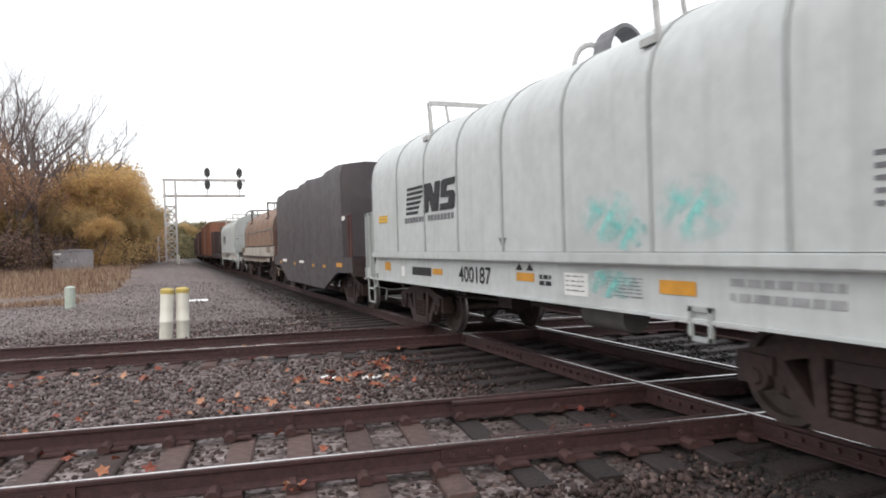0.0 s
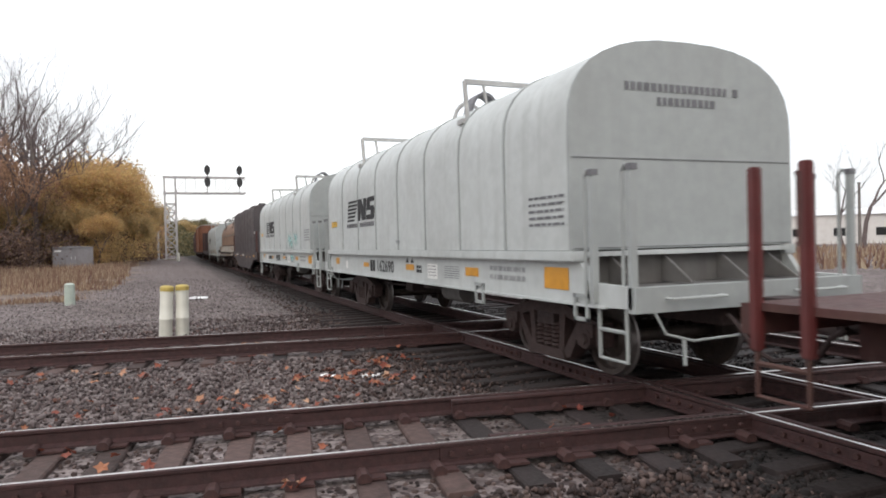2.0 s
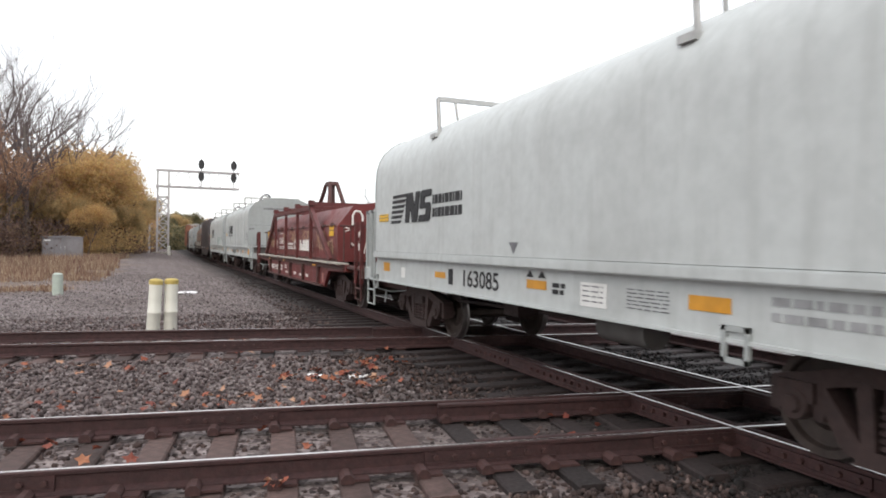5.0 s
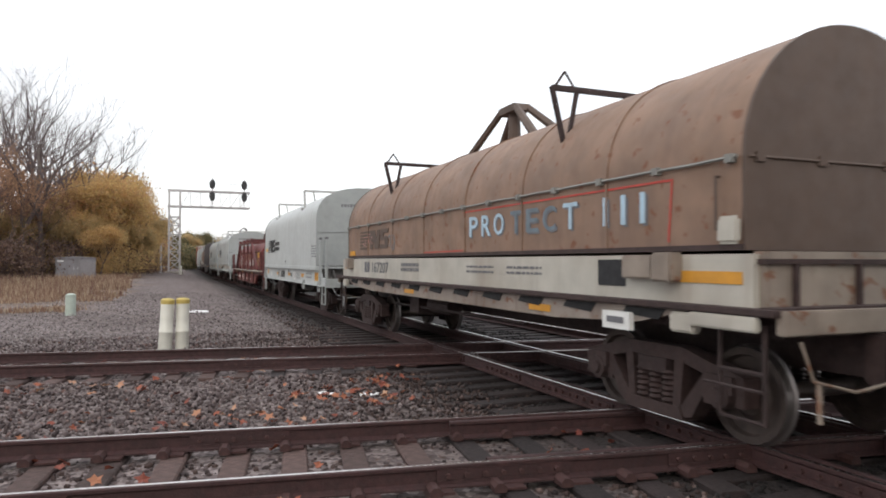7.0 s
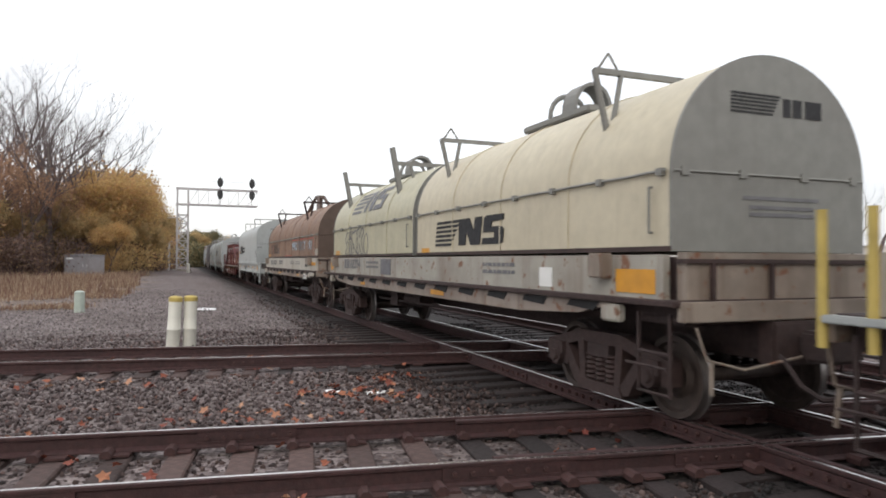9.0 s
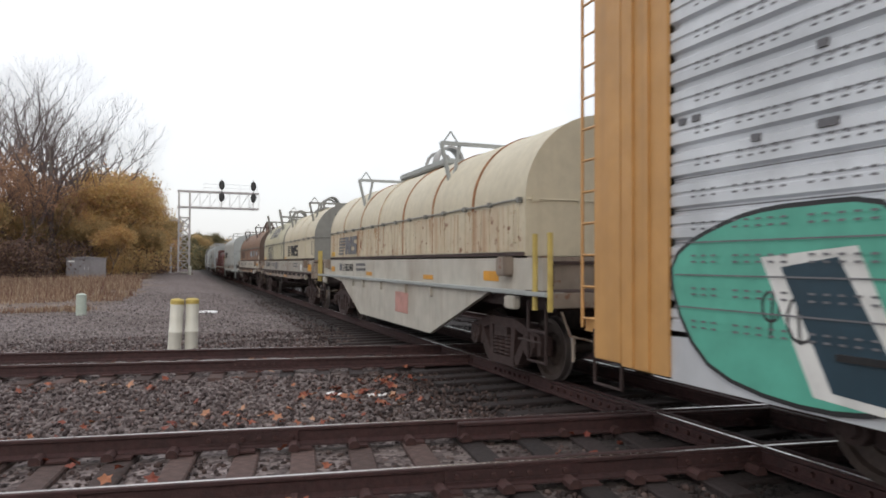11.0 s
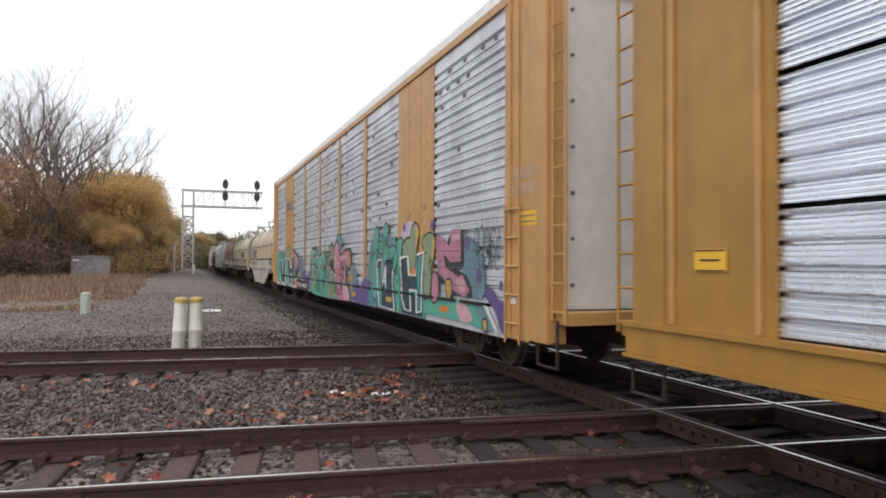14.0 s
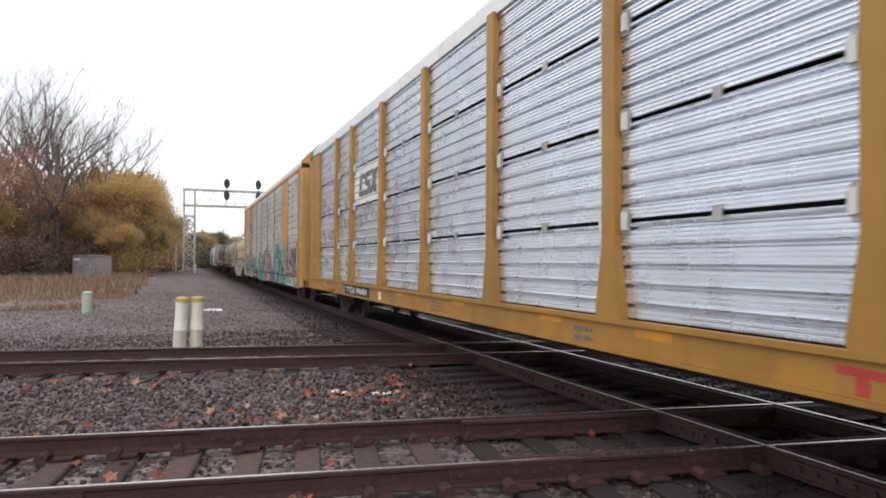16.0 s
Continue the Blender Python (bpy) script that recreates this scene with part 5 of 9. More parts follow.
def square_coil_car(place, half, number, mark_bars, loops=True, text_side=True, greyer=False, third=False):
    """A white steel-coil car: flat frame with a ledge, a round-shouldered hood on it."""
    rng = random.Random(int(abs(place) * 10))
    car = new("coil_car")
    white, grey = M["white"], M["end_grey"]
    deck = half + 0.9
    for s in (-1, 1):
        bm = bmesh.new()
        x0, x1 = (-1.5, -1.42) if s < 0 else (1.42, 1.5)
        side_prism(bm, ((-deck, 0.90), (-deck, 1.10), (-half - 0.22, 1.12), (-half - 0.08, 1.32), (half + 0.08, 1.32), (half + 0.22, 1.12), (deck, 1.10), (deck, 0.90), (deck - 0.5, 0.88), (-deck + 0.5, 0.88)), x0, x1)
        box(bm, min(x0 - 0.03 * (s < 0), x0), max(x1, x1 + 0.03 * (s > 0)), -deck + 0.4, deck - 0.4, 0.872, 0.90)
        part("side_sill", bm, white, car)
        bm = bmesh.new()
        a, b = (-1.60, -1.40) if s < 0 else (1.40, 1.60)
        box(bm, a, b, -half - 0.06, half + 0.06, 1.325, 1.44)
        part("ledge", bm, white, car, bevel=0.015)
        bm = bmesh.new()
        box(bm, -1.5, 1.5, s * deck - 0.06, s * deck + 0.06, 0.86, 1.10)
        part("end_sill", bm, grey, car)
        coupler(car, s * deck, s)
        for x in (-1.1, -0.4, 0.4, 1.1):
            bm = bmesh.new()
            side_prism(bm, [(s * (half + 0.02), 1.08), (s * (half + 0.5), 1.08), (s * (half + 0.02), 1.40)], x - 0.015, x + 0.015)
            part("gusset", bm, M["deck_dirt"], car)
        bm = bmesh.new()
        box(bm, -1.42, 1.42, min(s * (half + 0.0), s * (half + 0.14)), max(s * (half + 0.0), s * (half + 0.14)), 1.38, 1.43)
        part("end_ledge", bm, white, car)
        bm = bmesh.new()
        pipe(bm, [(-1.15, s * (deck + 0.06), 0.99), (-1.15, s * (deck + 0.14), 0.99), (-0.5, s * (deck + 0.14), 0.99), (-0.5, s * (deck + 0.06), 0.99)], 0.014)
        pipe(bm, [(0.5, s * (deck + 0.06), 0.99), (0.5, s * (deck + 0.14), 0.99), (1.15, s * (deck + 0.14), 0.99), (1.15, s * (deck + 0.06), 0.99)], 0.014)
        part("end_handhold", bm, white, car)
        bm = bmesh.new()
        pipe(bm, [(-1.32, s * (deck + 0.1), 0.86), (-1.2, s * (deck + 0.1), 0.66), (-0.9, s * (deck + 0.12), 0.58), (-0.3, s * (deck + 0.14), 0.6), (-0.06, s * (deck + 0.16), 0.72)], 0.014)
        pipe(bm, [(-1.0, s * (deck + 0.11), 0.6), (-1.02, s * (deck + 0.14), 0.36)], 0.02)
        part("uncoupling_lever", bm, grey, car)
        # corner grab irons and steps
        for sx in (-1, 1):
            for k, yy in ((0, deck - 0.12), (1, half + 0.25)):
                bm = bmesh.new()
                x = sx * (1.52 if k else 1.46)
                pipe(bm, [(x, s * (yy - 0.05), 0.95), (x, s * (yy - 0.05), 2.2), (x, s * (yy - 0.0), 2.26), (x, s * (yy + 0.09), 2.22), (x, s * (yy + 0.09), 0.95)], 0.02)
                box(bm, x - 0.035, x + 0.035, s * (yy + 0.09) - 0.03, s * (yy + 0.09) + 0.03, 0.92, 2.2)
                part("grab_iron", bm, grey, car)
                bm = bmesh.new()
                box(bm, x - 0.042, x + 0.042, s * (yy + 0.09) - 0.037, s * (yy + 0.09) + 0.037, 2.2, 2.26)
                part("post_cap", bm, M["ink_grey"], car)
            bm = bmesh.new()
            stirrup(bm, sx * 1.47, s * (deck - 0.55), s * (deck - 0.12), 0.38, 0.95, 0.022)
            part("step", bm, grey, car)
    bm = bmesh.new()
    box(bm, -1.42, 1.42, -deck + 0.06, deck - 0.06, 1.0, 1.06)
    box(bm, -1.42, 1.42, -half, half, 1.064, 1.42)
    part("deck", bm, M["deck_dirt"], car)
    bm = bmesh.new()
    box(bm, -0.32, 0.32, -deck + 0.1, deck - 0.1, 0.66, 1.0)
    for y in (-2.4, -0.6, 1.2, 2.6):
        box(bm, -1.3, 1.3, y - 0.06, y + 0.06, 0.84, 1.0)
    part("centre_sill", bm, M["grime"], car)
    bm = bmesh.new()
    rod(bm, (-1.05, -1.9, 0.76), (-1.05, -1.15, 0.76), 0.17, n=14)
    part("air_reservoir", bm, M["deck_dirt"], car, smooth=True)
    bm = bmesh.new()
    box(bm, -1.0, -0.7, 0.9, 1.3, 0.62, 0.86)
    rod(bm, (-0.9, 0.5, 0.72), (-0.9, -1.1, 0.76), 0.03, n=6)
    rod(bm, (-0.85, 1.3, 0.7), (-0.85, 3.2, 0.66), 0.025, n=6)
    part("brake_valve", bm, M["grime"], car)
    for y in (half + 0.1, -half - 0.1, -3.3):
        bm = bmesh.new()
        for dy in (-0.11, 0.11):
            box(bm, -1.535, -1.505, y + dy - 0.02, y + dy + 0.02, 0.72, 1.0)
        for z in (0.72, 0.96):
            box(bm, -1.535, -1.505, y - 0.13, y + 0.13, z, z + 0.04)
        part("placard_holder", bm, grey, car)
    for y in (-4.35, 4.35):
        bogie(car, y)
    ribs = [-4.2, -2.8, -1.4, 0.0, 1.4, 2.75, 4.15] if not third else []
    pts = square_section(1.57, 1.445, 2.75, 3.74)
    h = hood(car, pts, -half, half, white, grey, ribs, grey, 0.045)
    dark = M["galv"]
    for y in (2.85, -2.7):
        lift_bracket(h, y, 3.32, 1.40, 3.9, dark)
    if loops:
        bent_loop(h, 0.25, 3.72, 0.3, 0.52, dark, 0.04)
        band_arch(h, -0.35, 3.72, 0.3, 0.58, M["ink_grey"])
    bm = bmesh.new()
    box(bm, -1.54, 1.54, -half - 0.024, -half - 0.016, 2.42, 2.43)
    box(bm, -1.54, 1.54, -half - 0.024, -half - 0.016, 1.46, 1.47)
    part("end_seam", bm, M["ink_grey"], h)
    # paint and lettering
    xs, xh = -1.504, -1.574
    if third:
        stripe_emblem(h, 4.6, 1.95, 1.9, 0.5, xh, M["ink"])
        data_rows(h, 2.6, 2.35, 1.1, 2, xh, M["ink"], rng, 0.2, 0.14)
    else:
        stripe_emblem(h, 3.66, 2.08, 2.15, 0.46, xh, M["ink"])
        word_bars(h, 3.72, 2.72, 7, 1.94, 2.03, xh, M["ink_grey"])
        word_bars(h, 2.6, 1.5, 8, 1.94, 2.03, xh, M["ink_grey"])
    plates("caution_sticker", [(5.3, 4.75, 2.0, 2.14)], M["caution"], h, xh, "yellow caution label with dark lines")
    plates("label_line", [(5.29, 4.76, 2.065, 2.075), (5.29, 4.76, 2.01, 2.016), (5.29, 4.76, 2.122, 2.128)], M["ink_grey"], h, xh - 0.005)
    data_rows(h, -4.8, 2.05, 0.75, 5, xh, M["ink_grey"], rng, 0.075, 0.03)
    painted("arrow_mark", [[(0.12, 1.62), (-0.1, 1.62), (0.01, 1.48)]], M["ink_grey"], h, xh, smooth=False)
    plates("reflector", [(5.2, 4.85, 1.08, 1.24), (2.63, 2.22, 1.08, 1.17), (-0.2, -0.63, 1.09, 1.19), (-2.8, -3.24, 1.08, 1.2), (-5.0, -5.5, 1.02, 1.26)], M["reflector"], car, xs, "orange reflector strips")
    plates("notice", [(-1.28, -1.72, 0.98, 1.22), (4.2, 4.0, 1.0, 1.18)], M["sticker"], car, xs, "white data panel")
    data_rows(car, -1.32, 1.19, 0.34, 4, xs - 0.005, M["ink_grey"], rng, 0.05, 0.012)
    data_rows(car, -2.02, 1.2, 0.55, 6, xs, M["ink_grey"], rng, 0.034, 0.01)
    data_rows(car, -0.75, 1.18, 0.25, 2, xs, M["ink"], rng, 0.07, 0.05)
    data_rows(car, -3.6, 1.24, 0.95, 2, xs, M["ink_faint"], rng, 0.11, 0.06)
    plates("reporting_mark", mark_bars, M["ink"], car, xs)
    lettering("car_number", number, 1.06, 0.235, M["ink"], car, on_side(1.57, 1.0, xs - 0.003))
    painted("jack_mark", [[(-0.18, 1.22), (-0.35, 1.22), (-0.27, 1.3)], [(-0.45, 1.22), (-0.62, 1.22), (-0.53, 1.3)]], M["ink"], car, xs, smooth=False)
    for y, s in ((-half, -1),):
        bm = bmesh.new()
        for i, (w0, w1, z) in enumerate(((-0.85, 0.75, 3.17), (-0.42, 0.38, 3.02))):
            x = w0
            while x < w1:
                w = rng.choice((0.05, 0.06, 0.07))
                if rng.random() < 0.14:
                    x += 0.07
                box(bm, x, min(x + w, w1 + 0.02), -half - 0.022, -half - 0.016, z, z + 0.09)
                x += w + 0.028
        part("stencilled_data", bm, M["ink_grey"], h)
    return car


m = surface("thin_turquoise_spray", (0.28, 0.66, 0.62), 0.5, grain=0.15, scale=5, bump=0)
nt = m.node_tree
grad, tc, mp = nt.nodes.new("ShaderNodeTexGradient"), nt.nodes.new("ShaderNodeTexCoord"), nt.nodes.new("ShaderNodeMapping")
grad.gradient_type = "SPHERICAL"
mp.inputs["Scale"].default_value = (1.0, 2.1, 3.4)
nz, mu = nt.nodes.new("ShaderNodeTexNoise"), nt.nodes.new("ShaderNodeMath")
nz.inputs["Scale"].default_value, nz.inputs["Detail"].default_value = 7.0, 8.0
mu.operation = "MULTIPLY"
nt.links.new(tc.outputs["Object"], mp.inputs[0])
nt.links.new(mp.outputs[0], grad.inputs[0])
nt.links.new(tc.outputs["Object"], nz.inputs["Vector"])
nt.links.new(grad.outputs["Fac"], mu.inputs[0])
patchy = nt.nodes.new("ShaderNodeMapRange")
patchy.inputs[1].default_value, patchy.inputs[2].default_value, patchy.inputs[4].default_value = 0.40, 0.66, 0.75
nt.links.new(nz.outputs["Fac"], patchy.inputs[0])
nt.links.new(patchy.outputs[0], mu.inputs[1])
nt.links.new(mu.outputs[0], nt.nodes["Principled BSDF"].inputs["Alpha"])
M["spray_wash"] = m

# two alike white coil cars
car = square_coil_car(7.52, 5.72, "400187", [(3.6, 2.7, 1.04, 1.18)])
rng = random.Random(3)
hd = [c for c in car.children if c.name.startswith("hood")][0]
for y, z, ry, rz, keep in ((-2.15, 1.78, 0.48, 0.3, hd), (-2.45, 1.62, 0.3, 0.16, hd), (-3.3, 1.8, 0.5, 0.3, hd), (-2.1, 1.13, 0.42, 0.14, car)):
    bm = bmesh.new()
    ring = [(ry * math.cos(a), rz * math.sin(a)) for a in [math.pi * k / 12 for k in range(24)]]
    side_prism(bm, ring, 0.0, 0.003)
    o = part("paint_tag", bm, M["spray_wash"], keep)
    o.matrix_basis = pose(-1.578 if keep == hd else -1.509, y, z)
finish(car, 7.52, "white steel coil car with ribbed hood and faint turquoise tags")
car = square_coil_car(-6.35, 5.65, "162690", [(2.1, 1.95, 1.0, 1.23), (1.91, 1.76, 1.0, 1.23)])
finish(car, -6.35, "white steel coil car with ribbed round-shouldered hood and black emblem")
car = square_coil_car(-37.81, 5.55, "163085", [(2.1, 1.95, 1.0, 1.23)], third=True, loops=False)
finish(car, -37.81, "white steel coil car with smooth hood and grey end")


def covered_black_car():
    car = new("coil_car")
    half = 5.3
    pts = [(-1.5, 1.3), (-1.52, 3.3), (-1.45, 3.58), (-0.9, 3.66), (0.9, 3.66), (1.45, 3.58), (1.52, 3.3), (1.5, 1.3)]
    bm = bmesh.new()
    n = 26
    rows = []
    for i in range(n + 1):
        y = -half + 2 * half * i / n
        d = 0.03 * math.sin(i * 1.9) + 0.02 * math.sin(i * 4.1)
        dz = 0.04 * math.sin(i * 0.7)
        rows.append([bm.verts.new((x * (1 + d * 0.6), y, z + (dz if z > 3 else 0))) for x, z in pts])
    for a, b in zip(rows, rows[1:]):
        for i in range(len(pts) - 1):
            bm.faces.new((a[i], a[i + 1], b[i + 1], b[i]))
    bm.faces.new(rows[0][::-1])
    bm.faces.new(rows[-1])
    part("hood", bm, M["black_tarp"], car, smooth=True)
    for s in (-1, 1):
        bm = bmesh.new()
        x0, x1 = (-1.5, -1.42) if s < 0 else (1.42, 1.5)
        side_prism(bm, ((-6.2, 0.95), (-6.2, 1.3), (6.2, 1.3), (6.2, 0.95), (4.6, 0.9), (3.0, 0.42), (-3.0, 0.42), (-4.6, 0.9)), x0, x1)
        part("side_sill", bm, M["black_tarp"], car)
        bm = bmesh.new()
        box(bm, -1.5, 1.5, s * 6.2 - 0.06, s * 6.2 + 0.06, 0.86, 1.3)
        part("end_sill", bm, M["grime"], car)
        coupler(car, s * 6.2, s)
        for sx in (-1, 1):
            bm = bmesh.new()
            pipe(bm, [(sx * 1.46, s * 6.0, 0.9), (sx * 1.46, s * 6.0, 2.3), (sx * 1.46, s * 5.75, 2.3), (sx * 1.46, s * 5.75, 0.9)], 0.03)
            part("grab_iron", bm, M["red_dark"], car)
    bm = bmesh.new()
    box(bm, -1.4, 1.4, -6.1, 6.1, 0.95, 1.28)
    part("deck", bm, M["grime"], car)
    for y in (-2.6, 2.2):
        bm = bmesh.new()
        box(bm, -0.9, -0.6, y - 0.3, y + 0.3, 3.6, 3.86)
        part("lifting_frame", bm, M["black_tarp"], car)
    plates("reflector", [(-4.6, -5.2, 1.05, 1.16), (-1.5, -1.8, 1.0, 1.08), (1.6, 1.3, 1.0, 1.08), (4.6, 4.3, 1.0, 1.1), (-3.0, -3.3, 1.0, 1.08)], M["reflector"], car, -1.504)
    plates("stencilled_data", [(4.0, 3.1, 1.08, 1.18), (0.6, -0.2, 1.08, 1.16), (-5.3, -5.6, 2.2, 2.3)], M["ink_white"], car, -1.504)
    for y in (-4.4, 4.4):
        bogie(car, y)
    finish(car, 21.47, "coil car under a rumpled black cover")


covered_black_car()


def red_coil_car():
    """An oxide-red coil car: fish-belly sill, hood with sloping shoulders, outside posts and beams over it."""
    car = new("coil_car")
    rng = random.Random(77)
    red, dark = M["red"], M["red_dark"]
    half, deck = 5.66, 8.3
    front = 5.95
    for s in (-1, 1):
        bm = bmesh.new()
        x0, x1 = (-1.42, -1.34) if s < 0 else (1.34, 1.42)
        side_prism(bm, ((-7.0, 0.92), (-7.0, 1.08), (7.0, 1.08), (7.0, 0.92), (5.2, 0.88), (4.75, 0.45), (-4.75, 0.45), (-5.2, 0.88)), x0, x1)
        part("side_sill", bm, red, car)
        bm = bmesh.new()
        a, b = (-1.42, -1.41) if s < 0 else (1.41, 1.42)
        box(bm, min(a - 0.06 * (s < 0), a), max(b + 0.06 * (s > 0), b), -6.9, 6.9, 0.96, 1.04)
        box(bm, min(a - 0.08 * (s < 0), a), max(b + 0.08 * (s > 0), b), -4.7, 4.7, 0.45, 0.49)
        part("sill_flange", bm, dark, car)
        for y in (-4.2, -2.1, 0.0, 2.1, 4.2):
            bm = bmesh.new()
            box(bm, (-1.50 if s < 0 else 1.42), (-1.42 if s < 0 else 1.50), y - 0.06, y + 0.06, 0.5, 0.96)
            part("stiffener", bm, dark, car)
        bm = bmesh.new()
        a, b = (-1.58, -1.32) if s < 0 else (1.32, 1.58)
        box(bm, a, b, -6.92, 6.92, 1.085, 1.125)
        part("running_board", bm, M["board"], car, "weathered grey running board", bevel=0.006)
        bm = bmesh.new()
        box(bm, -1.42, 1.42, s * deck - 0.07, s * deck + 0.07, 0.82, 1.05)
        part("end_sill", bm, dark, car)
        coupler(car, s * deck, s)
        bm = bmesh.new()
        box(bm, -1.4, 1.4, min(s * 6.9, s * deck), max(s * 6.9, s * deck), 1.0, 1.06)
        part("platform", bm, dark, car)
        for sx in (-1, 1):
            for yy in (deck - 0.06, deck - 0.5):
                bm = bmesh.new()
                box(bm, sx * 1.40 - 0.04, sx * 1.40 + 0.04, s * yy - 0.045, s * yy + 0.045, 0.7, 2.07)
                part("corner_post", bm, M["red_shaded"], car, bevel=0.015)
            bm = bmesh.new()
            stirrup(bm, sx * 1.40, s * (deck - 0.5), s * (deck - 0.06), 0.36, 0.85, 0.022)
            pipe(bm, [(sx * 1.49, s * (deck - 0.5), 1.5), (sx * 1.52, s * (deck - 0.54), 1.5), (sx * 1.52, s * (deck - 0.54), 1.98), (sx * 1.49, s * (deck - 0.5), 1.98)], 0.018)
            part("step", bm, dark, car)
        bm = bmesh.new()
        rod(bm, (-1.4, s * (half + 0.65), 2.02), (1.4, s * (half + 0.65), 2.02), 0.025, n=6)
        for x in (-1.3, -0.4, 0.5, 1.3):
            rod(bm, (x, s * (half + 0.65), 1.05), (x, s * (half + 0.65), 2.02), 0.02, n=5)
        part("end_rail", bm, dark, car)
    # brake wheel on its stand at the trailing end
    bm = bmesh.new()
    n, cy, cz = 20, -deck + 0.1, 2.25
    ring = [(0.55 + 0.28 * math.cos(2 * math.pi * i / n), cy, cz + 0.28 * math.sin(2 * math.pi * i / n)) for i in range(n + 1)]
    pipe(bm, ring, 0.02)
    for i in range(4):
        rod(bm, (0.55, cy, cz), ring[i * 5], 0.014, n=5)
    bw = part("brake_wheel", bm, M["grime"], car)
    bm = bmesh.new()
    box(bm, 0.42, 0.68, cy + 0.04, cy + 0.3, 2.05, 2.45)
    rod(bm, (0.55, cy + 0.15, 1.05), (0.55, cy + 0.15, 2.1), 0.04, n=6)
    part("brake_stand", bm, M["grime"], car)
    bm = bmesh.new()
    box(bm, -1.34, 1.34, -6.9, 6.9, 0.9, 1.04)
    box(bm, -0.35, 0.35, -deck + 0.1, deck - 0.1, 0.55, 0.95)
    part("deck", bm, dark, car)
    for y in (-5.25, 5.25):
        bogie(car, y)
    # hood
    pts = [(-1.27, 1.13), (-1.3, 2.02), (-0.88, 2.56), (-0.25, 2.66), (0.25, 2.66), (0.88, 2.56), (1.3, 2.02), (1.27, 1.13)]
    h = hood(car, pts, -half, front, red, red)
    bm = bmesh.new()
    for s in (-1, 1):
        box(bm, s * 1.3 - 0.02, s * 1.3 + 0.02, -half, front, 1.13, 1.19)
        pipe(bm, [(s * 1.33, -half + 0.1, 2.06), (s * 1.33, front - 0.1, 2.06)], 0.016, 5)
        for k in range(12):
            y = -half + 0.5 + 0.95 * k
            box(bm, s * 1.31 - 0.035, s * 1.31 + 0.035, y - 0.03, y + 0.03, 2.02, 2.12)
    part("hood_seam", bm, dark, h)
    # outside posts, rails and cross beams
    stations = (3.28, 1.1, -0.95, -3.0)
    for s in (-1, 1):
        for y in stations:
            bm = bmesh.new()
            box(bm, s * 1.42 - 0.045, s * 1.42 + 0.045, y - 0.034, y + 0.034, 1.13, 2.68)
            part("post", bm, M["red_shaded"], h)
        bm = bmesh.new()
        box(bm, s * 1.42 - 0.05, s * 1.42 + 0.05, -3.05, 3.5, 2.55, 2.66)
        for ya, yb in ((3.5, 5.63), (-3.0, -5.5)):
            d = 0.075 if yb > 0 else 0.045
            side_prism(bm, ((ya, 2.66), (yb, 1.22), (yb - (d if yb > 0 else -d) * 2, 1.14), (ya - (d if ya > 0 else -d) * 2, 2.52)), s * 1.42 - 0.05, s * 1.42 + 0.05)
        part("side_truss", bm, M["red_shaded"], h)
    for y in stations:
        bm = bmesh.new()
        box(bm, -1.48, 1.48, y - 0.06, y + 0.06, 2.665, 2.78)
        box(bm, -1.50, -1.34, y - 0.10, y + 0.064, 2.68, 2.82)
        part("cross_beam", bm, M["red_shaded"], h)
    lifting_saddle(h, 0.45, 2.68, dark, 0.95, 1.02)
    xh, xs = -1.306, -1.424
    white = M["ink_white"]
    # old emblem as rings and bars
    ring = lambda r0, r1, c, a0, a1: [(c[0] + r0 * math.cos(a), c[1] + r0 * math.sin(a)) for a in np.linspace(a0, a1, 14)] + [(c[0] + r1 * math.cos(a), c[1] + r1 * math.sin(a)) for a in np.linspace(a1, a0, 14)]
    painted("emblem", [ring(0.17, 0.26, (3.85, 1.57), -0.6, 4.6), ring(0.05, 0.12, (3.85, 1.57), 0, 6.2), [(4.35, 1.31), (3.75, 1.31), (3.75, 1.375), (4.35, 1.375)], [(4.35, 1.42), (4.0, 1.42), (4.0, 1.475), (4.35, 1.475)]], white, h, xh, smooth=False)
    word_bars(h, 4.32, 3.66, 7, 1.84, 1.93, xh, white)
    data_rows(h, 3.04, 1.95, 0.7, 1, xh, white, rng, 0.06, 0.03)
    data_rows(h, 3.04, 1.78, 0.85, 4, xh, white, rng, 0.06, 0.028)
    data_rows(h, 3.04, 1.47, 1.45, 2, xh, white, rng, 0.06, 0.028)
    plates("name_bar", [(1.3, 0.35, 1.53, 1.6), (1.3, 0.35, 1.44, 1.47), (1.3, 0.3, 1.39, 1.42)], white, h, xh)
    painted("emblem", [ring(0.09, 0.17, (0.0, 1.55), 0, 6.1), [(-0.05, 1.46), (-0.12, 1.42), (-0.26, 1.32), (-0.18, 1.32)]], white, h, xh, smooth=False)
    # product name as plain blocks
    bars, y = [], -0.8
    for w, hgt in ((0.24, 0.33), (0.17, 0.22), (0.07, 0.33), (0.07, 0.33), (0.22, 0.34), (0.22, 0.34), (0.09, 0.34), (0.19, 0.34), (0.18, 0.34), (0.22, 0.34)):
        bars.append((y, y - w, 1.36, 1.36 + hgt))
        y -= w + 0.028
    plates("name_block", bars, white, h, xh)
    pale = M["ink_tan"]
    strokes("paint_tag", tag_scrawl(rng, 5.1, 4.05, 1.42, 1.8, 6), 0.02, pale, h, xh - 0.004)
    strokes("paint_tag", tag_scrawl(rng, 2.3, 1.6, 1.6, 1.98, 5), 0.022, pale, h, xh - 0.004)
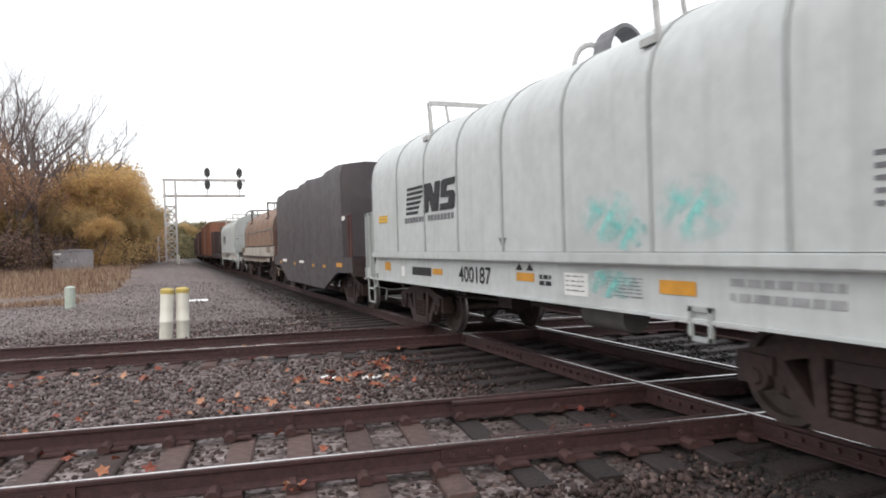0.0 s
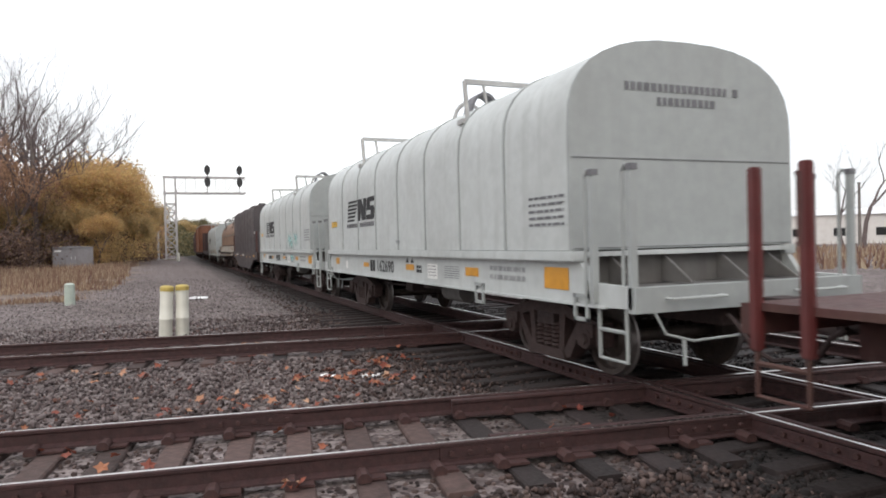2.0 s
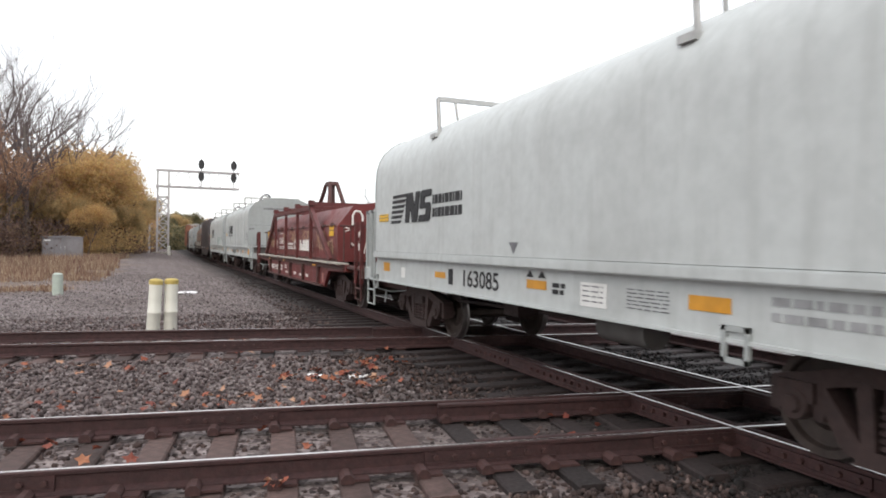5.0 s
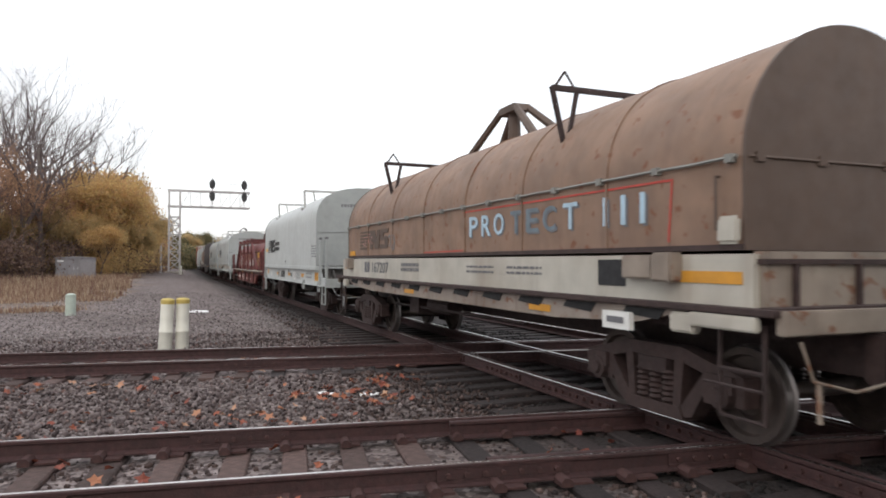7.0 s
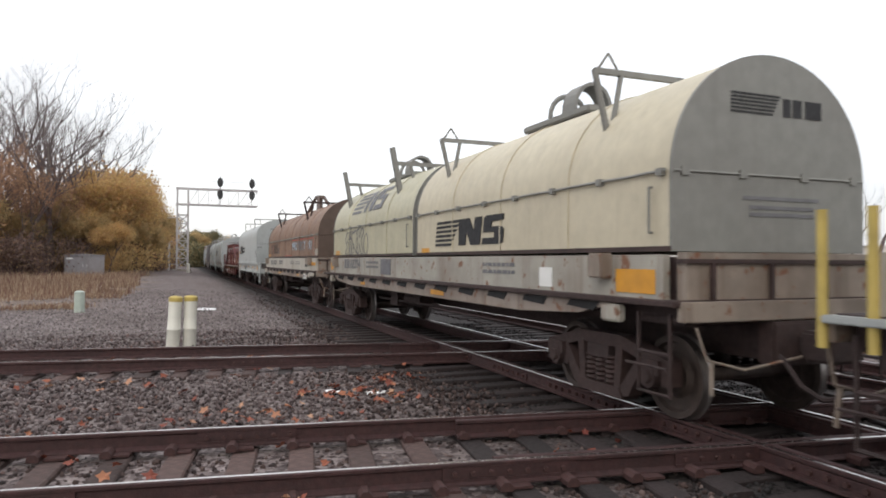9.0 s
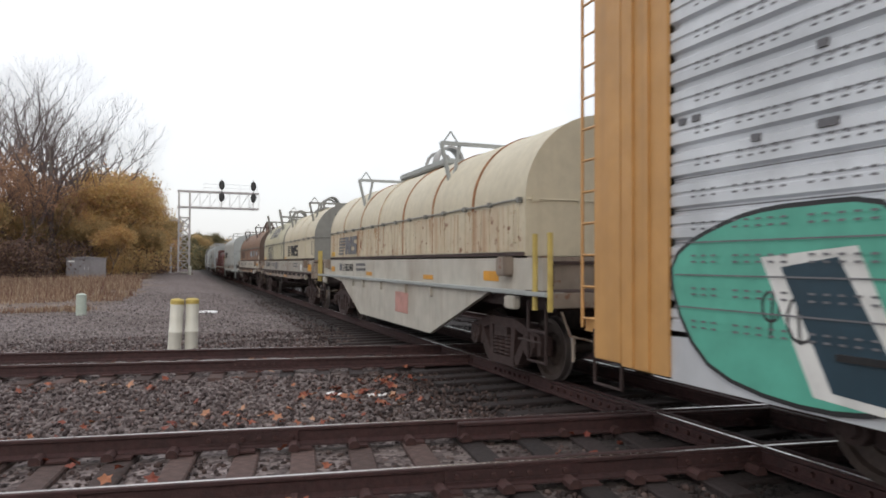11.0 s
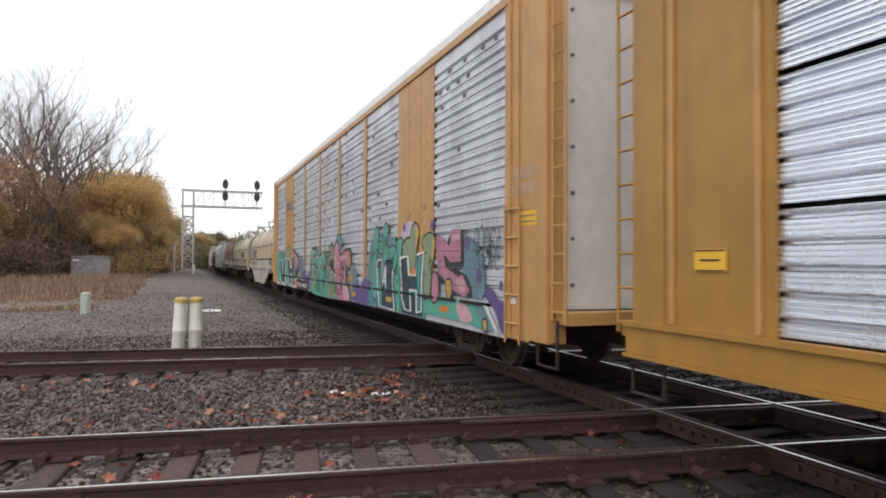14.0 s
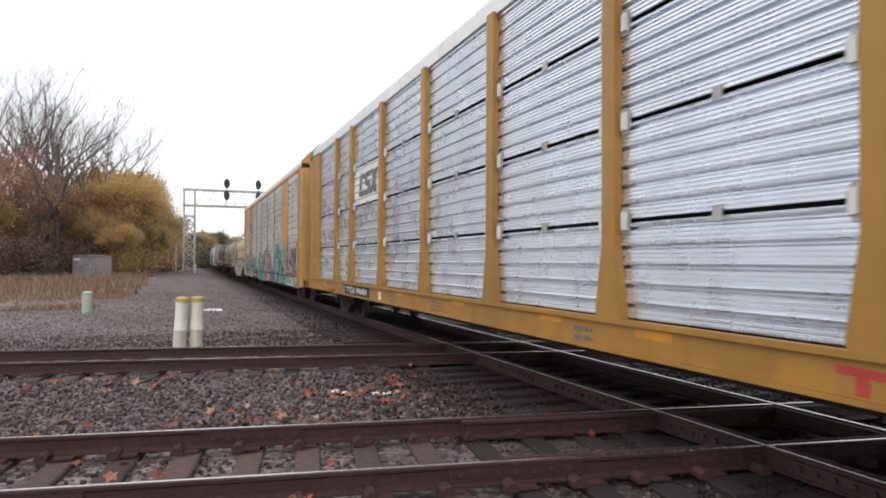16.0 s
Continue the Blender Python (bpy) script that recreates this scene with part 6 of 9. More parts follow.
    strokes("paint_tag", tag_scrawl(rng, 1.0, -0.6, 1.66, 1.98, 8), 0.022, pale, h, xh - 0.004)
    strokes("paint_tag", tag_scrawl(rng, -1.1, -2.7, 1.7, 2.0, 7), 0.022, pale, h, xh - 0.004)
    strokes("paint_tag", tag_scrawl(rng, -3.2, -4.4, 1.4, 1.98, 8), 0.024, M["ink_tan"], h, xh - 0.004)
    strokes("paint_tag", tag_scrawl(rng, -4.4, -5.3, 1.3, 1.7, 6), 0.022, pale, h, xh - 0.004)
    plates("reflector", [(-4.82, -5.3, 1.78, 1.92), (-4.82, -5.3, 1.94, 2.07), (5.9, 5.42, 1.79, 1.9), (5.9, 5.42, 1.92, 2.03)], M["caution"], h, xh, "orange stickers")
    # end face: sprayed loops
    bm = bmesh.new()
    for cx in (-0.75, 0.0, 0.75):
        pts2 = [(cx - 0.16, 2.02), (cx - 0.16, 2.3), (cx - 0.1, 2.42), (cx + 0.02, 2.42), (cx + 0.1, 2.3), (cx + 0.1, 2.0), (cx - 0.05, 1.7), (cx + 0.05, 1.45)]
        pipe(bm, [(x, -half - 0.018, z) for x, z in pts2], 0.028, 5)
    pipe(bm, [(-0.95, -half - 0.018, 1.6), (-0.6, -half - 0.018, 1.35), (-0.55, -half - 0.018, 1.6), (-0.3, -half - 0.018, 1.3)], 0.026, 5)
    pipe(bm, [(-1.1, -half - 0.018, 2.0), (-0.95, -half - 0.018, 1.96), (-1.1, -half - 0.018, 1.9)], 0.02, 5)
    part("paint_tag", bm, M["ink_white"], h, "white sprayed loops on the end")
    plates("reporting_mark", [(4.04, 3.9, 0.63, 0.79), (3.86, 3.72, 0.63, 0.79)], white, car, xs)
    lettering("car_number", "631428", 1.02, 0.18, white, car, on_side(3.68, 0.62, xs - 0.003))
    data_rows(car, 2.2, 0.82, 0.5, 2, xs, white, rng, 0.11, 0.07)
    data_rows(car, 1.25, 0.85, 0.4, 2, xs, white, rng, 0.08, 0.04)
    data_rows(car, 1.1, 0.64, 0.5, 1, xs, white, rng, 0.08, 0.06)
    data_rows(car, -0.45, 0.68, 0.4, 1, xs, white, rng, 0.08, 0.09)
    data_rows(car, -1.4, 0.66, 0.65, 1, xs, white, rng, 0.08, 0.07)
    painted("emblem", [[(-1.85, 0.62), (-2.0, 0.62), (-2.0, 0.78), (-1.9, 0.78)]], white, car, xs, smooth=False)
    data_rows(car, -2.35, 0.68, 0.35, 1, xs, white, rng, 0.08, 0.08)
    plates("notice", [(-4.55, -4.7, 0.55, 0.8)], M["ink_pink"], car, xs)
    plates("reflector", [(1.3, 0.9, 0.98, 1.03), (-3.6, -4.0, 0.96, 1.02), (4.4, 4.1, 0.98, 1.03)], M["reflector"], car, xs - 0.064)
    finish(car, -22.47, "oxide-red steel coil car with outside posts and pale graffiti")


red_coil_car()


def round_coil_car(place, half, hoods, mat, end_mat, sill_mat, bogies, deck, belly=False, label=""):
    """A coil car with half-cylinder hoods: white sill band, projecting deck flange, stacking brackets."""
    car = new("coil_car")
    rng = random.Random(int(abs(place)))
    for s in (-1, 1):
        bm = bmesh.new()
        x0, x1 = (-1.34, -1.26) if s < 0 else (1.26, 1.34)
        box(bm, x0, x1, -deck + 0.3, deck - 0.3, 1.22, 1.64)
        part("side_sill", bm, sill_mat, car)
        bm = bmesh.new()
        a, b = (-1.47, -1.2) if s < 0 else (1.2, 1.47)
        box(bm, a, b, -deck, deck, 1.17, 1.225)
        part("deck_flange", bm, M["bogie"] if not belly else M["end_grey"], car, bevel=0.01)
        bm = bmesh.new()
        x0, x1 = (-1.40, -1.33) if s < 0 else (1.33, 1.40)
        if belly:
            side_prism(bm, ((-5.3, 1.17), (-2.9, 0.35), (2.0, 0.35), (4.0, 1.08), (5.5, 1.17)), x0, x1)
            for y in (-3.0, -1.6, 0.1, 1.6, 2.6):
                box(bm, min(x0, x0 - 0.05 * (s < 0)), max(x1, x1 + 0.05 * (s > 0)), y - 0.04, y + 0.04, 1.0, 1.16)
        else:
            side_prism(bm, ((-deck + 0.9, 1.17), (-deck + 1.6, 1.02), (-bogies + 1.3, 0.95), (bogies - 1.3, 0.95), (deck - 1.6, 1.02), (deck - 0.9, 1.17)), x0, x1)
        part("fish_belly", bm, sill_mat if belly else M["weathered_sill"], car)
        k = -deck + 1.2
        while k < deck - 1.1 and not belly:
            bm = bmesh.new()
            side_prism(bm, ((k, 1.16), (k + 0.55, 1.16), (k + 0.62, 1.09), (k + 0.1, 1.06)), (x0 - 0.012) if s < 0 else x1, x0 if s < 0 else x1 + 0.012)
            part("pocket", bm, M["dark_gap"], car)
            k += 1.05
        bm = bmesh.new()
        box(bm, -1.4, 1.4, s * deck - 0.05, s * deck + 0.05, 1.04, 1.22)
        part("end_sill", bm, M["dirty_tan"], car, bevel=0.01)
        bm = bmesh.new()
        box(bm, -0.42, 0.42, s * deck - 0.1, s * deck + 0.1, 0.62, 1.03)
        part("draft_box", bm, M["bogie"], car, bevel=0.02)
        bm = bmesh.new()
        box(bm, -1.38, 1.38, min(s * (half + 0.24), s * (deck - 0.05)), max(s * (half + 0.24), s * (deck - 0.05)), 1.205, 1.235)
        part("end_platform", bm, M["bogie"], car)
        bm = bmesh.new()
        box(bm, -1.28, 1.28, min(s * (half + 0.1), s * (half + 0.22)), max(s * (half + 0.1), s * (half + 0.22)), 1.22, 1.66)
        part("bulkhead", bm, M["dirty_tan"], car)
        bm = bmesh.new()
        box(bm, -1.30, 1.30, min(s * (half + 0.09), s * (half + 0.25)), max(s * (half + 0.09), s * (half + 0.25)), 1.56, 1.60)
        for x in (-1.0, -0.3, 0.4, 1.05):
            box(bm, x - 0.02, x + 0.02, min(s * (half + 0.2), s * (half + 0.26)), max(s * (half + 0.2), s * (half + 0.26)), 1.23, 1.56)
        part("bulkhead_frame", bm, M["bogie"], car)
        bm = bmesh.new()
        pipe(bm, [(-1.3, s * (deck + 0.08), 1.0), (-1.2, s * (deck + 0.1), 0.72), (-0.8, s * (deck + 0.12), 0.62), (-0.1, s * (deck + 0.16), 0.72)], 0.014)
        pipe(bm, [(-1.15, s * (deck + 0.1), 0.7), (-1.17, s * (deck + 0.12), 0.42)], 0.022)
        part("uncoupling_lever", bm, M["dirty_tan"], car)
        coupler(car, s * deck, s)
        for sx in (-1, 1):
            bm = bmesh.new()
            stirrup(bm, sx * 1.36, s * (deck - 0.62), s * (deck - 0.18), 0.36, 1.1, 0.022)
            pipe(bm, [(sx * 1.45, s * (deck - 0.7), 0.62), (sx * 1.45, s * (deck - 0.12), 0.62)], 0.015)
            part("step", bm, M["grime"], car)
            bm = bmesh.new()
            box(bm, sx * 1.42 - 0.05, sx * 1.42 + 0.05, s * (deck - 0.95) - 0.15, s * (deck - 0.95) + 0.15, 0.98, 1.15)
            part("corner_bracket", bm, sill_mat, car, bevel=0.02)
            bm = bmesh.new()
            box(bm, sx * 1.40 - 0.08, sx * 1.40 + 0.08, s * (deck - 1.2) - 0.13, s * (deck - 1.2) + 0.13, 1.4, 1.66)
            part("tie_down_bracket", bm, M["dirty_tan"], car, bevel=0.02)
    bm = bmesh.new()
    box(bm, -1.26, 1.26, -deck + 0.1, deck - 0.1, 1.0, 1.2)
    box(bm, -0.35, 0.35, -deck + 0.1, deck - 0.1, 0.66, 1.0)
    box(bm, -1.2, 1.2, -half, half, 1.2, 1.62)
    part("deck", bm, M["grime"], car)
    bm = bmesh.new()
    rod(bm, (-0.85, 0.4, 0.78), (-0.85, 1.4, 0.78), 0.15, n=12)
    rod(bm, (-1.0, -2.4, 0.74), (-1.0, 3.2, 0.70), 0.025, n=5)
    box(bm, -1.05, -0.6, 1.7, 2.2, 0.6, 0.95)
    part("brake_gear", bm, M["grime"], car)
    for y in (-bogies, bogies):
        bogie(car, y)
    made = []
    for (y0, y1, hm) in hoods:
        pts = round_section(1.24, 1.67, 2.42)
        length = y1 - y0
        k = max(2, round(length / 1.85))
        ribs = [y0 + length * i / k for i in range(1, k)]
        h = hood(car, pts, y0, y1, hm, end_mat, ribs, hm, 0.03)
        for s in (-1, 1):
            bm = bmesh.new()
            pipe(bm, [(s * 1.27, y0 + 0.05 + (length - 0.1) * i / 24, 2.42 + rng.uniform(-0.005, 0.005)) for i in range(25)], 0.015, 5)
            n = int(length / 0.9)
            for i in range(n + 1):
                y = y0 + 0.12 + (length - 0.24) * i / n
                box(bm, s * 1.27 - 0.03, s * 1.27 + 0.03, y - 0.04, y + 0.04, 2.38, 2.45)
            part("latch_rail", bm, M["cream_grey"], h)
        for y, s in ((y0, -1), (y1, 1)):
            bm = bmesh.new()
            pipe(bm, [(-1.22, y + s * 0.02, 2.42), (1.22, y + s * 0.02, 2.42)], 0.014, 5)
            for x in (-1.1, -0.4, 0.4, 1.1):
                box(bm, x - 0.05, x + 0.05, y + s * 0.016 - 0.02, y + s * 0.016 + 0.03, 2.38, 2.46)
            part("end_latch", bm, end_mat, h)
        bm = bmesh.new()
        pipe(bm, [(-1.26, y0 + 0.25, 1.85), (-1.30, y0 + 0.25, 1.85), (-1.30, y0 + 0.25, 2.28), (-1.26, y0 + 0.25, 2.28)], 0.015)
        part("grab_iron", bm, end_mat, h)
        bm = bmesh.new()
        box(bm, -1.262, -1.242, y0, y1, 1.67, 1.72)
        part("foot_rail", bm, M["bogie"], h)
        made.append(h)
    return car, made, rng


def triangle_bracket(h, y, mat):
    """A bar over the hood on splayed legs that rise from one foot each, with a pointed loop above each foot."""
    w, top = 1.20, 3.70
    bm = bmesh.new()
    box(bm, -w, w, y - 0.03, y + 0.03, top - 0.045, top + 0.02)
    for s in (-1, 1):
        rod(bm, (s * w, y, top), (s * 1.02, y, 2.96), 0.038, n=6)
        rod(bm, (s * 0.84, y, top), (s * 0.98, y, 3.0), 0.032, n=6)
        rod(bm, (s * 1.16, y, top), (s * 1.02, y, top + 0.2), 0.016, n=5)
        rod(bm, (s * 0.88, y, top), (s * 1.02, y, top + 0.2), 0.016, n=5)
        box(bm, s * 1.03 - 0.05, s * 1.03 + 0.05, y - 0.12, y + 0.12, 2.90, 2.98)
    part("stacking_bracket", bm, mat, h)


def horn_bracket(h, y, mat):
    """A bar over the hood whose flat legs lean outward and stand up past it as horns."""
    bm = bmesh.new()
    box(bm, -1.12, 1.12, y - 0.03, y + 0.03, 3.62, 3.70)
    for s in (-1, 1):
        prism(bm, [(s * 0.97, 2.98), (s * 1.07, 2.96), (s * 1.27, 3.98), (s * 1.17, 4.0)], y - 0.05, y + 0.05)
        rod(bm, (s * 0.80, y, 3.64), (s * 0.72, y, 3.28), 0.035, n=6)
        box(bm, s * 1.02 - 0.07, s * 1.02 + 0.07, y - 0.13, y + 0.13, 2.93, 2.985)
    part("stacking_bracket", bm, mat, h)


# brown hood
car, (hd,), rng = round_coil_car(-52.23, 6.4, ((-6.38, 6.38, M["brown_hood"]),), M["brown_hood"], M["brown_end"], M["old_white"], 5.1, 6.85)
for y in (3.4, -3.4):
    triangle_bracket(hd, y, M["grime"])
lifting_saddle(hd, -0.2, 3.6, M["brown_end"], 1.25, 0.64)
x = -1.246
for ch, y, ink in (("P", -1.09, "ink_blue"), ("R", -1.52, "ink_blue"), ("O", -1.92, "ink_blue"), ("T", -2.42, "ink_blue_dark"), ("E", -2.85, "ink_blue_dark"), ("C", -3.26, "ink_blue_dark"), ("T", -3.72, "ink_blue"), ("I", -4.5, "ink_blue"), ("I", -4.8, "ink_blue"), ("I", -5.1, "ink_blue")):
    w = 0.075 if ch == "I" else 0.30
    lettering("letter_shade", ch, w, 0.30, M["ink_grey"], hd, on_side(y - 0.035, 1.925, x))
    lettering("hood_lettering", ch, w, 0.30, M[ink], hd, on_side(y, 1.95, x - 0.004))
strokes("faded_panel", [[(-0.85, 2.34), (-5.55, 2.32)], [(0.9, 1.74), (-0.85, 1.75)], [(-5.55, 2.32), (-5.5, 1.76)]], 0.022, M["ink_red"], hd, x)
bm = bmesh.new()
box(bm, -1.43, -1.345, -5.48, -5.04, 1.42, 1.64)
part("tan_box", bm, M["dirty_tan"], car, "tan box on the sill", bevel=0.015)
bm = bmesh.new()
box(bm, -1.46, -1.40, -5.2, -4.78, 0.93, 1.1)
part("placard_holder", bm, M["sticker"], car)
plates("stencilled_data", [(-4.86, -5.12, 0.99, 1.05)], M["ink_grey"], car, -1.464)
bm = bmesh.new()
box(bm, -1.49, -1.42, -6.7, -6.0, 1.05, 1.165)
part("white_bracket", bm, M["old_white"], car, bevel=0.015)
bm = bmesh.new()
box(bm, -1.30, -1.247, -6.36, -6.12, 1.72, 1.95)
part("hood_bracket", bm, M["old_white"], hd, "pale rusty lifting bracket", bevel=0.03)
stripe_emblem(hd, 5.3, 1.86, 2.25, 0.42, x, M["brown_end"])
plates("reflector", [(6.2, 5.7, 1.72, 1.84)], M["reflector"], hd, x)
strokes("paint_tag", tag_scrawl(rng, 5.0, 4.1, 1.92, 2.2, 4), 0.025, M["ink_pink"], hd, x - 0.003)
strokes("paint_tag", tag_scrawl(rng, 3.3, 2.6, 1.85, 2.15, 3), 0.025, M["ink_blue_dark"], hd, x - 0.003)
x = -1.344
plates("reporting_mark", [(4.5, 4.33, 1.34, 1.57), (4.27, 4.1, 1.34, 1.57)], M["ink_grey"], car, x)
lettering("car_number", "167207", 1.18, 0.23, M["ink_grey"], car, on_side(3.88, 1.34, x - 0.003))
data_rows(car, 1.9, 1.55, 1.0, 2, x, M["ink_grey"], rng, 0.09, 0.06)
data_rows(car, -1.2, 1.52, 0.9, 2, x, M["ink_grey"], rng, 0.07, 0.03)
data_rows(car, -2.5, 1.52, 0.9, 2, x, M["ink_grey"], rng, 0.07, 0.03)
plates("notice", [(-4.55, -5.0, 1.34, 1.6)], M["ink"], car, x, "black data panel")
plates("reflector", [(-5.64, -6.45, 1.40, 1.5), (6.3, 5.7, 1.40, 1.5)], M["reflector"], car, x)
plates("reflector", [(1.5, 1.0, 1.0, 1.07), (-3.2, -3.7, 1.0, 1.08)], M["reflector"], car, -1.404)
finish(car, -52.23, "coil car with faded brown half-round hood and pale blue lettering")

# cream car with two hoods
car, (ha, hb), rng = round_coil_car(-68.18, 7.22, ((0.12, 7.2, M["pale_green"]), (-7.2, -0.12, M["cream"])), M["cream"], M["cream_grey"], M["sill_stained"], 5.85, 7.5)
for h, ys in ((ha, (6.0, 1.6)), (hb, (-1.25, -5.9))):
    for y in ys:
        (horn_bracket if h == ha else triangle_bracket)(h, y, M["cream_grey"])
for h, y in ((ha, 3.5), (hb, -3.75)):
    bent_loop(h, y + 0.3, 3.62, 0.32, 0.44, M["cream_grey"], 0.04)
    band_arch(h, y - 0.2, 3.62, 0.32, 0.50, M["cream_grey"])
    bm = bmesh.new()
    box(bm, -0.45, 0.45, y - 0.9, y + 0.9, 3.56, 3.66)
    part("lifting_plate", bm, M["cream_grey"], h, bevel=0.02)
stripe_emblem(hb, -1.1, 1.82, 2.65, 0.42, -1.246, M["ink"])
bubble = lambda pts: rounded([(5.75 - 0.5 * u, 1.72 + 0.58 * v) for u, v in pts], 5)
for o in ([(0.0, 0.1), (0.25, 0.0), (0.75, 0.15), (0.8, 0.5), (0.4, 0.6), (0.85, 0.75), (0.7, 1.0), (0.3, 0.95), (0.05, 0.65), (0.35, 0.4), (0.3, 0.25)],
          [(0.95, 0.05), (1.3, 0.05), (1.35, 0.55), (1.3, 0.72), (0.95, 0.68), (1.05, 0.4)], [(1.0, 0.82), (1.2, 0.78), (1.3, 0.92), (1.15, 1.05), (1.0, 0.98)],
          [(1.4, 0.0), (1.75, 0.1), (1.8, 0.5), (2.1, 0.2), (2.5, 0.1), (2.3, 0.5), (2.55, 0.8), (2.2, 1.05), (1.8, 0.95), (1.5, 1.0), (1.55, 0.5)],
          [(2.6, 0.05), (2.95, 0.1), (2.95, 0.45), (3.35, 0.05), (3.75, 0.1), (3.35, 0.6), (3.8, 0.95), (3.45, 1.1), (3.0, 0.75), (2.9, 1.1), (2.55, 1.0), (2.65, 0.5)],
          [(3.85, 0.25), (4.2, 0.0), (4.6, 0.2), (4.55, 0.65), (4.25, 0.85), (3.9, 0.65)]):
    line = bubble(o)
    strokes("paint_tag", [line + line[:1]], 0.045, M["ink_grey"], ha, -1.246)
plates("reflector", [(6.9, 6.4, 1.78, 1.83), (6.9, 6.4, 1.72, 1.76)], M["reflector"], ha, -1.246)
plates("reflector", [(-0.4, -0.8, 1.72, 1.8)], M["reflector"], hb, -1.246)
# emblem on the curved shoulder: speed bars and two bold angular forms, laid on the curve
quads = [(0.0, 0.33 + 0.03 * i, 0.21 * i, 0.0, 0.35 + 0.03 * i, 0.21 * i + 0.12) for i in range(5)]
quads += [(0.42, 0.51, 0.0, 0.42, 0.51, 1.0), (0.60, 0.70, 0.0, 0.44, 0.53, 1.0), (0.63, 0.71, 0.0, 0.63, 0.71, 1.0), (0.75, 1.0, 0.0, 0.75, 1.0, 0.2), (0.91, 1.0, 0.2, 0.91, 1.0, 0.42),
          (0.75, 1.0, 0.42, 0.75, 1.0, 0.6), (0.75, 0.84, 0.6, 0.75, 0.84, 0.8), (0.75, 1.0, 0.8, 0.75, 1.0, 1.0)]
bm = bmesh.new()
for k, (a0, a1, v0, b0, b1, v1) in enumerate(quads):
    rows = []
    for n in range(6):
        f = n / 5
        v, r = v0 + (v1 - v0) * f, 1.246 + 0.0006 * k
        a = 0.28 + 0.52 * v
        rows.append([bm.verts.new((-r * math.cos(a), 5.25 - 2.75 * (u0 + (u1 - u0) * f) - 0.15 * v, 2.42 + r * 0.96 * math.sin(a) + 0.004)) for u0, u1 in ((a0, b0), (a1, b1))])
    for q, w in zip(rows, rows[1:]):
        bm.faces.new((q[0], q[1], w[1], w[0]))
part("emblem", bm, M["ink_grey"], ha)
# grey data panel, number, end emblem
plates("notice", [(2.0, 1.25, 1.27, 1.6)], M["ink_grey"], car, -1.344, "dark grey patch")
plates("reporting_mark", [(5.4, 5.2, 1.36, 1.6), (5.12, 4.95, 1.36, 1.6)], M["ink_grey"], car, -1.344)
lettering("car_number", "168394", 1.12, 0.24, M["ink_grey"], car, on_side(4.88, 1.36, -1.347))
data_rows(car, 3.2, 1.55, 1.0, 2, -1.344, M["ink_grey"], rng, 0.1, 0.05)
data_rows(car, -3.3, 1.55, 1.0, 2, -1.344, M["ink_grey"], rng, 0.1, 0.05)
plates("notice", [(-4.95, -5.25, 1.27, 1.5)], M["sticker"], car, -1.344)
plates("reflector", [(-6.5, -7.1, 1.27, 1.5), (7.1, 6.8, 1.3, 1.5)], M["reflector"], car, -1.344)
plates("reflector", [(3.5, 3.1, 1.0, 1.08), (-1.3, -1.9, 1.0, 1.08)], M["reflector"], car, -1.404)
bm = bmesh.new()
for i in range(6):
    z = 3.02 + 0.036 * i
    box(bm, -0.55 - 0.0 * i, -0.02 + 0.02 * i, -7.222, -7.217, z, z + 0.02)
for x0, w in ((0.12, 0.1), (0.25, 0.12), (0.42, 0.22)):
    box(bm, x0, x0 + w, -7.222, -7.217, 3.02, 3.2)
part("emblem", bm, M["ink"], hb)
bm = bmesh.new()
for z, w in ((2.18, 0.5), (2.09, 0.42), (2.02, 0.42)):
    box(bm, -w + 0.1, w + 0.1, -7.222, -7.217, z, z + 0.035)
part("stencilled_data", bm, M["ink_grey"], hb)
finish(car, -68.18, "coil car with two cream half-round hoods and black emblem")

# rusty white fish-belly car
car, (hd,), rng = round_coil_car(-84.1, 6.1, ((-6.08, 6.08, M["cream"]),), M["rusty_white"], M["cream"], M["old_white"], 5.1, 7.0, belly=True)
for y in (2.9, -2.9):
    triangle_bracket(hd, y, M["end_grey"])
bm = bmesh.new()
box(bm, -0.5, 0.5, -1.3, 1.7, 3.56, 3.70)
part("lifting_plate", bm, M["end_grey"], hd, bevel=0.03)
bent_loop(hd, 0.3, 3.62, 0.32, 0.44, M["galv"], 0.04)
band_arch(hd, -0.25, 3.62, 0.32, 0.50, M["galv"])
bm = bmesh.new()
box(bm, -1.252, -1.243, -6.06, 6.06, 1.73, 2.37)
part("side_panel", bm, M["rusty_white"], hd, "rust-streaked side panel")
for y in (-4.4, -2.6, -0.9, 0.9, 2.55, 4.4):
    bm = bmesh.new()
    prism(bm, grow_outline(round_section(1.24, 1.74, 2.42), 0.018), y - 0.03, y + 0.03)
    part("rust_seam", bm, surface("rust_run", (0.28, 0.13, 0.06), 0.8, grain=0.3, scale=5, dirt=0.6, dirt_colour=(0.5, 0.42, 0.3), bump=0), hd)
M["rust_streak"] = surface("rust_runs", (0.33, 0.19, 0.09), 0.7, grain=0.35, scale=9, dirt=0.5, dirt_colour=(0.2, 0.09, 0.04), bump=0)
for k in range(46):
    y = rng.uniform(-6.0, 6.0)
    length, w = rng.uniform(0.08, 0.62) * rng.choice((0.4, 0.7, 1.0)), rng.uniform(0.008, 0.03)
    painted("rust_streak", [[(y - w, 2.365), (y + w, 2.365), (y + w * 0.5, 2.365 - length * 0.6), (y + rng.uniform(-0.01, 0.01), 2.365 - length)]], M["rust_streak"], hd, -1.2525, thick=0.001, smooth=False)
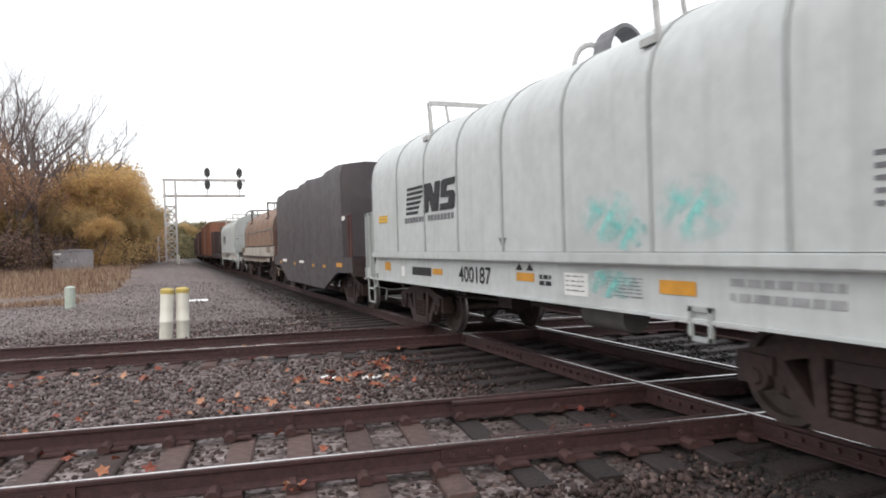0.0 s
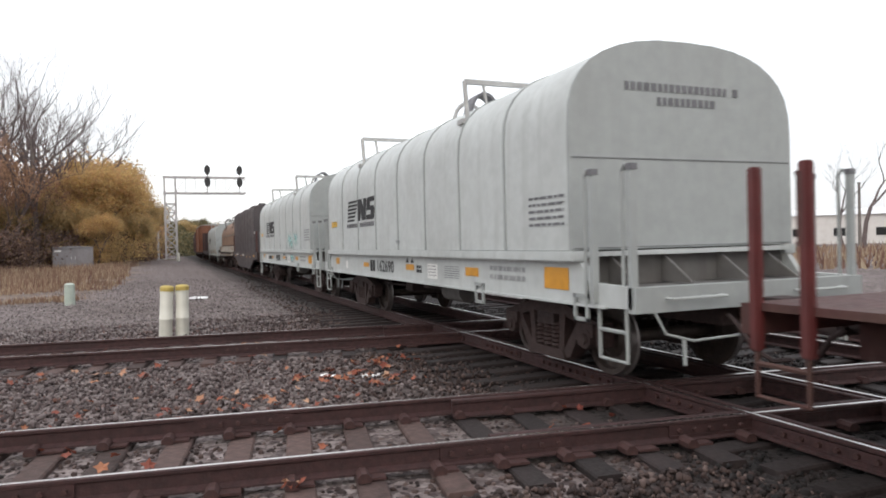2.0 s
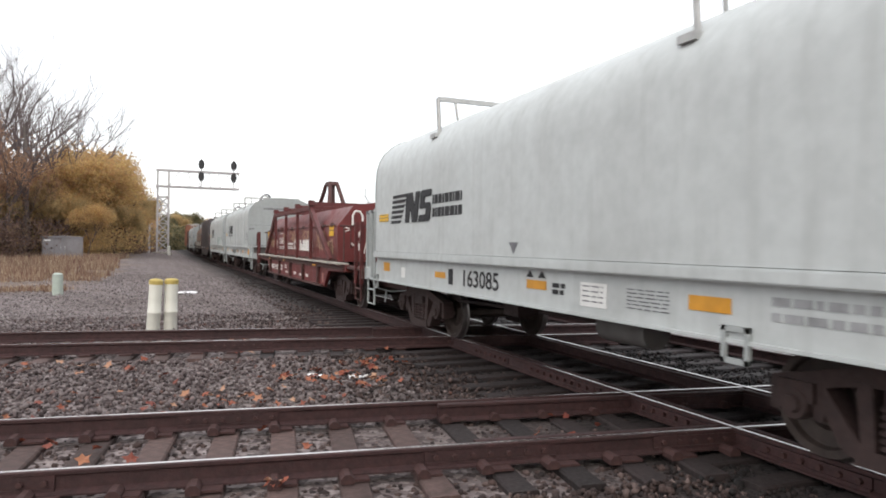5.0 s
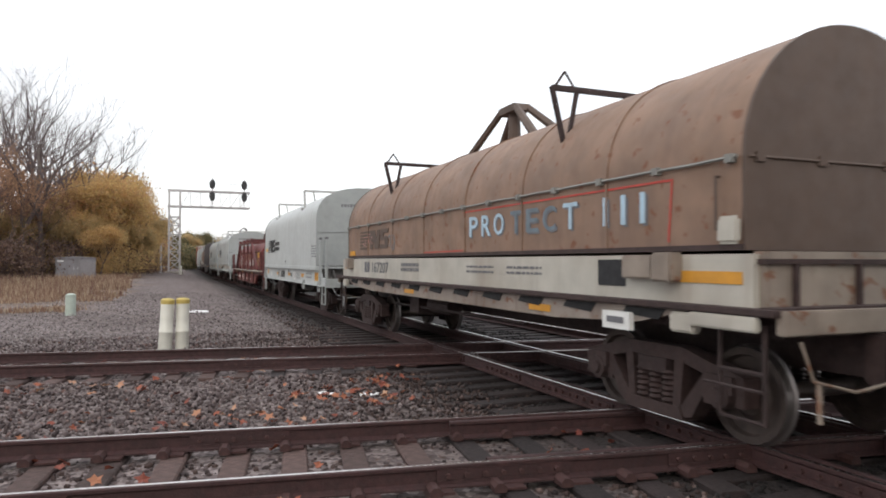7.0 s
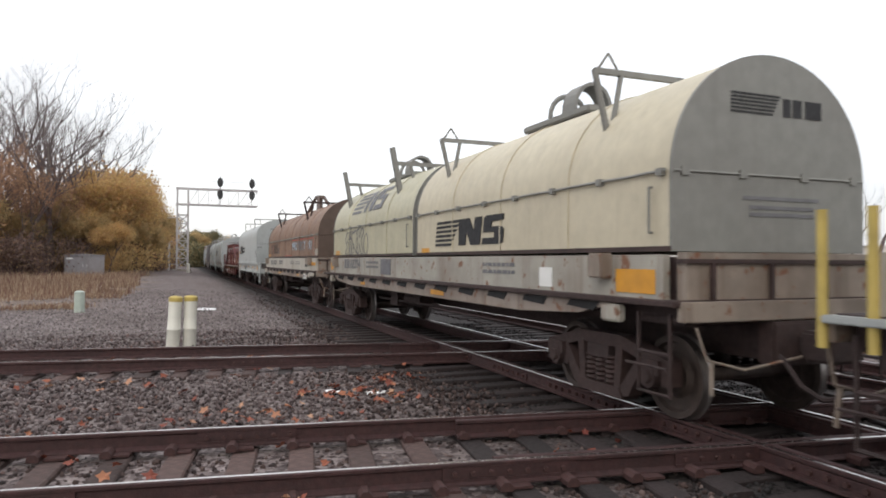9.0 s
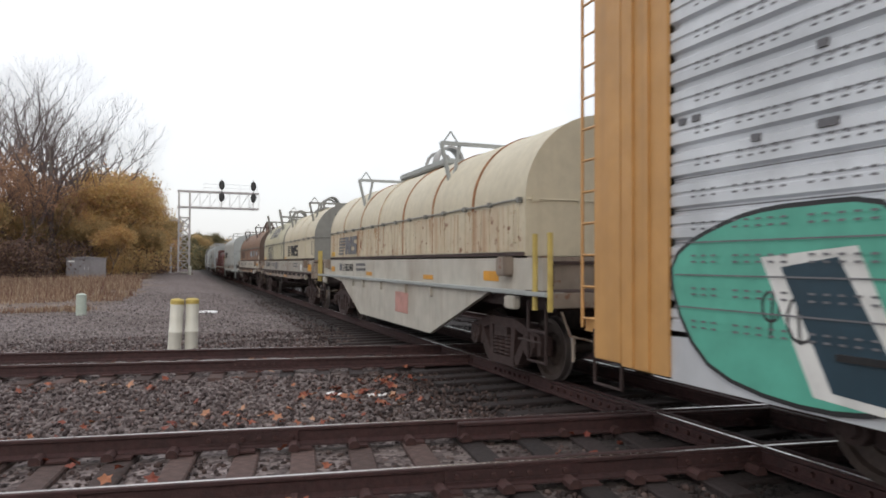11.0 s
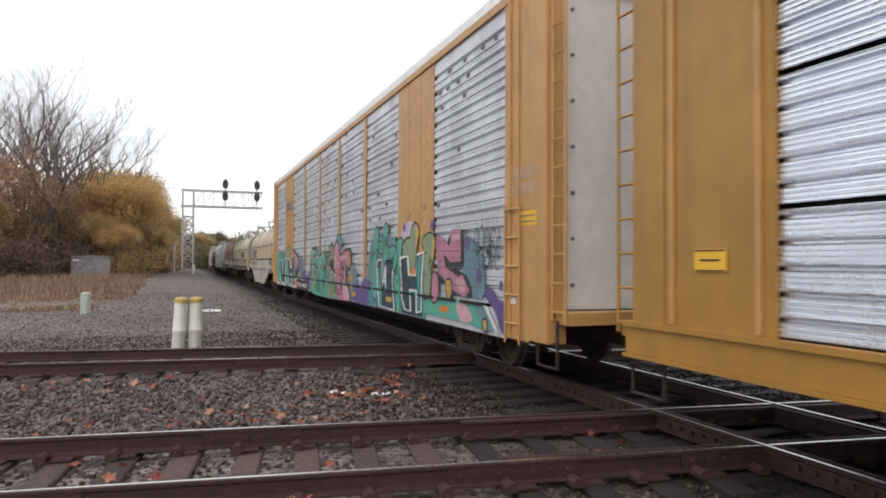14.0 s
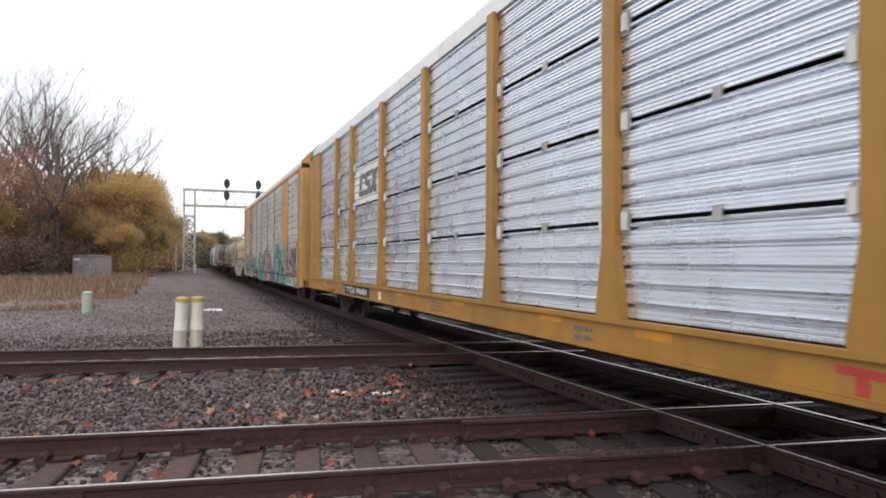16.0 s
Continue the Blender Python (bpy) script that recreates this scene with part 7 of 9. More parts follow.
for k in range(40):
    y = -5.9 + 0.3 * k
    bm = bmesh.new()
    box(bm, -1.262, -1.251, y - 0.012, y + 0.012, 1.735, 2.36)
    part("panel_rib", bm, M["rusty_white"], hd)
stripe_emblem(hd, 4.95, 1.79, 2.05, 0.47, -1.264, M["ink_grey"])
plates("caution_sticker", [(5.9, 5.45, 1.76, 1.87)], M["caution"], hd, -1.264, "yellow label with stripes")
plates("label_line", [(5.88, 5.47, 1.79, 1.80), (5.88, 5.47, 1.83, 1.84)], M["ink_grey"], hd, -1.269)
plates("reporting_mark", [(4.48, 4.34, 1.35, 1.55), (4.3, 4.15, 1.35, 1.55)], M["ink_grey"], car, -1.344)
lettering("car_number", "166240", 1.07, 0.2, M["ink"], car, on_side(3.98, 1.35, -1.347))
data_rows(car, 2.6, 1.56, 0.9, 2, -1.344, M["ink_grey"], rng, 0.12, 0.07)
plates("reflector", [(5.5, 5.1, 1.32, 1.46), (1.6, 1.1, 1.28, 1.36), (-2.4, -2.9, 1.28, 1.36), (-5.0, -5.5, 1.32, 1.46)], M["reflector"], car, -1.344)
plates("patch", [(-0.9, -1.7, 0.6, 1.0)], M["ink_pink"], car, -1.404)
for s in (-1, 1):
    for sx in (-1, 1):
        for yy in (7.02, 6.66):
            bm = bmesh.new()
            rod(bm, (sx * 1.42, s * yy, 1.0), (sx * 1.42, s * yy, 1.93), 0.035, n=8)
            part("yellow_post", bm, M["post_cap"], car, "yellow painted grab post")
finish(car, -84.1, "rust-streaked white coil car with deep fish-belly sides")


# ---- automobile carriers ----
def corrugation(z0, z1, period, depth, x, flat):
    """Outline of one corrugated flank, from foot to top: (x, z)."""
    pts, z = [], z0
    while z < z1 - period:
        pts += [(x, z), (x, z + period * 0.30), (x + depth * 0.35, z + period * 0.34), (x + depth * 0.35, z + period * 0.40), (x, z + period * 0.44),
                (x, z + period * flat), (x + depth, z + period * (flat + 0.08)), (x + depth, z + period * 0.92)]
        z += period
    return pts + [(x, z), (x, z1)]


def fluting(z0, z1, x=-1.50):
    """Rolled sheet: shallow flutes, and after every third a bold ridge over a deep groove."""
    n = round((z1 - z0) / 0.19)
    d = (z1 - z0) / n
    pts = []
    for i in range(n):
        z = z0 + d * i
        for k in range(3):
            a = z + d * 0.21 * k
            pts += [(x + 0.010, a), (x, a + 0.05 * d), (x, a + 0.14 * d), (x + 0.010, a + 0.19 * d)]
        pts += [(x + 0.042, z + 0.66 * d), (x + 0.042, z + 0.74 * d), (x - 0.010, z + 0.80 * d), (x - 0.012, z + 0.88 * d), (x + 0.008, z + 0.98 * d)]
    return pts + [(x + 0.010, z1)]


def flank_panel(bm, outline, y0, y1):
    a = [bm.verts.new((x, y0, z)) for x, z in outline]
    b = [bm.verts.new((x, y1, z)) for x, z in outline]
    for i in range(len(outline) - 1):
        bm.faces.new((a[i], a[i + 1], b[i + 1], b[i]))


def carrier_shell(car, half, z0, sill_mat, post_mat, sill_z):
    """What both carriers share: core, roof, end frames, doors, ladders, bogies, and an added box that shuts out light
    underneath.
    """
    bm = bmesh.new()
    box(bm, -1.40, 1.40, -half + 0.25, half - 0.25, sill_z, 5.0)
    part("inner_body", bm, M["dark_gap"], car)
    bm = bmesh.new()
    prism(bm, [(-1.53, 5.02), (-1.53, 5.2), (-1.27, 5.49), (-0.85, 5.66), (0, 5.74), (0.85, 5.66), (1.27, 5.49), (1.53, 5.2), (1.53, 5.02)], -half + 0.1, half - 0.1)
    roof = part("roof", bm, M["roof_grey"], car)
    k = -half + 0.6
    while k < half - 0.4:
        bm = bmesh.new()
        prism(bm, [(-1.54, 5.2), (-1.28, 5.505), (-0.855, 5.675), (0, 5.755), (0.855, 5.675), (1.28, 5.505), (1.54, 5.2), (1.2, 5.38), (0, 5.6), (-1.2, 5.38)], k - 0.03, k + 0.03)
        part("roof_seam", bm, M["roof_grey"], roof)
        k += 1.2
    for s in (-1, 1):
        bm = bmesh.new()
        for sx in (-1, 1):
            x0, x1 = (-1.56, -1.3) if sx < 0 else (1.3, 1.56)
            box(bm, x0, x1, min(s * (half - 0.45), s * half), max(s * (half - 0.45), s * half), z0, 5.08)
        prism(bm, [(-1.56, 4.9), (-1.56, 5.21), (-1.29, 5.51), (-0.86, 5.68), (0, 5.76), (0.86, 5.68), (1.29, 5.51), (1.56, 5.21), (1.56, 4.9)], min(s * (half - 0.35), s * half), max(s * (half - 0.35), s * half))
        part("end_frame", bm, post_mat, car, bevel=0.012)
        for sx in (-1, 1):
            bm = bmesh.new()
            box(bm, min(sx * 0.02, sx * 1.28), max(sx * 0.02, sx * 1.28), s * (half - 0.16) - 0.04, s * (half - 0.16) + 0.04, 1.0, 4.88)
            door = part("end_door", bm, M["building"], car, "pale grey end door", bevel=0.01)
            bm = bmesh.new()
            for i in range(7):
                for x in (0.15, 1.15):
                    y = s * (half - 0.12)
                    rod(bm, (sx * x, y, 1.3 + 0.55 * i), (sx * x, y + s * 0.025, 1.3 + 0.55 * i), 0.025, n=6)
            part("rivet", bm, M["ink_grey"], door)
            bm = bmesh.new()
            x = sx * 1.50
            for yy in (half + 0.02, half + 0.30):
                rod(bm, (x - sx * 0.0, s * yy, 0.9), (x, s * yy, 4.7 if sx < 0 else 2.4), 0.02, n=5)
            n = 12 if sx < 0 else 5
            for i in range(n):
                z = 1.0 + 0.33 * i
                rod(bm, (x, s * (half + 0.02), z), (x, s * (half + 0.30), z), 0.015, n=5)
            part("ladder", bm, post_mat, car)
            bm = bmesh.new()
            stirrup(bm, sx * 1.48, s * (half - 0.35), s * (half + 0.1), 0.35, 0.9, 0.022)
            part("step", bm, M["grime"], car)
        bm = bmesh.new()
        box(bm, -1.45, 1.45, min(s * half, s * (half + 0.32)), max(s * half, s * (half + 0.32)), 0.86, 1.0)
        part("end_platform", bm, post_mat, car)
        coupler(car, s * (half + 0.3), s)
    bm = bmesh.new()
    box(bm, -0.4, 0.4, -half + 0.2, half - 0.2, 0.55, 0.95)
    box(bm, -1.35, 1.35, -half + 0.2, half - 0.2, 0.82, 1.0)
    # extra box, added to block light from the far side under the car
    box(bm, -0.7, 0.9, -7.6, 7.6, 0.45, 0.815)
    part("centre_sill", bm, M["grime"], car)
    for y in (-9.3, 9.3):
        bogie(car, y)


def grey_carrier(place):
    """Weathered carrier: dull corrugated panels between ochre posts, large graffiti along the foot."""
    car = new("auto_carrier")
    half = 12.65
    carrier_shell(car, half, 0.62, M["grey_panel"], M["yellow"], 0.9)
    inner, outer, last = 6.8, 8.8, 11.55
    edges = [inner, 4.15, 1.38, -1.41, -4.2, -inner]
    bays = [(last, outer)] + list(zip(edges, edges[1:])) + [(-outer, -last)]
    for s in (-1, 1):
        x = s * 1.52
        for a, b in bays:
            bm = bmesh.new()
            flank_panel(bm, [(px if s < 0 else -px, z) for px, z in corrugation(1.0, 4.95, 0.265, 0.045, -1.52, 0.68)], a, b)
            part("side_panel", bm, M["grey_panel"], car)
        for y in edges[1:-1]:
            bm = bmesh.new()
            box(bm, min(x, x + s * 0.02), max(x, x + s * 0.02), y - 0.12, y + 0.12, 0.95, 5.0)
            part("post", bm, M["yellow"], car, bevel=0.01)
        for y0, y1 in ((outer, inner), (-inner, -outer)):
            bm = bmesh.new()
            box(bm, min(x, x + s * 0.015), max(x, x + s * 0.015), y1, y0, 0.95, 5.0)
            for k in (0.33, 0.66):
                yy = y0 + (y1 - y0) * k
                box(bm, min(x, x + s * 0.022), max(x, x + s * 0.022), yy - 0.02, yy + 0.02, 0.95, 5.0)
            part("logo_panel", bm, M["yellow"], car)
        for y0, y1 in ((half - 0.45, last), (-last, -(half - 0.45))):
            bm = bmesh.new()
            box(bm, min(x, x + s * 0.035), max(x, x + s * 0.035), y1, y0, 0.6, 5.0)
            part("end_panel", bm, M["yellow"], car)
            for k in (0.25, 0.6):
                yy = y0 + (y1 - y0) * k
                bm = bmesh.new()
                box(bm, min(x, x + s * 0.06), max(x, x + s * 0.06), yy - 0.03, yy + 0.03, 0.62, 5.0)
                part("panel_rib", bm, M["yellow"], car)
        bm = bmesh.new()
        box(bm, min(x - s * 0.06, x), max(x - s * 0.06, x), -last, last, 0.57, 0.95)
        part("side_sill", bm, M["grey_panel"], car)
        bm = bmesh.new()
        box(bm, min(x, x + s * 0.045), max(x, x + s * 0.045), -half + 0.3, half - 0.3, 4.93, 5.04)
        part("top_rail", bm, M["yellow"], car)
    # slots at the foot, rows of small perforations, and painted shade lines of the grooves
    bm = bmesh.new()
    box(bm, -1.572, -1.515, 0, 0.8, 0.955, 1.0)
    first = part("slot", bm, M["dark_gap"], car)
    first.matrix_basis = pose(0, -half + 1.8, 0)
    k = -half + 2.8
    while k < half - 2.6:
        shared("slot", first.data, car, pose(0, k, 0))
        k += 1.0
    bm = bmesh.new()
    for a, b in bays:
        z, row_x = 1.0, 0
        while z < 4.7:
            n = int((a - b - 0.4) / 0.11)
            px = -1.5665 if z < 2.1 else -1.5225
            for row in (0.05, 0.10):
                for i in range(n):
                    if i % 6 == 5:
                        continue
                    y = b + 0.2 + 0.11 * i
                    v = [bm.verts.new((px, yy, zz)) for yy, zz in ((y, z + row), (y + 0.05, z + row), (y + 0.05, z + row + 0.016), (y, z + row + 0.016))]
                    bm.faces.new(v)
            # thin dark lines across the graffiti stand for shade in the corrugations
            if z < 2.1:
                v = [bm.verts.new((-1.566, yy, zz)) for yy, zz in ((b + 0.1, z + 0.21), (a - 0.1, z + 0.21), (a - 0.1, z + 0.222), (b + 0.1, z + 0.222))]
                bm.faces.new(v)
            z += 0.265
    tagged(part("perforated_lining", bm, M["ink_grey"], car), kind="stuff")
    rng = random.Random(9)
    bolt = bmesh.new()
    box(bolt, -0.02, 0.012, 0, 0.075, 0, 0.055)
    first = part("panel_bolt", bolt, M["ink_grey"], car)
    first.matrix_basis = pose(-1.52, 5.0, 3.0)
    for _ in range(120):
        y = rng.uniform(-11.4, 11.4)
        if not inner - 0.1 < abs(y) < outer + 0.1:
            shared("panel_bolt", first.data, car, pose(-1.52, y, 1.0 + 0.265 * rng.randint(5, 14) + 0.15))
    # pale patches and rivets on the ochre panels
    for y0, z0 in ((-7.45, 2.42), (-8.25, 2.5), (7.6, 2.2), (8.2, 2.15)):
        plates("patch", [(y0, y0 - 0.16, z0, z0 + 0.09)], M["ink_tan"], car, -1.546)
    for y0 in (-7.15, -7.8, -8.5):
        plates("rivet", [(y0, y0 - 0.03, 3.0 + 0.3 * k, 3.03 + 0.3 * k) for k in range(6)], M["ink_grey"], car, -1.546)
    ladder = bmesh.new()
    for yy in (-half + 0.62, -half + 1.0):
        rod(ladder, (-1.6, yy, 0.55), (-1.6, yy, 2.3), 0.018, n=5)
    for i in range(5):
        rod(ladder, (-1.6, -half + 0.62, 0.8 + 0.36 * i), (-1.6, -half + 1.0, 0.8 + 0.36 * i), 0.015, n=5)
    part("side_ladder", ladder, M["yellow"], car)
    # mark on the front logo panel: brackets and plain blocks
    x = -1.545
    at = lambda pts: [(8.42 - 1.1 * u - 0.08 * v, 3.6 + 0.3 * v) for u, v in pts]
    painted("emblem", [at(o) for o in (
        [(-0.1, 1.5), (-0.22, 1.5), (-0.22, -0.4), (-0.1, -0.4), (-0.1, -0.3), (-0.16, -0.3), (-0.16, 1.4), (-0.1, 1.4)],
        [(1.05, 1.5), (1.17, 1.5), (1.17, -0.4), (1.05, -0.4), (1.05, -0.3), (1.11, -0.3), (1.11, 1.4), (1.05, 1.4)],
        [(0.0, 0.12), (0.05, 0.0), (0.28, 0.0), (0.28, 0.24), (0.12, 0.24), (0.12, 0.76), (0.28, 0.76), (0.28, 1.0), (0.05, 1.0), (0.0, 0.88)],
        [(0.32, 0.0), (0.58, 0.0), (0.62, 0.1), (0.62, 0.5), (0.57, 0.6), (0.44, 0.64), (0.44, 0.78), (0.62, 0.78), (0.62, 1.0), (0.36, 1.0), (0.32, 0.9), (0.32, 0.52), (0.37, 0.42), (0.5, 0.38), (0.5, 0.22), (0.32, 0.22)],
        [(0.63, 0.0), (0.76, 0.0), (1.0, 1.0), (0.87, 1.0)], [(0.87, 0.0), (1.0, 0.0), (0.79, 1.0), (0.66, 1.0)])], M["ink_grey"], car, x, smooth=False)
    plates("stencilled_data", [(8.58, 8.5, 3.34, 3.41), (8.3, 8.2, 3.34, 3.41), (7.5, 7.4, 3.3, 3.37), (7.25, 7.15, 3.3, 3.37)], M["ink_grey"], car, x)
    plates("number_panel", [(5.75, 3.35, 0.575, 0.90)], M["grime"], car, -1.553, "dark brown number panel")
    lettering("car_number", "CTTX 690057", 2.13, 0.15, M["ink_white"], car, on_side(5.60, 0.66, -1.561))
    plates("caution_sticker", [(-11.95, -12.4, 2.02, 2.2)], M["caution"], car, -1.56, "yellow caution label")
    plates("label_line", [(-11.98, -12.37, 2.06, 2.075), (-11.98, -12.37, 2.13, 2.145)], M["ink_grey"], car, -1.565)
    plates("notice", [(-11.7, -12.0, 1.04, 1.12)], M["sticker"], car, -1.56)
    data_rows(car, -11.75, 2.75, 0.6, 2, -1.56, M["ink_tan"], rng, 0.2, 0.14)
    graffiti(car, rng)
    finish(car, place, "weathered grey and ochre automobile carrier with large colourful graffiti")


SPRAY = {}
for key, rgb in (("mint", (0.09, 0.36, 0.27)), ("teal", (0.05, 0.30, 0.28)), ("navy", (0.016, 0.042, 0.062)), ("pink", (0.46, 0.19, 0.26)), ("rose", (0.56, 0.33, 0.38)), ("moss", (0.22, 0.28, 0.16)), ("sea", (0.13, 0.24, 0.28)),
                 ("violet", (0.11, 0.07, 0.22)), ("orange", (0.66, 0.22, 0.04)), ("black", (0.02, 0.02, 0.022)), ("pale", (0.62, 0.62, 0.60)), ("lilac", (0.45, 0.38, 0.50)), ("gold", (0.5, 0.32, 0.08))):
    SPRAY[key] = surface("spray_" + key, rgb, 0.5, grain=0.14, scale=4, dirt=0.25, dirt_colour=tuple(c * 0.6 for c in rgb), bump=0)


def graffiti(car, rng):
    """Sprayed pieces along the carrier's foot, as flat painted shapes."""
    x = -1.5455

    def layer(outlines, key, step, smooth=True):
        for o in outlines:
            o = [(y, max(z, 0.585)) for y, z in o]
            painted("graffiti", [o], SPRAY[key], car, x - 0.0018 * step, thick=0.0012, smooth=smooth)

    def letter(o, key, step, edge=0.05):
        cy, cz = sum(p[0] for p in o) / len(o), sum(p[1] for p in o) / len(o)
        curve = [Vector(q) for q in rounded(o)]
        turn = 1 if sum(a.x * b.y - b.x * a.y for a, b in zip(curve, curve[1:] + curve[:1])) > 0 else -1
        big = []
        for a, b, c in zip(curve[-1:] + curve, curve, curve[1:] + curve[:1]):
            d = (c - a).normalized() * edge * turn
            big.append((b.x + d.y, b.y - d.x))
        layer([big], "black", step, False)
        layer([o], key, step + 1)
        # a pale line of light along the upper edge, and a darker lower fill
        top = [p for p in rounded(o) if p[1] > cz + 0.25 * (max(q[1] for q in o) - cz)]
        line = [(cy + (y - cy) * 0.86, cz + (z - cz) * 0.88) for y, z in top[::2]]
        line.sort(key=lambda p: -p[0])
        if edge > 0.035 and len(line) > 3:
            strokes("graffiti", [line[:max(3, int(len(line) * 0.6))]], 0.03, SPRAY["pale"], car, x - 0.0018 * (step + 1.4))
        fill = [(cy + (y - cy) * 0.8, min(z, cz - 0.05) if z < cz else cz - 0.05 + 0.05 * (y - cy)) for y, z in o]
        if len(fill) > 6:
            strokes("graffiti", tag_scrawl(rng, cy + 0.25, cy - 0.25, cz - 0.32, cz + 0.1, 2), 0.022, SPRAY["black"], car, x - 0.0018 * (step + 1.6))

    # background clouds
    layer([[(3.0, 0.5), (2.7, 1.6), (2.4, 1.9), (-0.6, 1.5), (-2.9, 1.5), (-3.3, 1.4), (-3.5, 1.2), (-3.5, 0.9), (-3.4, 0.6)]], "sea", 0)
    layer([[(-3.2, 0.6), (-3.3, 0.92), (-3.5, 1.1), (-3.8, 1.0), (-4.3, 1.2), (-5.0, 1.0), (-5.1, 0.6)]], "violet", 1)
    layer([[(4.3, 0.9), (4.0, 1.12), (3.4, 1.05), (3.1, 0.75), (3.7, 0.55), (4.4, 0.6)]], "violet", 1)
    layer([[(2.3, 1.7), (1.8, 2.1), (1.4, 1.8)], [(-1.0, 1.9), (-1.3, 2.35), (-1.9, 2.0)]], "sea", 1)
    # front piece: green forms, dark block letters with pale edges, pink curl
    letter([(11.49, 1.53), (10.9, 1.87), (10.18, 1.96), (9.53, 1.84), (9.3, 0.94), (9.99, 0.63), (11.08, 0.79)], "mint", 1, 0.035)
    letter([(9.22, 1.73), (8.39, 2), (7.78, 2.13), (7.38, 2.09), (7.5, 1.8), (7.89, 1.37), (8.25, 0.72), (8.78, 0.73)], "moss", 1, 0.035)
    letter([(8.57, 1.45), (8.14, 1.63), (7.77, 1.11), (7.77, 0.65), (8.38, 0.69)], "mint", 2, 0.035)
    layer([[(10.56, 1.62), (9.81, 1.69), (9.55, 1.08), (9.25, 1.69), (8.52, 1.74), (8.67, 0.67), (9.12, 0.64), (9.67, 0.66), (10.13, 0.69)]], "pale", 3, False)
    layer([[(10.38, 1.55), (9.94, 1.62), (9.54, 0.88), (9.1, 1.63), (8.68, 1.68), (8.84, 0.7), (9.18, 0.69), (9.54, 0.71), (9.99, 0.74)]], "navy", 4, False)
    layer([[(8.11, 1.68), (7.53, 1.73), (7.37, 1.38), (6.96, 1.35), (7, 1.77), (6.36, 1.81), (6.21, 0.63), (6.72, 0.6), (6.87, 1.03), (7.28, 1.04), (7.03, 0.62), (7.63, 0.65)]], "pale", 3, False)
    layer([[(7.99, 1.62), (7.62, 1.67), (7.46, 1.31), (6.88, 1.29), (6.9, 1.71), (6.44, 1.76), (6.32, 0.68), (6.62, 0.67), (6.78, 1.1), (7.39, 1.11), (7.15, 0.67), (7.54, 0.69)]], "navy", 4, False)
    layer([[(6.8, 2.01), (6.11, 1.94), (5.51, 1.8), (5.2, 1.55), (5.25, 1.32), (5.66, 1.02), (6.11, 0.97), (6.28, 1.32)]], "black", 2)
    layer([[(6.76, 1.94), (6.18, 1.89), (5.62, 1.76), (5.34, 1.55), (5.45, 1.36), (5.85, 1.27), (6.15, 1.38), (6.39, 1.66)]], "pink", 4)
    layer([[(6.18, 1.81), (5.77, 1.73), (5.57, 1.55), (5.85, 1.48)]], "rose", 5)
    layer([[(6.25, 0.83), (5.77, 0.85), (5.85, 0.68), (6.21, 0.66)]], "orange", 3)
    letter([(5.66, 1), (5.28, 1.2), (5.01, 1.29), (4.71, 1.07), (4.98, 0.95), (5.39, 0.92)], "moss", 4, 0.035)
    layer([[(4.46, 1.09), (4.24, 1.23), (4, 1.21), (3.93, 1.03), (4.16, 0.95), (4.38, 0.96)]], "violet", 3)
    layer([[(3.53, 0.86), (3.39, 1.08), (3.19, 1.23), (2.99, 1.11), (3.07, 0.7), (3.35, 0.61)]], "violet", 1)
    layer([[(5.32, 1.48), (4.98, 1.75), (4.38, 1.68), (4.16, 1.26), (4.61, 0.99), (5.25, 1.08)]], "sea", 0)
    # middle piece: swelling letters from mint through moss to pink
    letter([(2.77, 0.62), (2.77, 1.25), (2.45, 1.5), (2.73, 1.6), (2.7, 1.85), (2.25, 2.0), (1.9, 1.88), (2.1, 1.68), (1.35, 1.72), (1.07, 1.7), (1.1, 1.3), (1.15, 0.6)], "mint", 2)
    letter([(1.07, 0.62), (1.07, 1.75), (0.87, 1.74), (0.6, 1.85), (0.35, 1.76), (0.33, 1.48), (0.65, 1.36), (0.33, 1.3), (0.25, 1.12), (-0.05, 1.02), (-0.23, 0.6)], "mint", 3, 0.04)
    letter([(0.31, 1.92), (0.15, 1.83), (-0.3, 1.83), (-0.3, 1.95), (-0.5, 2.03), (-0.75, 1.94), (-0.8, 1.72), (-0.63, 1.55), (-0.05, 1.52), (0.1, 1.7)], "moss", 2)
    layer([[(0.05, 1.92), (-0.4, 2.12), (-0.65, 2.11), (-0.85, 1.95), (-0.45, 2.0)], [(0.05, 1.5), (-0.65, 1.55), (-0.85, 1.45), (-0.75, 1.25), (-0.35, 1.4)]], "sea", 1)
    layer([[(-0.15, 1.46), (-0.7, 1.5), (-0.85, 1.3), (-0.6, 1.38)]], "black", 3)
    letter([(-0.05, 0.6), (-0.25, 1.08), (-0.52, 1.34), (-0.82, 1.22), (-1.07, 1.27), (-1.27, 1.1), (-1.35, 0.9), (-1.35, 0.6)], "moss", 4)
    layer([[(-2.3, 1.5), (-2.7, 1.32), (-2.95, 1.48), (-2.97, 1.8), (-2.8, 1.93), (-2.25, 1.88)], [(-2.3, 1.45), (-2.55, 1.3), (-2.57, 1.0), (-2.7, 0.95), (-2.83, 0.76), (-2.93, 0.68), (-2.91, 0.59), (-2.3, 0.59)]], "black", 4, False)
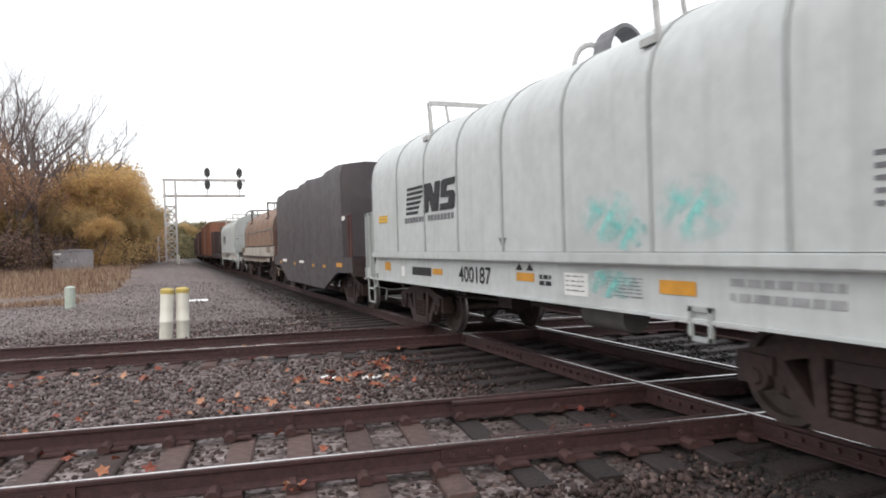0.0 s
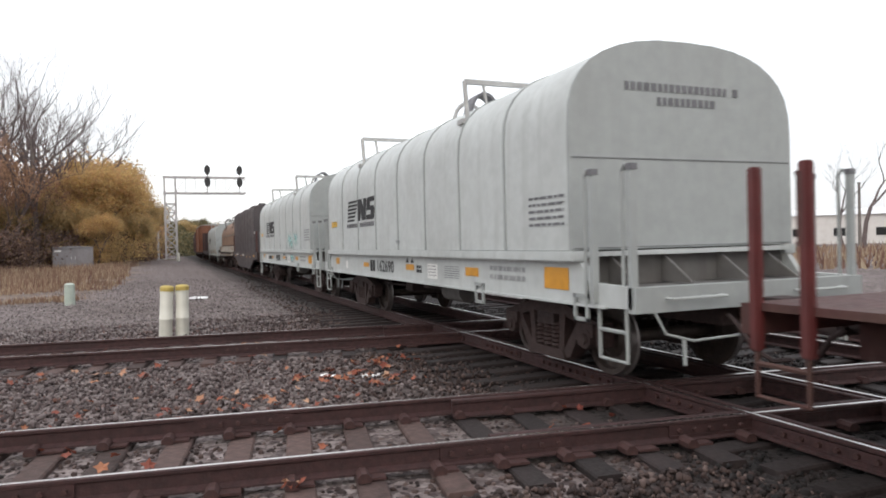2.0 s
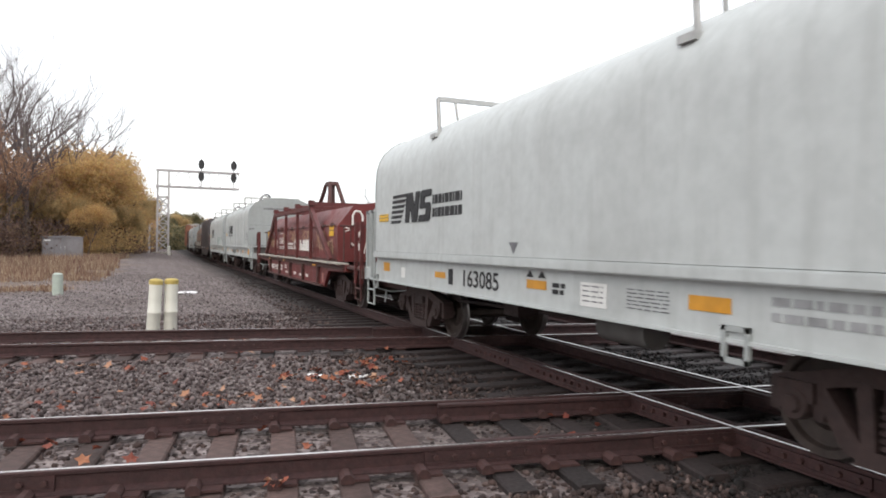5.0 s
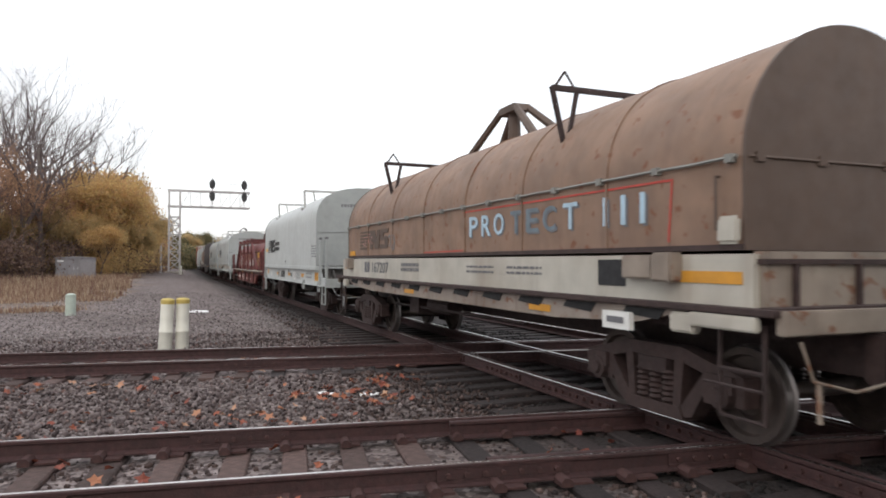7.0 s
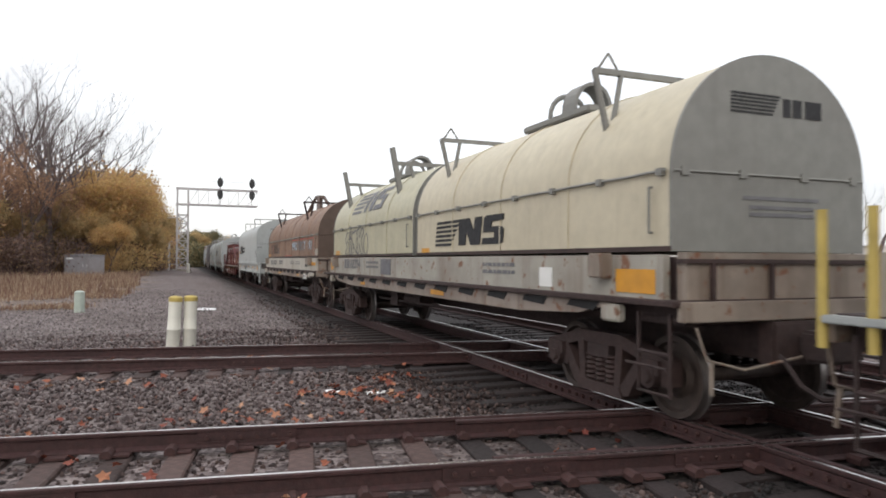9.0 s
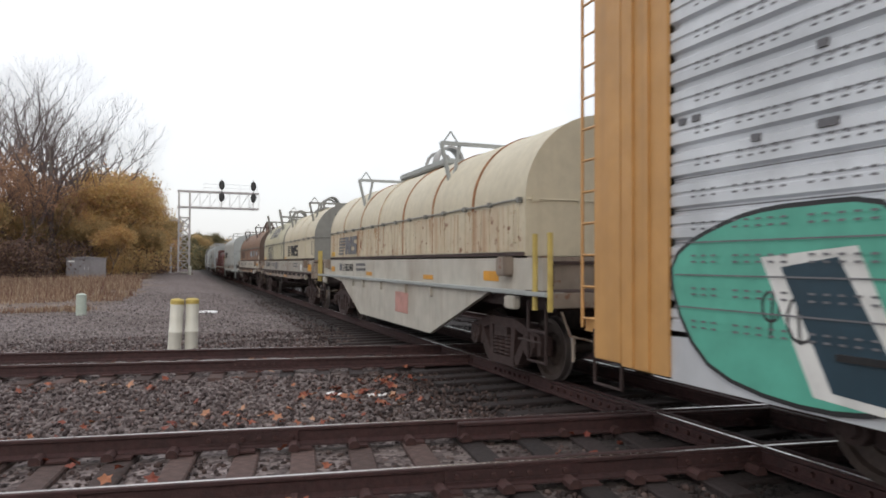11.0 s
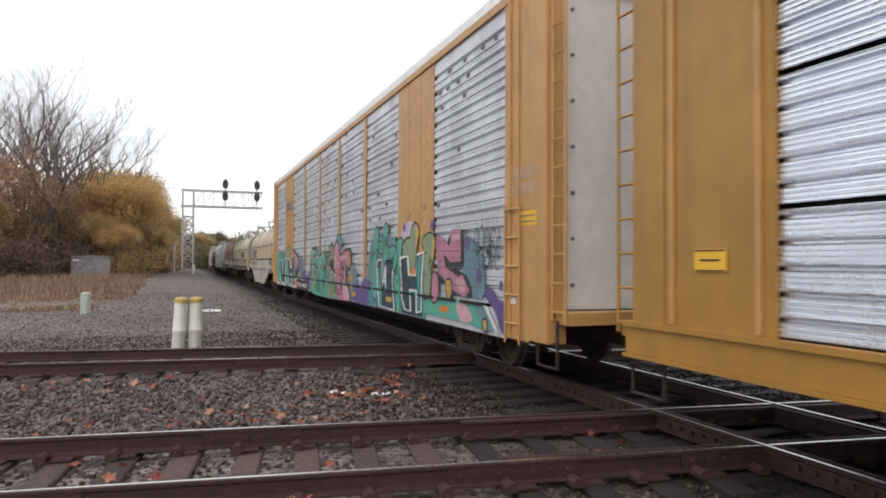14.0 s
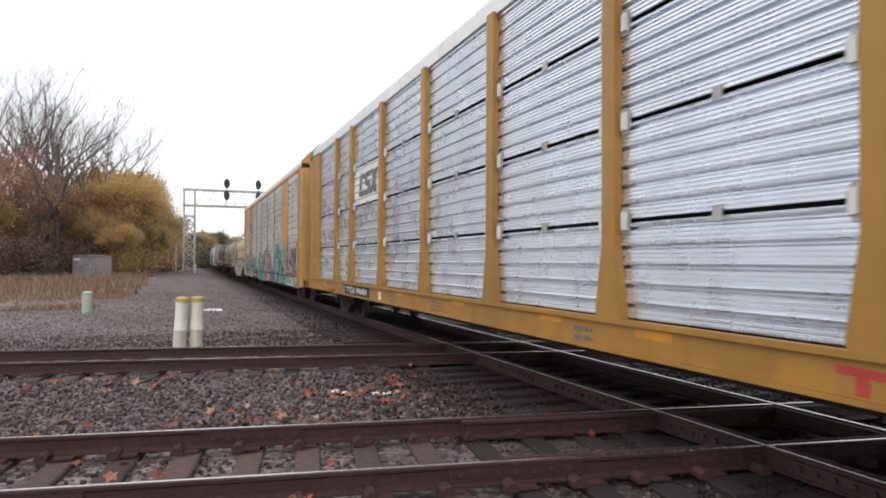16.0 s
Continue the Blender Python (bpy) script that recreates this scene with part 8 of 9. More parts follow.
    letter([(-0.85, 1.45), (-0.87, 1.9), (-1.15, 2.1), (-1.45, 2.0), (-1.57, 1.72), (-2.25, 1.83), (-2.7, 1.85), (-2.85, 1.7), (-2.67, 1.48), (-2.35, 1.42), (-2.39, 0.98), (-2.51, 0.94), (-2.77, 0.6), (-1.35, 0.6), (-1.3, 0.97), (-1.05, 1.25)], "pink", 5, 0.06)
    layer([[(-0.95, 1.6), (-1, 1.85), (-1.2, 1.95), (-1.25, 1.6)], [(-1.7, 1.62), (-2.25, 1.76), (-2.6, 1.78), (-2.35, 1.6)], [(-2.12, 0.62), (-2.09, 0.92), (-2.45, 0.9), (-2.65, 0.62)]], "rose", 7)
    layer([[(-1.66, 0.92), (-1.76, 1.1), (-1.9, 1.0), (-1.9, 0.82), (-1.76, 0.79)]], "black", 8)
    layer([[(-1.72, 0.9), (-1.77, 1.02), (-1.85, 0.97), (-1.85, 0.85), (-1.78, 0.83)]], "sea", 9)
    layer([[(-2.65, 1.62), (-2.69, 1.72), (-2.87, 1.7), (-2.87, 1.48), (-2.73, 1.41), (-2.63, 1.44)]], "gold", 9)
    layer([[(-2.79, 1.16), (-2.9, 1.26), (-3.07, 1.26), (-3.13, 1.15), (-3.01, 1.05)], [(-2.93, 0.98), (-3.05, 0.98), (-3.07, 0.86), (-2.97, 0.88)], [(-3.1, 0.81), (-3.45, 0.81), (-3.43, 0.74), (-3.12, 0.73)], [(0.85, 1.45), (0.83, 1.52), (0.67, 1.5), (0.75, 1.42)], [(-1.83, 1.3), (-1.85, 1.36), (-2.05, 1.33), (-1.95, 1.24)],
           [(2.57, 1.15), (2.51, 1.35), (2.43, 1.2), (2.48, 1.08)], [(5.85, 0.75), (5.75, 0.85), (5.55, 0.8), (5.65, 0.68)], [(-0.97, 1.72), (-0.99, 1.8), (-1.1, 1.78), (-1.05, 1.7)], [(-0.05, 1.36), (-0.25, 1.42), (-0.35, 1.38), (-0.2, 1.32)], [(2.45, 0.7), (2.35, 0.95), (2.25, 0.8)], [(-2.1, 1.22), (-2.15, 1.27), (-2.25, 1.24), (-2.17, 1.19)]], "orange", 9)
    strokes("graffiti", [[(-2.61, 1.07), (-2.63, 1.27), (-2.97, 1.33), (-3.09, 1.5), (-3.1, 1.72), (-3, 1.95)], [(-1, 1.4), (-1.15, 1.5), (-1.4, 1.53), (-1.65, 1.45)], [(-2.47, 1.0), (-2.57, 0.92), (-2.73, 0.68)], [(2.65, 1.28), (2.4, 1.42)], [(-0.45, 1.26), (-0.57, 1.3)], [(-0.95, 1.2), (-1.1, 1.22), (-1.23, 1.08)]], 0.028, SPRAY["pale"], car, x - 0.019)
    strokes("graffiti", [[(-1.45, 1.0), (-1.4, 1.2), (-1.5, 1.36), (-1.65, 1.38), (-1.7, 1.28), (-1.6, 1.22)], [(-1.35, 1.22), (-1.43, 1.28), (-1.5, 1.2)], [(-1.8, 1.5), (-2.2, 1.62)], [(-1.75, 1.36), (-1.95, 1.42), (-2.05, 1.3), (-2.03, 1.45)], [(-1.4, 0.85), (-1.45, 0.68), (-1.57, 0.7), (-1.57, 0.86)], [(-1.65, 0.7), (-1.8, 0.68)], [(-1.9, 0.74), (-2.07, 0.72)], [(-0.4, 0.7), (-0.47, 0.95), (-0.6, 0.62)], [(-0.75, 0.9), (-0.9, 1.02), (-1, 0.88)], [(-0.95, 0.75), (-1.1, 0.8), (-1.15, 0.68)], [(0.9, 0.62), (0.85, 0.95), (0.6, 1.05), (0.45, 0.95)], [(0.25, 0.62), (0.2, 0.85), (0.05, 0.92)], [(1.7, 0.62), (1.75, 1.2), (2.05, 1.42), (2.35, 1.4)], [(1.05, 1.4), (0.75, 1.36)], [(2.65, 1.0), (2.5, 1.25)]], 0.02, SPRAY["black"], car, x - 0.0195)
    for k in range(4):
        layer([[(1.4, 0.68 + 0.17 * k), (1.35, 0.74 + 0.17 * k), (1.28, 0.68 + 0.17 * k), (1.35, 0.63 + 0.17 * k)], [(-0.03 - 0.14 * k, 1.7), (-0.07 - 0.14 * k, 1.74), (-0.12 - 0.14 * k, 1.7), (-0.07 - 0.14 * k, 1.66)]], "black", 9)
    strokes("graffiti", [[(2.5, 1.3), (2.45, 1.7), (2.25, 1.88)], [(1.1, 1.45), (0.9, 1.75), (0.55, 1.78)], [(2.35, 0.7), (2.35, 1.1), (2.05, 1.3)], [(-0.15, 1.62), (-0.65, 1.72)], [(-0.25, 1.0), (-0.55, 1.15)], [(0.25, 0.65), (0.15, 0.95)]], 0.035, SPRAY["pale"], car, x - 0.0165)
    strokes("graffiti", [[(2.05, 0.8), (2, 1.05), (2.15, 1.1)], [(1.45, 0.75), (1.45, 0.8)], [(1.43, 1.05), (1.43, 1.1)], [(1.42, 1.35), (1.42, 1.4)], [(0.65, 0.55), (0.6, 0.85), (0.35, 0.95)], [(-0.35, 1.55), (-0.85, 1.6)]], 0.06, SPRAY["black"], car, x - 0.017)
    layer([[(-4.5, 0.59), (-4.6, 1.0), (-5.2, 1.15), (-6.9, 1.1), (-8.35, 1.1), (-8.4, 0.59)]], "teal", 1, False)
    layer([[(-5.3, 0.59), (-5.35, 1.25), (-6.2, 1.3), (-6.75, 1.2), (-6.75, 0.59)]], "navy", 2, False)
    layer([[(-7.1, 0.59), (-7.05, 0.95), (-8.3, 0.95), (-8.3, 0.59)]], "navy", 2, False)
    # eye, dots and edge lines of the large green form
    layer([[(1.89, 0.98), (1.93, 0.83), (2.04, 0.75), (2.15, 0.8), (2.19, 0.94), (2.15, 1.1), (2.03, 1.17), (1.93, 1.12)]], "black", 10)
    layer([[(1.92, 0.97), (1.95, 0.87), (2, 0.81), (2.06, 0.85), (2.09, 0.96), (2.06, 1.07), (2, 1.12), (1.94, 1.08)]], "pale", 11)
    layer([[(2.01, 1.02), (2.03, 0.95), (2.08, 0.91), (2.13, 0.94), (2.15, 1), (2.13, 1.07), (2.08, 1.1), (2.03, 1.08)]], "gold", 12)
    layer([[(2.04, 1), (2.04, 0.97), (2.07, 0.96), (2.09, 0.97), (2.1, 1), (2.09, 1.03), (2.07, 1.04), (2.04, 1.03)]], "black", 13)
    layer([[(1.74, 1.26), (1.61, 1.36), (1.62, 1.23)]], "pink", 11)
    layer([[(1.35, 1.28), (1.37, 1.25), (1.4, 1.24), (1.44, 1.25), (1.45, 1.27), (1.44, 1.29), (1.4, 1.3), (1.37, 1.3)]], "black", 10)
    layer([[(1.34, 1.18), (1.36, 1.15), (1.4, 1.14), (1.45, 1.14), (1.46, 1.17), (1.45, 1.19), (1.4, 1.21), (1.36, 1.2)]], "black", 10)
    layer([[(1.33, 1.06), (1.35, 1.04), (1.4, 1.02), (1.46, 1.03), (1.48, 1.05), (1.46, 1.07), (1.4, 1.09), (1.35, 1.09)]], "black", 10)
    layer([[(1.3, 0.88), (1.33, 0.82), (1.41, 0.79), (1.49, 0.8), (1.52, 0.84), (1.49, 0.9), (1.4, 0.93), (1.33, 0.92)]], "black", 10)
    strokes("graffiti", [[(2.73, 1.13), (2.63, 1.3), (2.4, 1.42), (2.13, 1.43), (1.91, 1.36), (1.8, 1.26)], [(2.73, 1.47), (2.68, 1.7), (2.48, 1.88), (2.19, 1.91), (2.02, 1.84)], [(1.24, 1.57), (1.3, 1.38), (1.31, 1.09)], [(1.82, 1.86), (1.75, 1.69), (1.26, 1.71), (1.25, 1.24)]], 0.03, SPRAY["pale"], car, x - 0.021)
    strokes("graffiti", [[(2.8, 1.13), (2.7, 1.35), (2.43, 1.47), (2.08, 1.48), (1.84, 1.4), (1.61, 1.39)], [(2.78, 1.42), (2.77, 1.71), (2.53, 1.93), (2.16, 1.99), (1.88, 1.92), (1.83, 1.75), (2.07, 1.74)], [(1.49, 0.73), (1.43, 0.64), (1.4, 0.72)], [(1.36, 0.64), (1.27, 0.73), (1.23, 0.65)]], 0.045, SPRAY["black"], car, x - 0.0225)
    # trailing piece: mint loops, dark block letters, a pink angular form, violet splashes
    layer([[(-7.03, 2.08), (-7.09, 2.2), (-7.3, 2.28), (-7.58, 2.33), (-7.78, 2.27), (-7.62, 2.05), (-7.34, 1.99)]], "lilac", 0)
    layer([[(-4.63, 0.68), (-4.82, 1.99), (-6.24, 2.1), (-6.82, 1.84), (-6.91, 0.85)]], "sea", 0)
    layer([[(-10.07, 1.91), (-10.38, 1.94), (-10.79, 1.69), (-10.91, 1.15), (-10.52, 1.05), (-10.11, 1.4)]], "sea", 0)
    letter([(-4.93, 0.84), (-4.85, 1.49), (-5.02, 1.72), (-4.91, 1.93), (-5.09, 2.09), (-5.16, 2.29), (-5.38, 2.29), (-5.44, 2.15), (-5.38, 1.93), (-5.33, 1.6), (-5.31, 0.83)], "mint", 2, 0.035)
    letter([(-5.44, 1.96), (-5.69, 2), (-5.81, 2.2), (-5.95, 2.35), (-6.12, 2.32), (-6.19, 2.19), (-6.12, 2.05), (-5.97, 1.93), (-5.85, 1.76), (-5.56, 1.76)], "mint", 2, 0.035)
    letter([(-5.85, 1.76), (-6.05, 1.95), (-6.26, 1.82), (-6.44, 1.88), (-6.63, 1.87), (-6.75, 1.8), (-6.78, 1.64), (-6.72, 1.47), (-6.5, 1.41), (-5.85, 1.55)], "mint", 3, 0.035)
    letter([(-6.81, 1.91), (-6.96, 2.01), (-7.12, 1.97), (-7.17, 1.68), (-7.01, 1.56), (-6.97, 1.17), (-6.97, 0.62), (-6.77, 0.63), (-6.66, 0.97), (-6.56, 1.23), (-6.81, 1.42)], "mint", 2, 0.035)
    arch = [(-7.1, 1.46), (-7.12, 1.9), (-7.4, 2.02), (-7.6, 2.02), (-7.72, 2.22), (-7.9, 2.29), (-8.07, 2.21), (-8.1, 2.01), (-7.95, 1.71), (-7.91, 1.42)]
    layer([arch], "moss", 3)
    strokes("graffiti", [arch], 0.04, SPRAY["black"], car, x - 0.0075)
    letter([(-8.27, 1.92), (-8.46, 2.02), (-8.71, 2.05), (-8.88, 1.97), (-8.91, 1.79), (-8.76, 1.48), (-8.68, 1.05), (-8.47, 0.97), (-8.34, 1.22), (-8.41, 1.73)], "moss", 2, 0.035)
    layer([[(-8.82, 1.97), (-8.92, 1.94), (-8.9, 1.73), (-8.8, 1.54), (-8.78, 1.79)]], "gold", 4)
    layer([[(-7.93, 2.21), (-8.09, 2.14), (-8.05, 1.94), (-7.93, 1.85)]], "gold", 4)
    layer([[(-5.26, 1.61), (-5.75, 1.64), (-5.78, 1.19), (-5.91, 1.4), (-5.99, 1.6), (-6.5, 1.62), (-6.51, 1.14), (-6.67, 0.58), (-6.56, 0.59), (-5.6, 0.62), (-5.44, 0.62)]], "pale", 4, False)
    layer([[(-5.38, 1.57), (-5.68, 1.59), (-5.75, 1.03), (-5.9, 1.17), (-6.05, 0.98), (-6.07, 1.55), (-6.45, 1.57), (-6.46, 1.11), (-6.57, 0.63), (-6.04, 0.63), (-5.54, 0.66)]], "navy", 5, False)
    layer([[(-5.51, 1.39), (-5.64, 1.39), (-5.72, 0.87), (-5.68, 0.66), (-5.58, 0.7)]], "teal", 6)
    layer([[(-6.02, 0.85), (-6.43, 0.85), (-6.48, 0.76), (-6.08, 0.75)]], "gold", 6, False)
    layer([[(-6.96, 1.67), (-7.52, 1.69), (-7.57, 1.36), (-7.91, 1.35), (-7.91, 1.71), (-8.39, 1.76), (-8.29, 1.21), (-8.27, 0.69), (-7.94, 0.64), (-7.94, 1.03), (-7.64, 1.03), (-7.7, 0.65), (-7.27, 0.66), (-7.08, 0.86)]], "pale", 4, False)
    layer([[(-7.05, 1.62), (-7.43, 1.65), (-7.49, 1.31), (-7.98, 1.31), (-7.98, 1.67), (-8.31, 1.72), (-8.21, 1.21), (-8.2, 0.71), (-8.02, 0.68), (-8.02, 1.07), (-7.55, 1.07), (-7.61, 0.68), (-7.35, 0.68), (-7.17, 0.87)]], "navy", 5, False)
    layer([[(-8.07, 1.61), (-8.25, 1.64), (-8.16, 1.14), (-8.12, 0.74), (-8.05, 0.73), (-8.05, 1.2)]], "teal", 6)
    layer([[(-7.67, 1.4), (-7.88, 1.47), (-7.89, 1.35), (-7.64, 1.33)]], "orange", 5)
    layer([[(-9.69, 2.08), (-10.12, 2.06), (-10.18, 1.91), (-10.16, 1.5), (-9.73, 1.49), (-10.26, 1.38), (-10.48, 1.19), (-10.44, 1.04), (-10.14, 1.04), (-9.73, 1.06), (-9.15, 1.3), (-9.04, 1.49)]], "black", 2, False)
    layer([[(-8.99, 1.93), (-9.13, 2.02), (-9.59, 1.82), (-9.66, 2.07), (-10.04, 2.06), (-10.05, 1.58), (-9.64, 1.56), (-9.35, 1.69), (-9.4, 1.49), (-9.73, 1.4), (-9.94, 1.34), (-10.11, 1.38), (-10.37, 1.16), (-10.22, 1.04), (-9.77, 1.12), (-9.15, 1.37), (-8.98, 1.66)]], "pink", 4, False)
    layer([[(-9.73, 2.01), (-9.97, 2.01), (-9.97, 1.92), (-9.73, 1.9)]], "rose", 5)
    layer([[(-9.82, 1.31), (-10.07, 1.33), (-10.24, 1.18), (-10.07, 1.11)]], "rose", 5)
    letter([(-8.82, 1.33), (-9, 1.37), (-9.1, 1.19), (-9.06, 0.98), (-8.8, 0.92)], "pink", 3, 0.035)
    letter([(-9.43, 1.24), (-9.62, 1.28), (-9.69, 1.2), (-9.66, 1.05), (-9.53, 0.99)], "gold", 6, 0.035)
    layer([[(-8.27, 0.85), (-8.93, 1), (-9.73, 1), (-10.37, 0.99), (-10.91, 0.95), (-10.87, 0.65), (-10.22, 0.67), (-9.35, 0.68), (-8.34, 0.69)]], "mint", 1)
    layer([[(-9.86, 0.91), (-10.22, 0.94), (-10.48, 0.73), (-10.06, 0.68)]], "rose", 2)
    layer([[(-9.12, 0.85), (-9.54, 0.87), (-9.54, 0.78), (-9.12, 0.76)]], "orange", 3, False)
    layer([[(-10.44, 0.98), (-10.78, 1), (-11.3, 0.63), (-10.9, 0.64), (-10.72, 0.77)]], "sea", 2, False)
    layer([[(-10.88, 0.97), (-11, 0.96), (-11.35, 0.65), (-11.26, 0.63)]], "pale", 3, False)
    letter([(-10.86, 0.74), (-10.97, 0.76), (-10.99, 0.65), (-10.92, 0.62)], "gold", 4, 0.035)
    layer([[(-10.9, 1.14), (-11.14, 1.21), (-11.36, 1.07), (-11.53, 1.04), (-11.56, 0.82), (-11.77, 0.72), (-11.76, 0.63), (-11.46, 0.64), (-11.25, 0.9)]], "violet", 4)
    layer([[(-10.2, 1.85), (-10.25, 1.95), (-10.36, 1.93), (-10.4, 1.85), (-10.34, 1.75), (-10.24, 1.77)]], "violet", 4)
    layer([[(-11.38, 1.25), (-11.41, 1.32), (-11.47, 1.31), (-11.49, 1.26), (-11.46, 1.19), (-11.4, 1.2)]], "violet", 4)
    layer([[(-10.63, 1.36), (-10.67, 1.46), (-10.77, 1.45), (-10.81, 1.37), (-10.76, 1.27), (-10.66, 1.29)]], "violet", 4)
    layer([[(-11.93, 0.92), (-11.96, 1.01), (-12.04, 1.01), (-12.06, 0.94), (-12.02, 0.84), (-11.95, 0.85)]], "violet", 4)
    layer([[(-11.7, 1.27), (-11.71, 1.3), (-11.74, 1.3), (-11.74, 1.27), (-11.73, 1.24), (-11.71, 1.25)]], "violet", 4)
    layer([[(-7.15, 2.22), (-7.2, 2.28), (-7.3, 2.27), (-7.34, 2.21), (-7.29, 2.14), (-7.19, 2.16)]], "violet", 4)
    layer([[(-8.7, 2.2), (-8.75, 2.28), (-8.86, 2.26), (-8.9, 2.18), (-8.84, 2.1), (-8.74, 2.13)]], "violet", 4)
    strokes("graffiti", tag_scrawl(rng, -10.55, -11.45, 1.6, 2.05, 5) + tag_scrawl(rng, -10.7, -11.4, 1.45, 1.9, 4), 0.022, SPRAY["navy"], car, x - 0.004)


def silver_carrier(place):
    """Newer carrier on a yellow flat car: bright corrugated panels, tapering yellow posts."""
    car = new("auto_carrier")
    half = 12.57
    carrier_shell(car, half, 1.0, M["yellow_new"], M["yellow_new"], 1.0)
    posts = [8.4, 6.6, 3.83, 1.05, -1.73, -4.5, -7.25, -9.0]
    edges = [half - 1.6] + posts + [-(half - 1.6)]
    for s in (-1, 1):
        x = s * 1.50
        for a, b in zip(edges, edges[1:]):
            for z0, z1 in ((1.04, 1.95), (1.99, 2.91), (2.95, 3.87), (3.91, 4.95)):
                bm = bmesh.new()
                flank_panel(bm, [(px if s < 0 else -px, z) for px, z in fluting(z0, z1)], a, b)
                part("side_panel", bm, M["white_panel" if (round(a, 2), z0) == (6.6, 2.95) else "silver"], car)
            for z in (1.97, 2.93, 3.89):
                bm = bmesh.new()
                mid = (a + b) / 2
                box(bm, min(x, x + s * 0.02), max(x, x + s * 0.02), mid - 0.05, mid + 0.05, z - 0.06, z + 0.06)
                part("panel_clip", bm, M["galv"], car)
        for y in posts:
            bm = bmesh.new()
            w0, w1, zk = 0.205, 0.105, 1.75
            px = x + s * 0.09
            outline = [(y - w0, 1.0), (y - w0, 1.12), (y - w1, zk), (y - w1, 4.98), (y + w1, 4.98), (y + w1, zk), (y + w0, 1.12), (y + w0, 1.0)]
            side_prism(bm, outline, min(x, px), max(x, px))
            post = part("post", bm, M["yellow_new"], car)
            for z in (1.97, 2.93, 3.89):
                for d in (-1, 1):
                    yc = y + d * 0.17
                    bm = bmesh.new()
                    side_prism(bm, [(yc + 0.09 * math.cos(a), z + 0.14 * math.sin(a)) for a in [math.pi / 8 + math.pi / 4 * i for i in range(8)]], min(x, x + s * 0.02), max(x, x + s * 0.02))
                    part("clamp", bm, M["galv"], post)
                    yc = y + d * 0.185
                    bm = bmesh.new()
                    box(bm, min(x, x + s * 0.045), max(x, x + s * 0.045), yc - 0.035, yc + 0.035, z - 0.085, z + 0.085)
                    part("clamp_bolt", bm, M["sticker"], post)
        bm = bmesh.new()
        box(bm, min(x, x + s * 0.06), max(x, x + s * 0.06), -half - 0.1, half + 0.1, 0.732, 0.978)
        part("side_sill", bm, M["yellow_new"], car)
        bm = bmesh.new()
        box(bm, min(x, x + s * 0.10), max(x, x + s * 0.10), -half - 0.1, half + 0.1, 0.98, 1.03)
        part("sill_flange", bm, M["yellow_new"], car)
        bm = bmesh.new()
        box(bm, min(x, x + s * 0.10), max(x, x + s * 0.10), -half - 0.1, half + 0.1, 0.695, 0.73)
        part("sill_flange", bm, M["yellow_new"], car)
        bm = bmesh.new()
        box(bm, min(x, x + s * 0.05), max(x, x + s * 0.05), -half + 0.3, half - 0.3, 4.95, 5.05)
        part("top_rail", bm, M["roof_grey"], car)
        for y0, y1 in ((half - 0.45, half - 1.6), (-(half - 1.6), -(half - 0.45))):
            bm = bmesh.new()
            box(bm, min(x, x + s * 0.05), max(x, x + s * 0.05), y1, y0, 1.0, 5.0)
            part("end_panel", bm, M["yellow_new"], car)
            bm = bmesh.new()
            for yy in (y0 - 0.1, y1 + 0.12):
                box(bm, min(x, x + s * 0.075), max(x, x + s * 0.075), yy - 0.025, yy + 0.025, 1.05, 4.9)
            part("end_rib", bm, M["yellow"], car)
    x = -1.561
    plates("caution_sticker", [(11.75, 11.4, 1.5, 1.68)], M["caution"], car, x, "yellow caution label with dark lines")
    plates("label_line", [(11.74, 11.41, 1.665, 1.675), (11.74, 11.41, 1.505, 1.515), (11.68, 11.47, 1.585, 1.6)], M["ink"], car, x - 0.005)
    plates("number_panel", [(7.18, 4.72, 0.735, 0.965)], M["ink"], car, x, "black number panel")
    lettering("car_number", "TTGX 990404", 2.06, 0.16, M["ink_white"], car, on_side(7.02, 0.768, x - 0.006))
    plates("reflector", [(10.1, 9.6, 0.84, 0.98), (8.0, 7.6, 0.9, 0.98), (-0.3, -0.8, 0.9, 0.97), (-3.1, -3.6, 0.9, 0.97), (-4.9, -5.4, 0.88, 0.96), (2.6, 2.2, 0.9, 0.97)], M["reflector"], car, x)
    rng = random.Random(2)
    data_rows(car, 9.2, 0.9, 0.5, 4, x, M["ink_grey"], rng, 0.06, 0.025)
    data_rows(car, 0.6, 0.9, 0.5, 3, x, M["ink_grey"], rng, 0.06, 0.025)
    data_rows(car, -3.85, 0.9, 0.35, 2, x, M["ink_grey"], rng, 0.09, 0.05)
    plates("notice", [(3.97, 3.77, 0.75, 0.92)], M["sticker"], car, x)
    for y0 in (-6.95, -7.4):
        painted("mark", [[(y0, 0.93), (y0 - 0.36, 0.92), (y0 - 0.36, 0.86), (y0 - 0.23, 0.865), (y0 - 0.23, 0.75), (y0 - 0.14, 0.75), (y0 - 0.14, 0.87), (y0, 0.875)]], M["ink_red"], car, x, smooth=False)
    bm = bmesh.new()
    box(bm, -1.64, -1.55, 8.5, 9.7, 0.76, 0.84)
    part("side_step", bm, M["yellow_new"], car)
    ring = [(3.02 + 0.18 * math.cos(a), 0.86 + 0.1 * math.sin(a)) for a in [math.pi * k / 8 for k in range(17)]]
    strokes("round_mark", [ring], 0.012, M["ink_grey"], car, x)
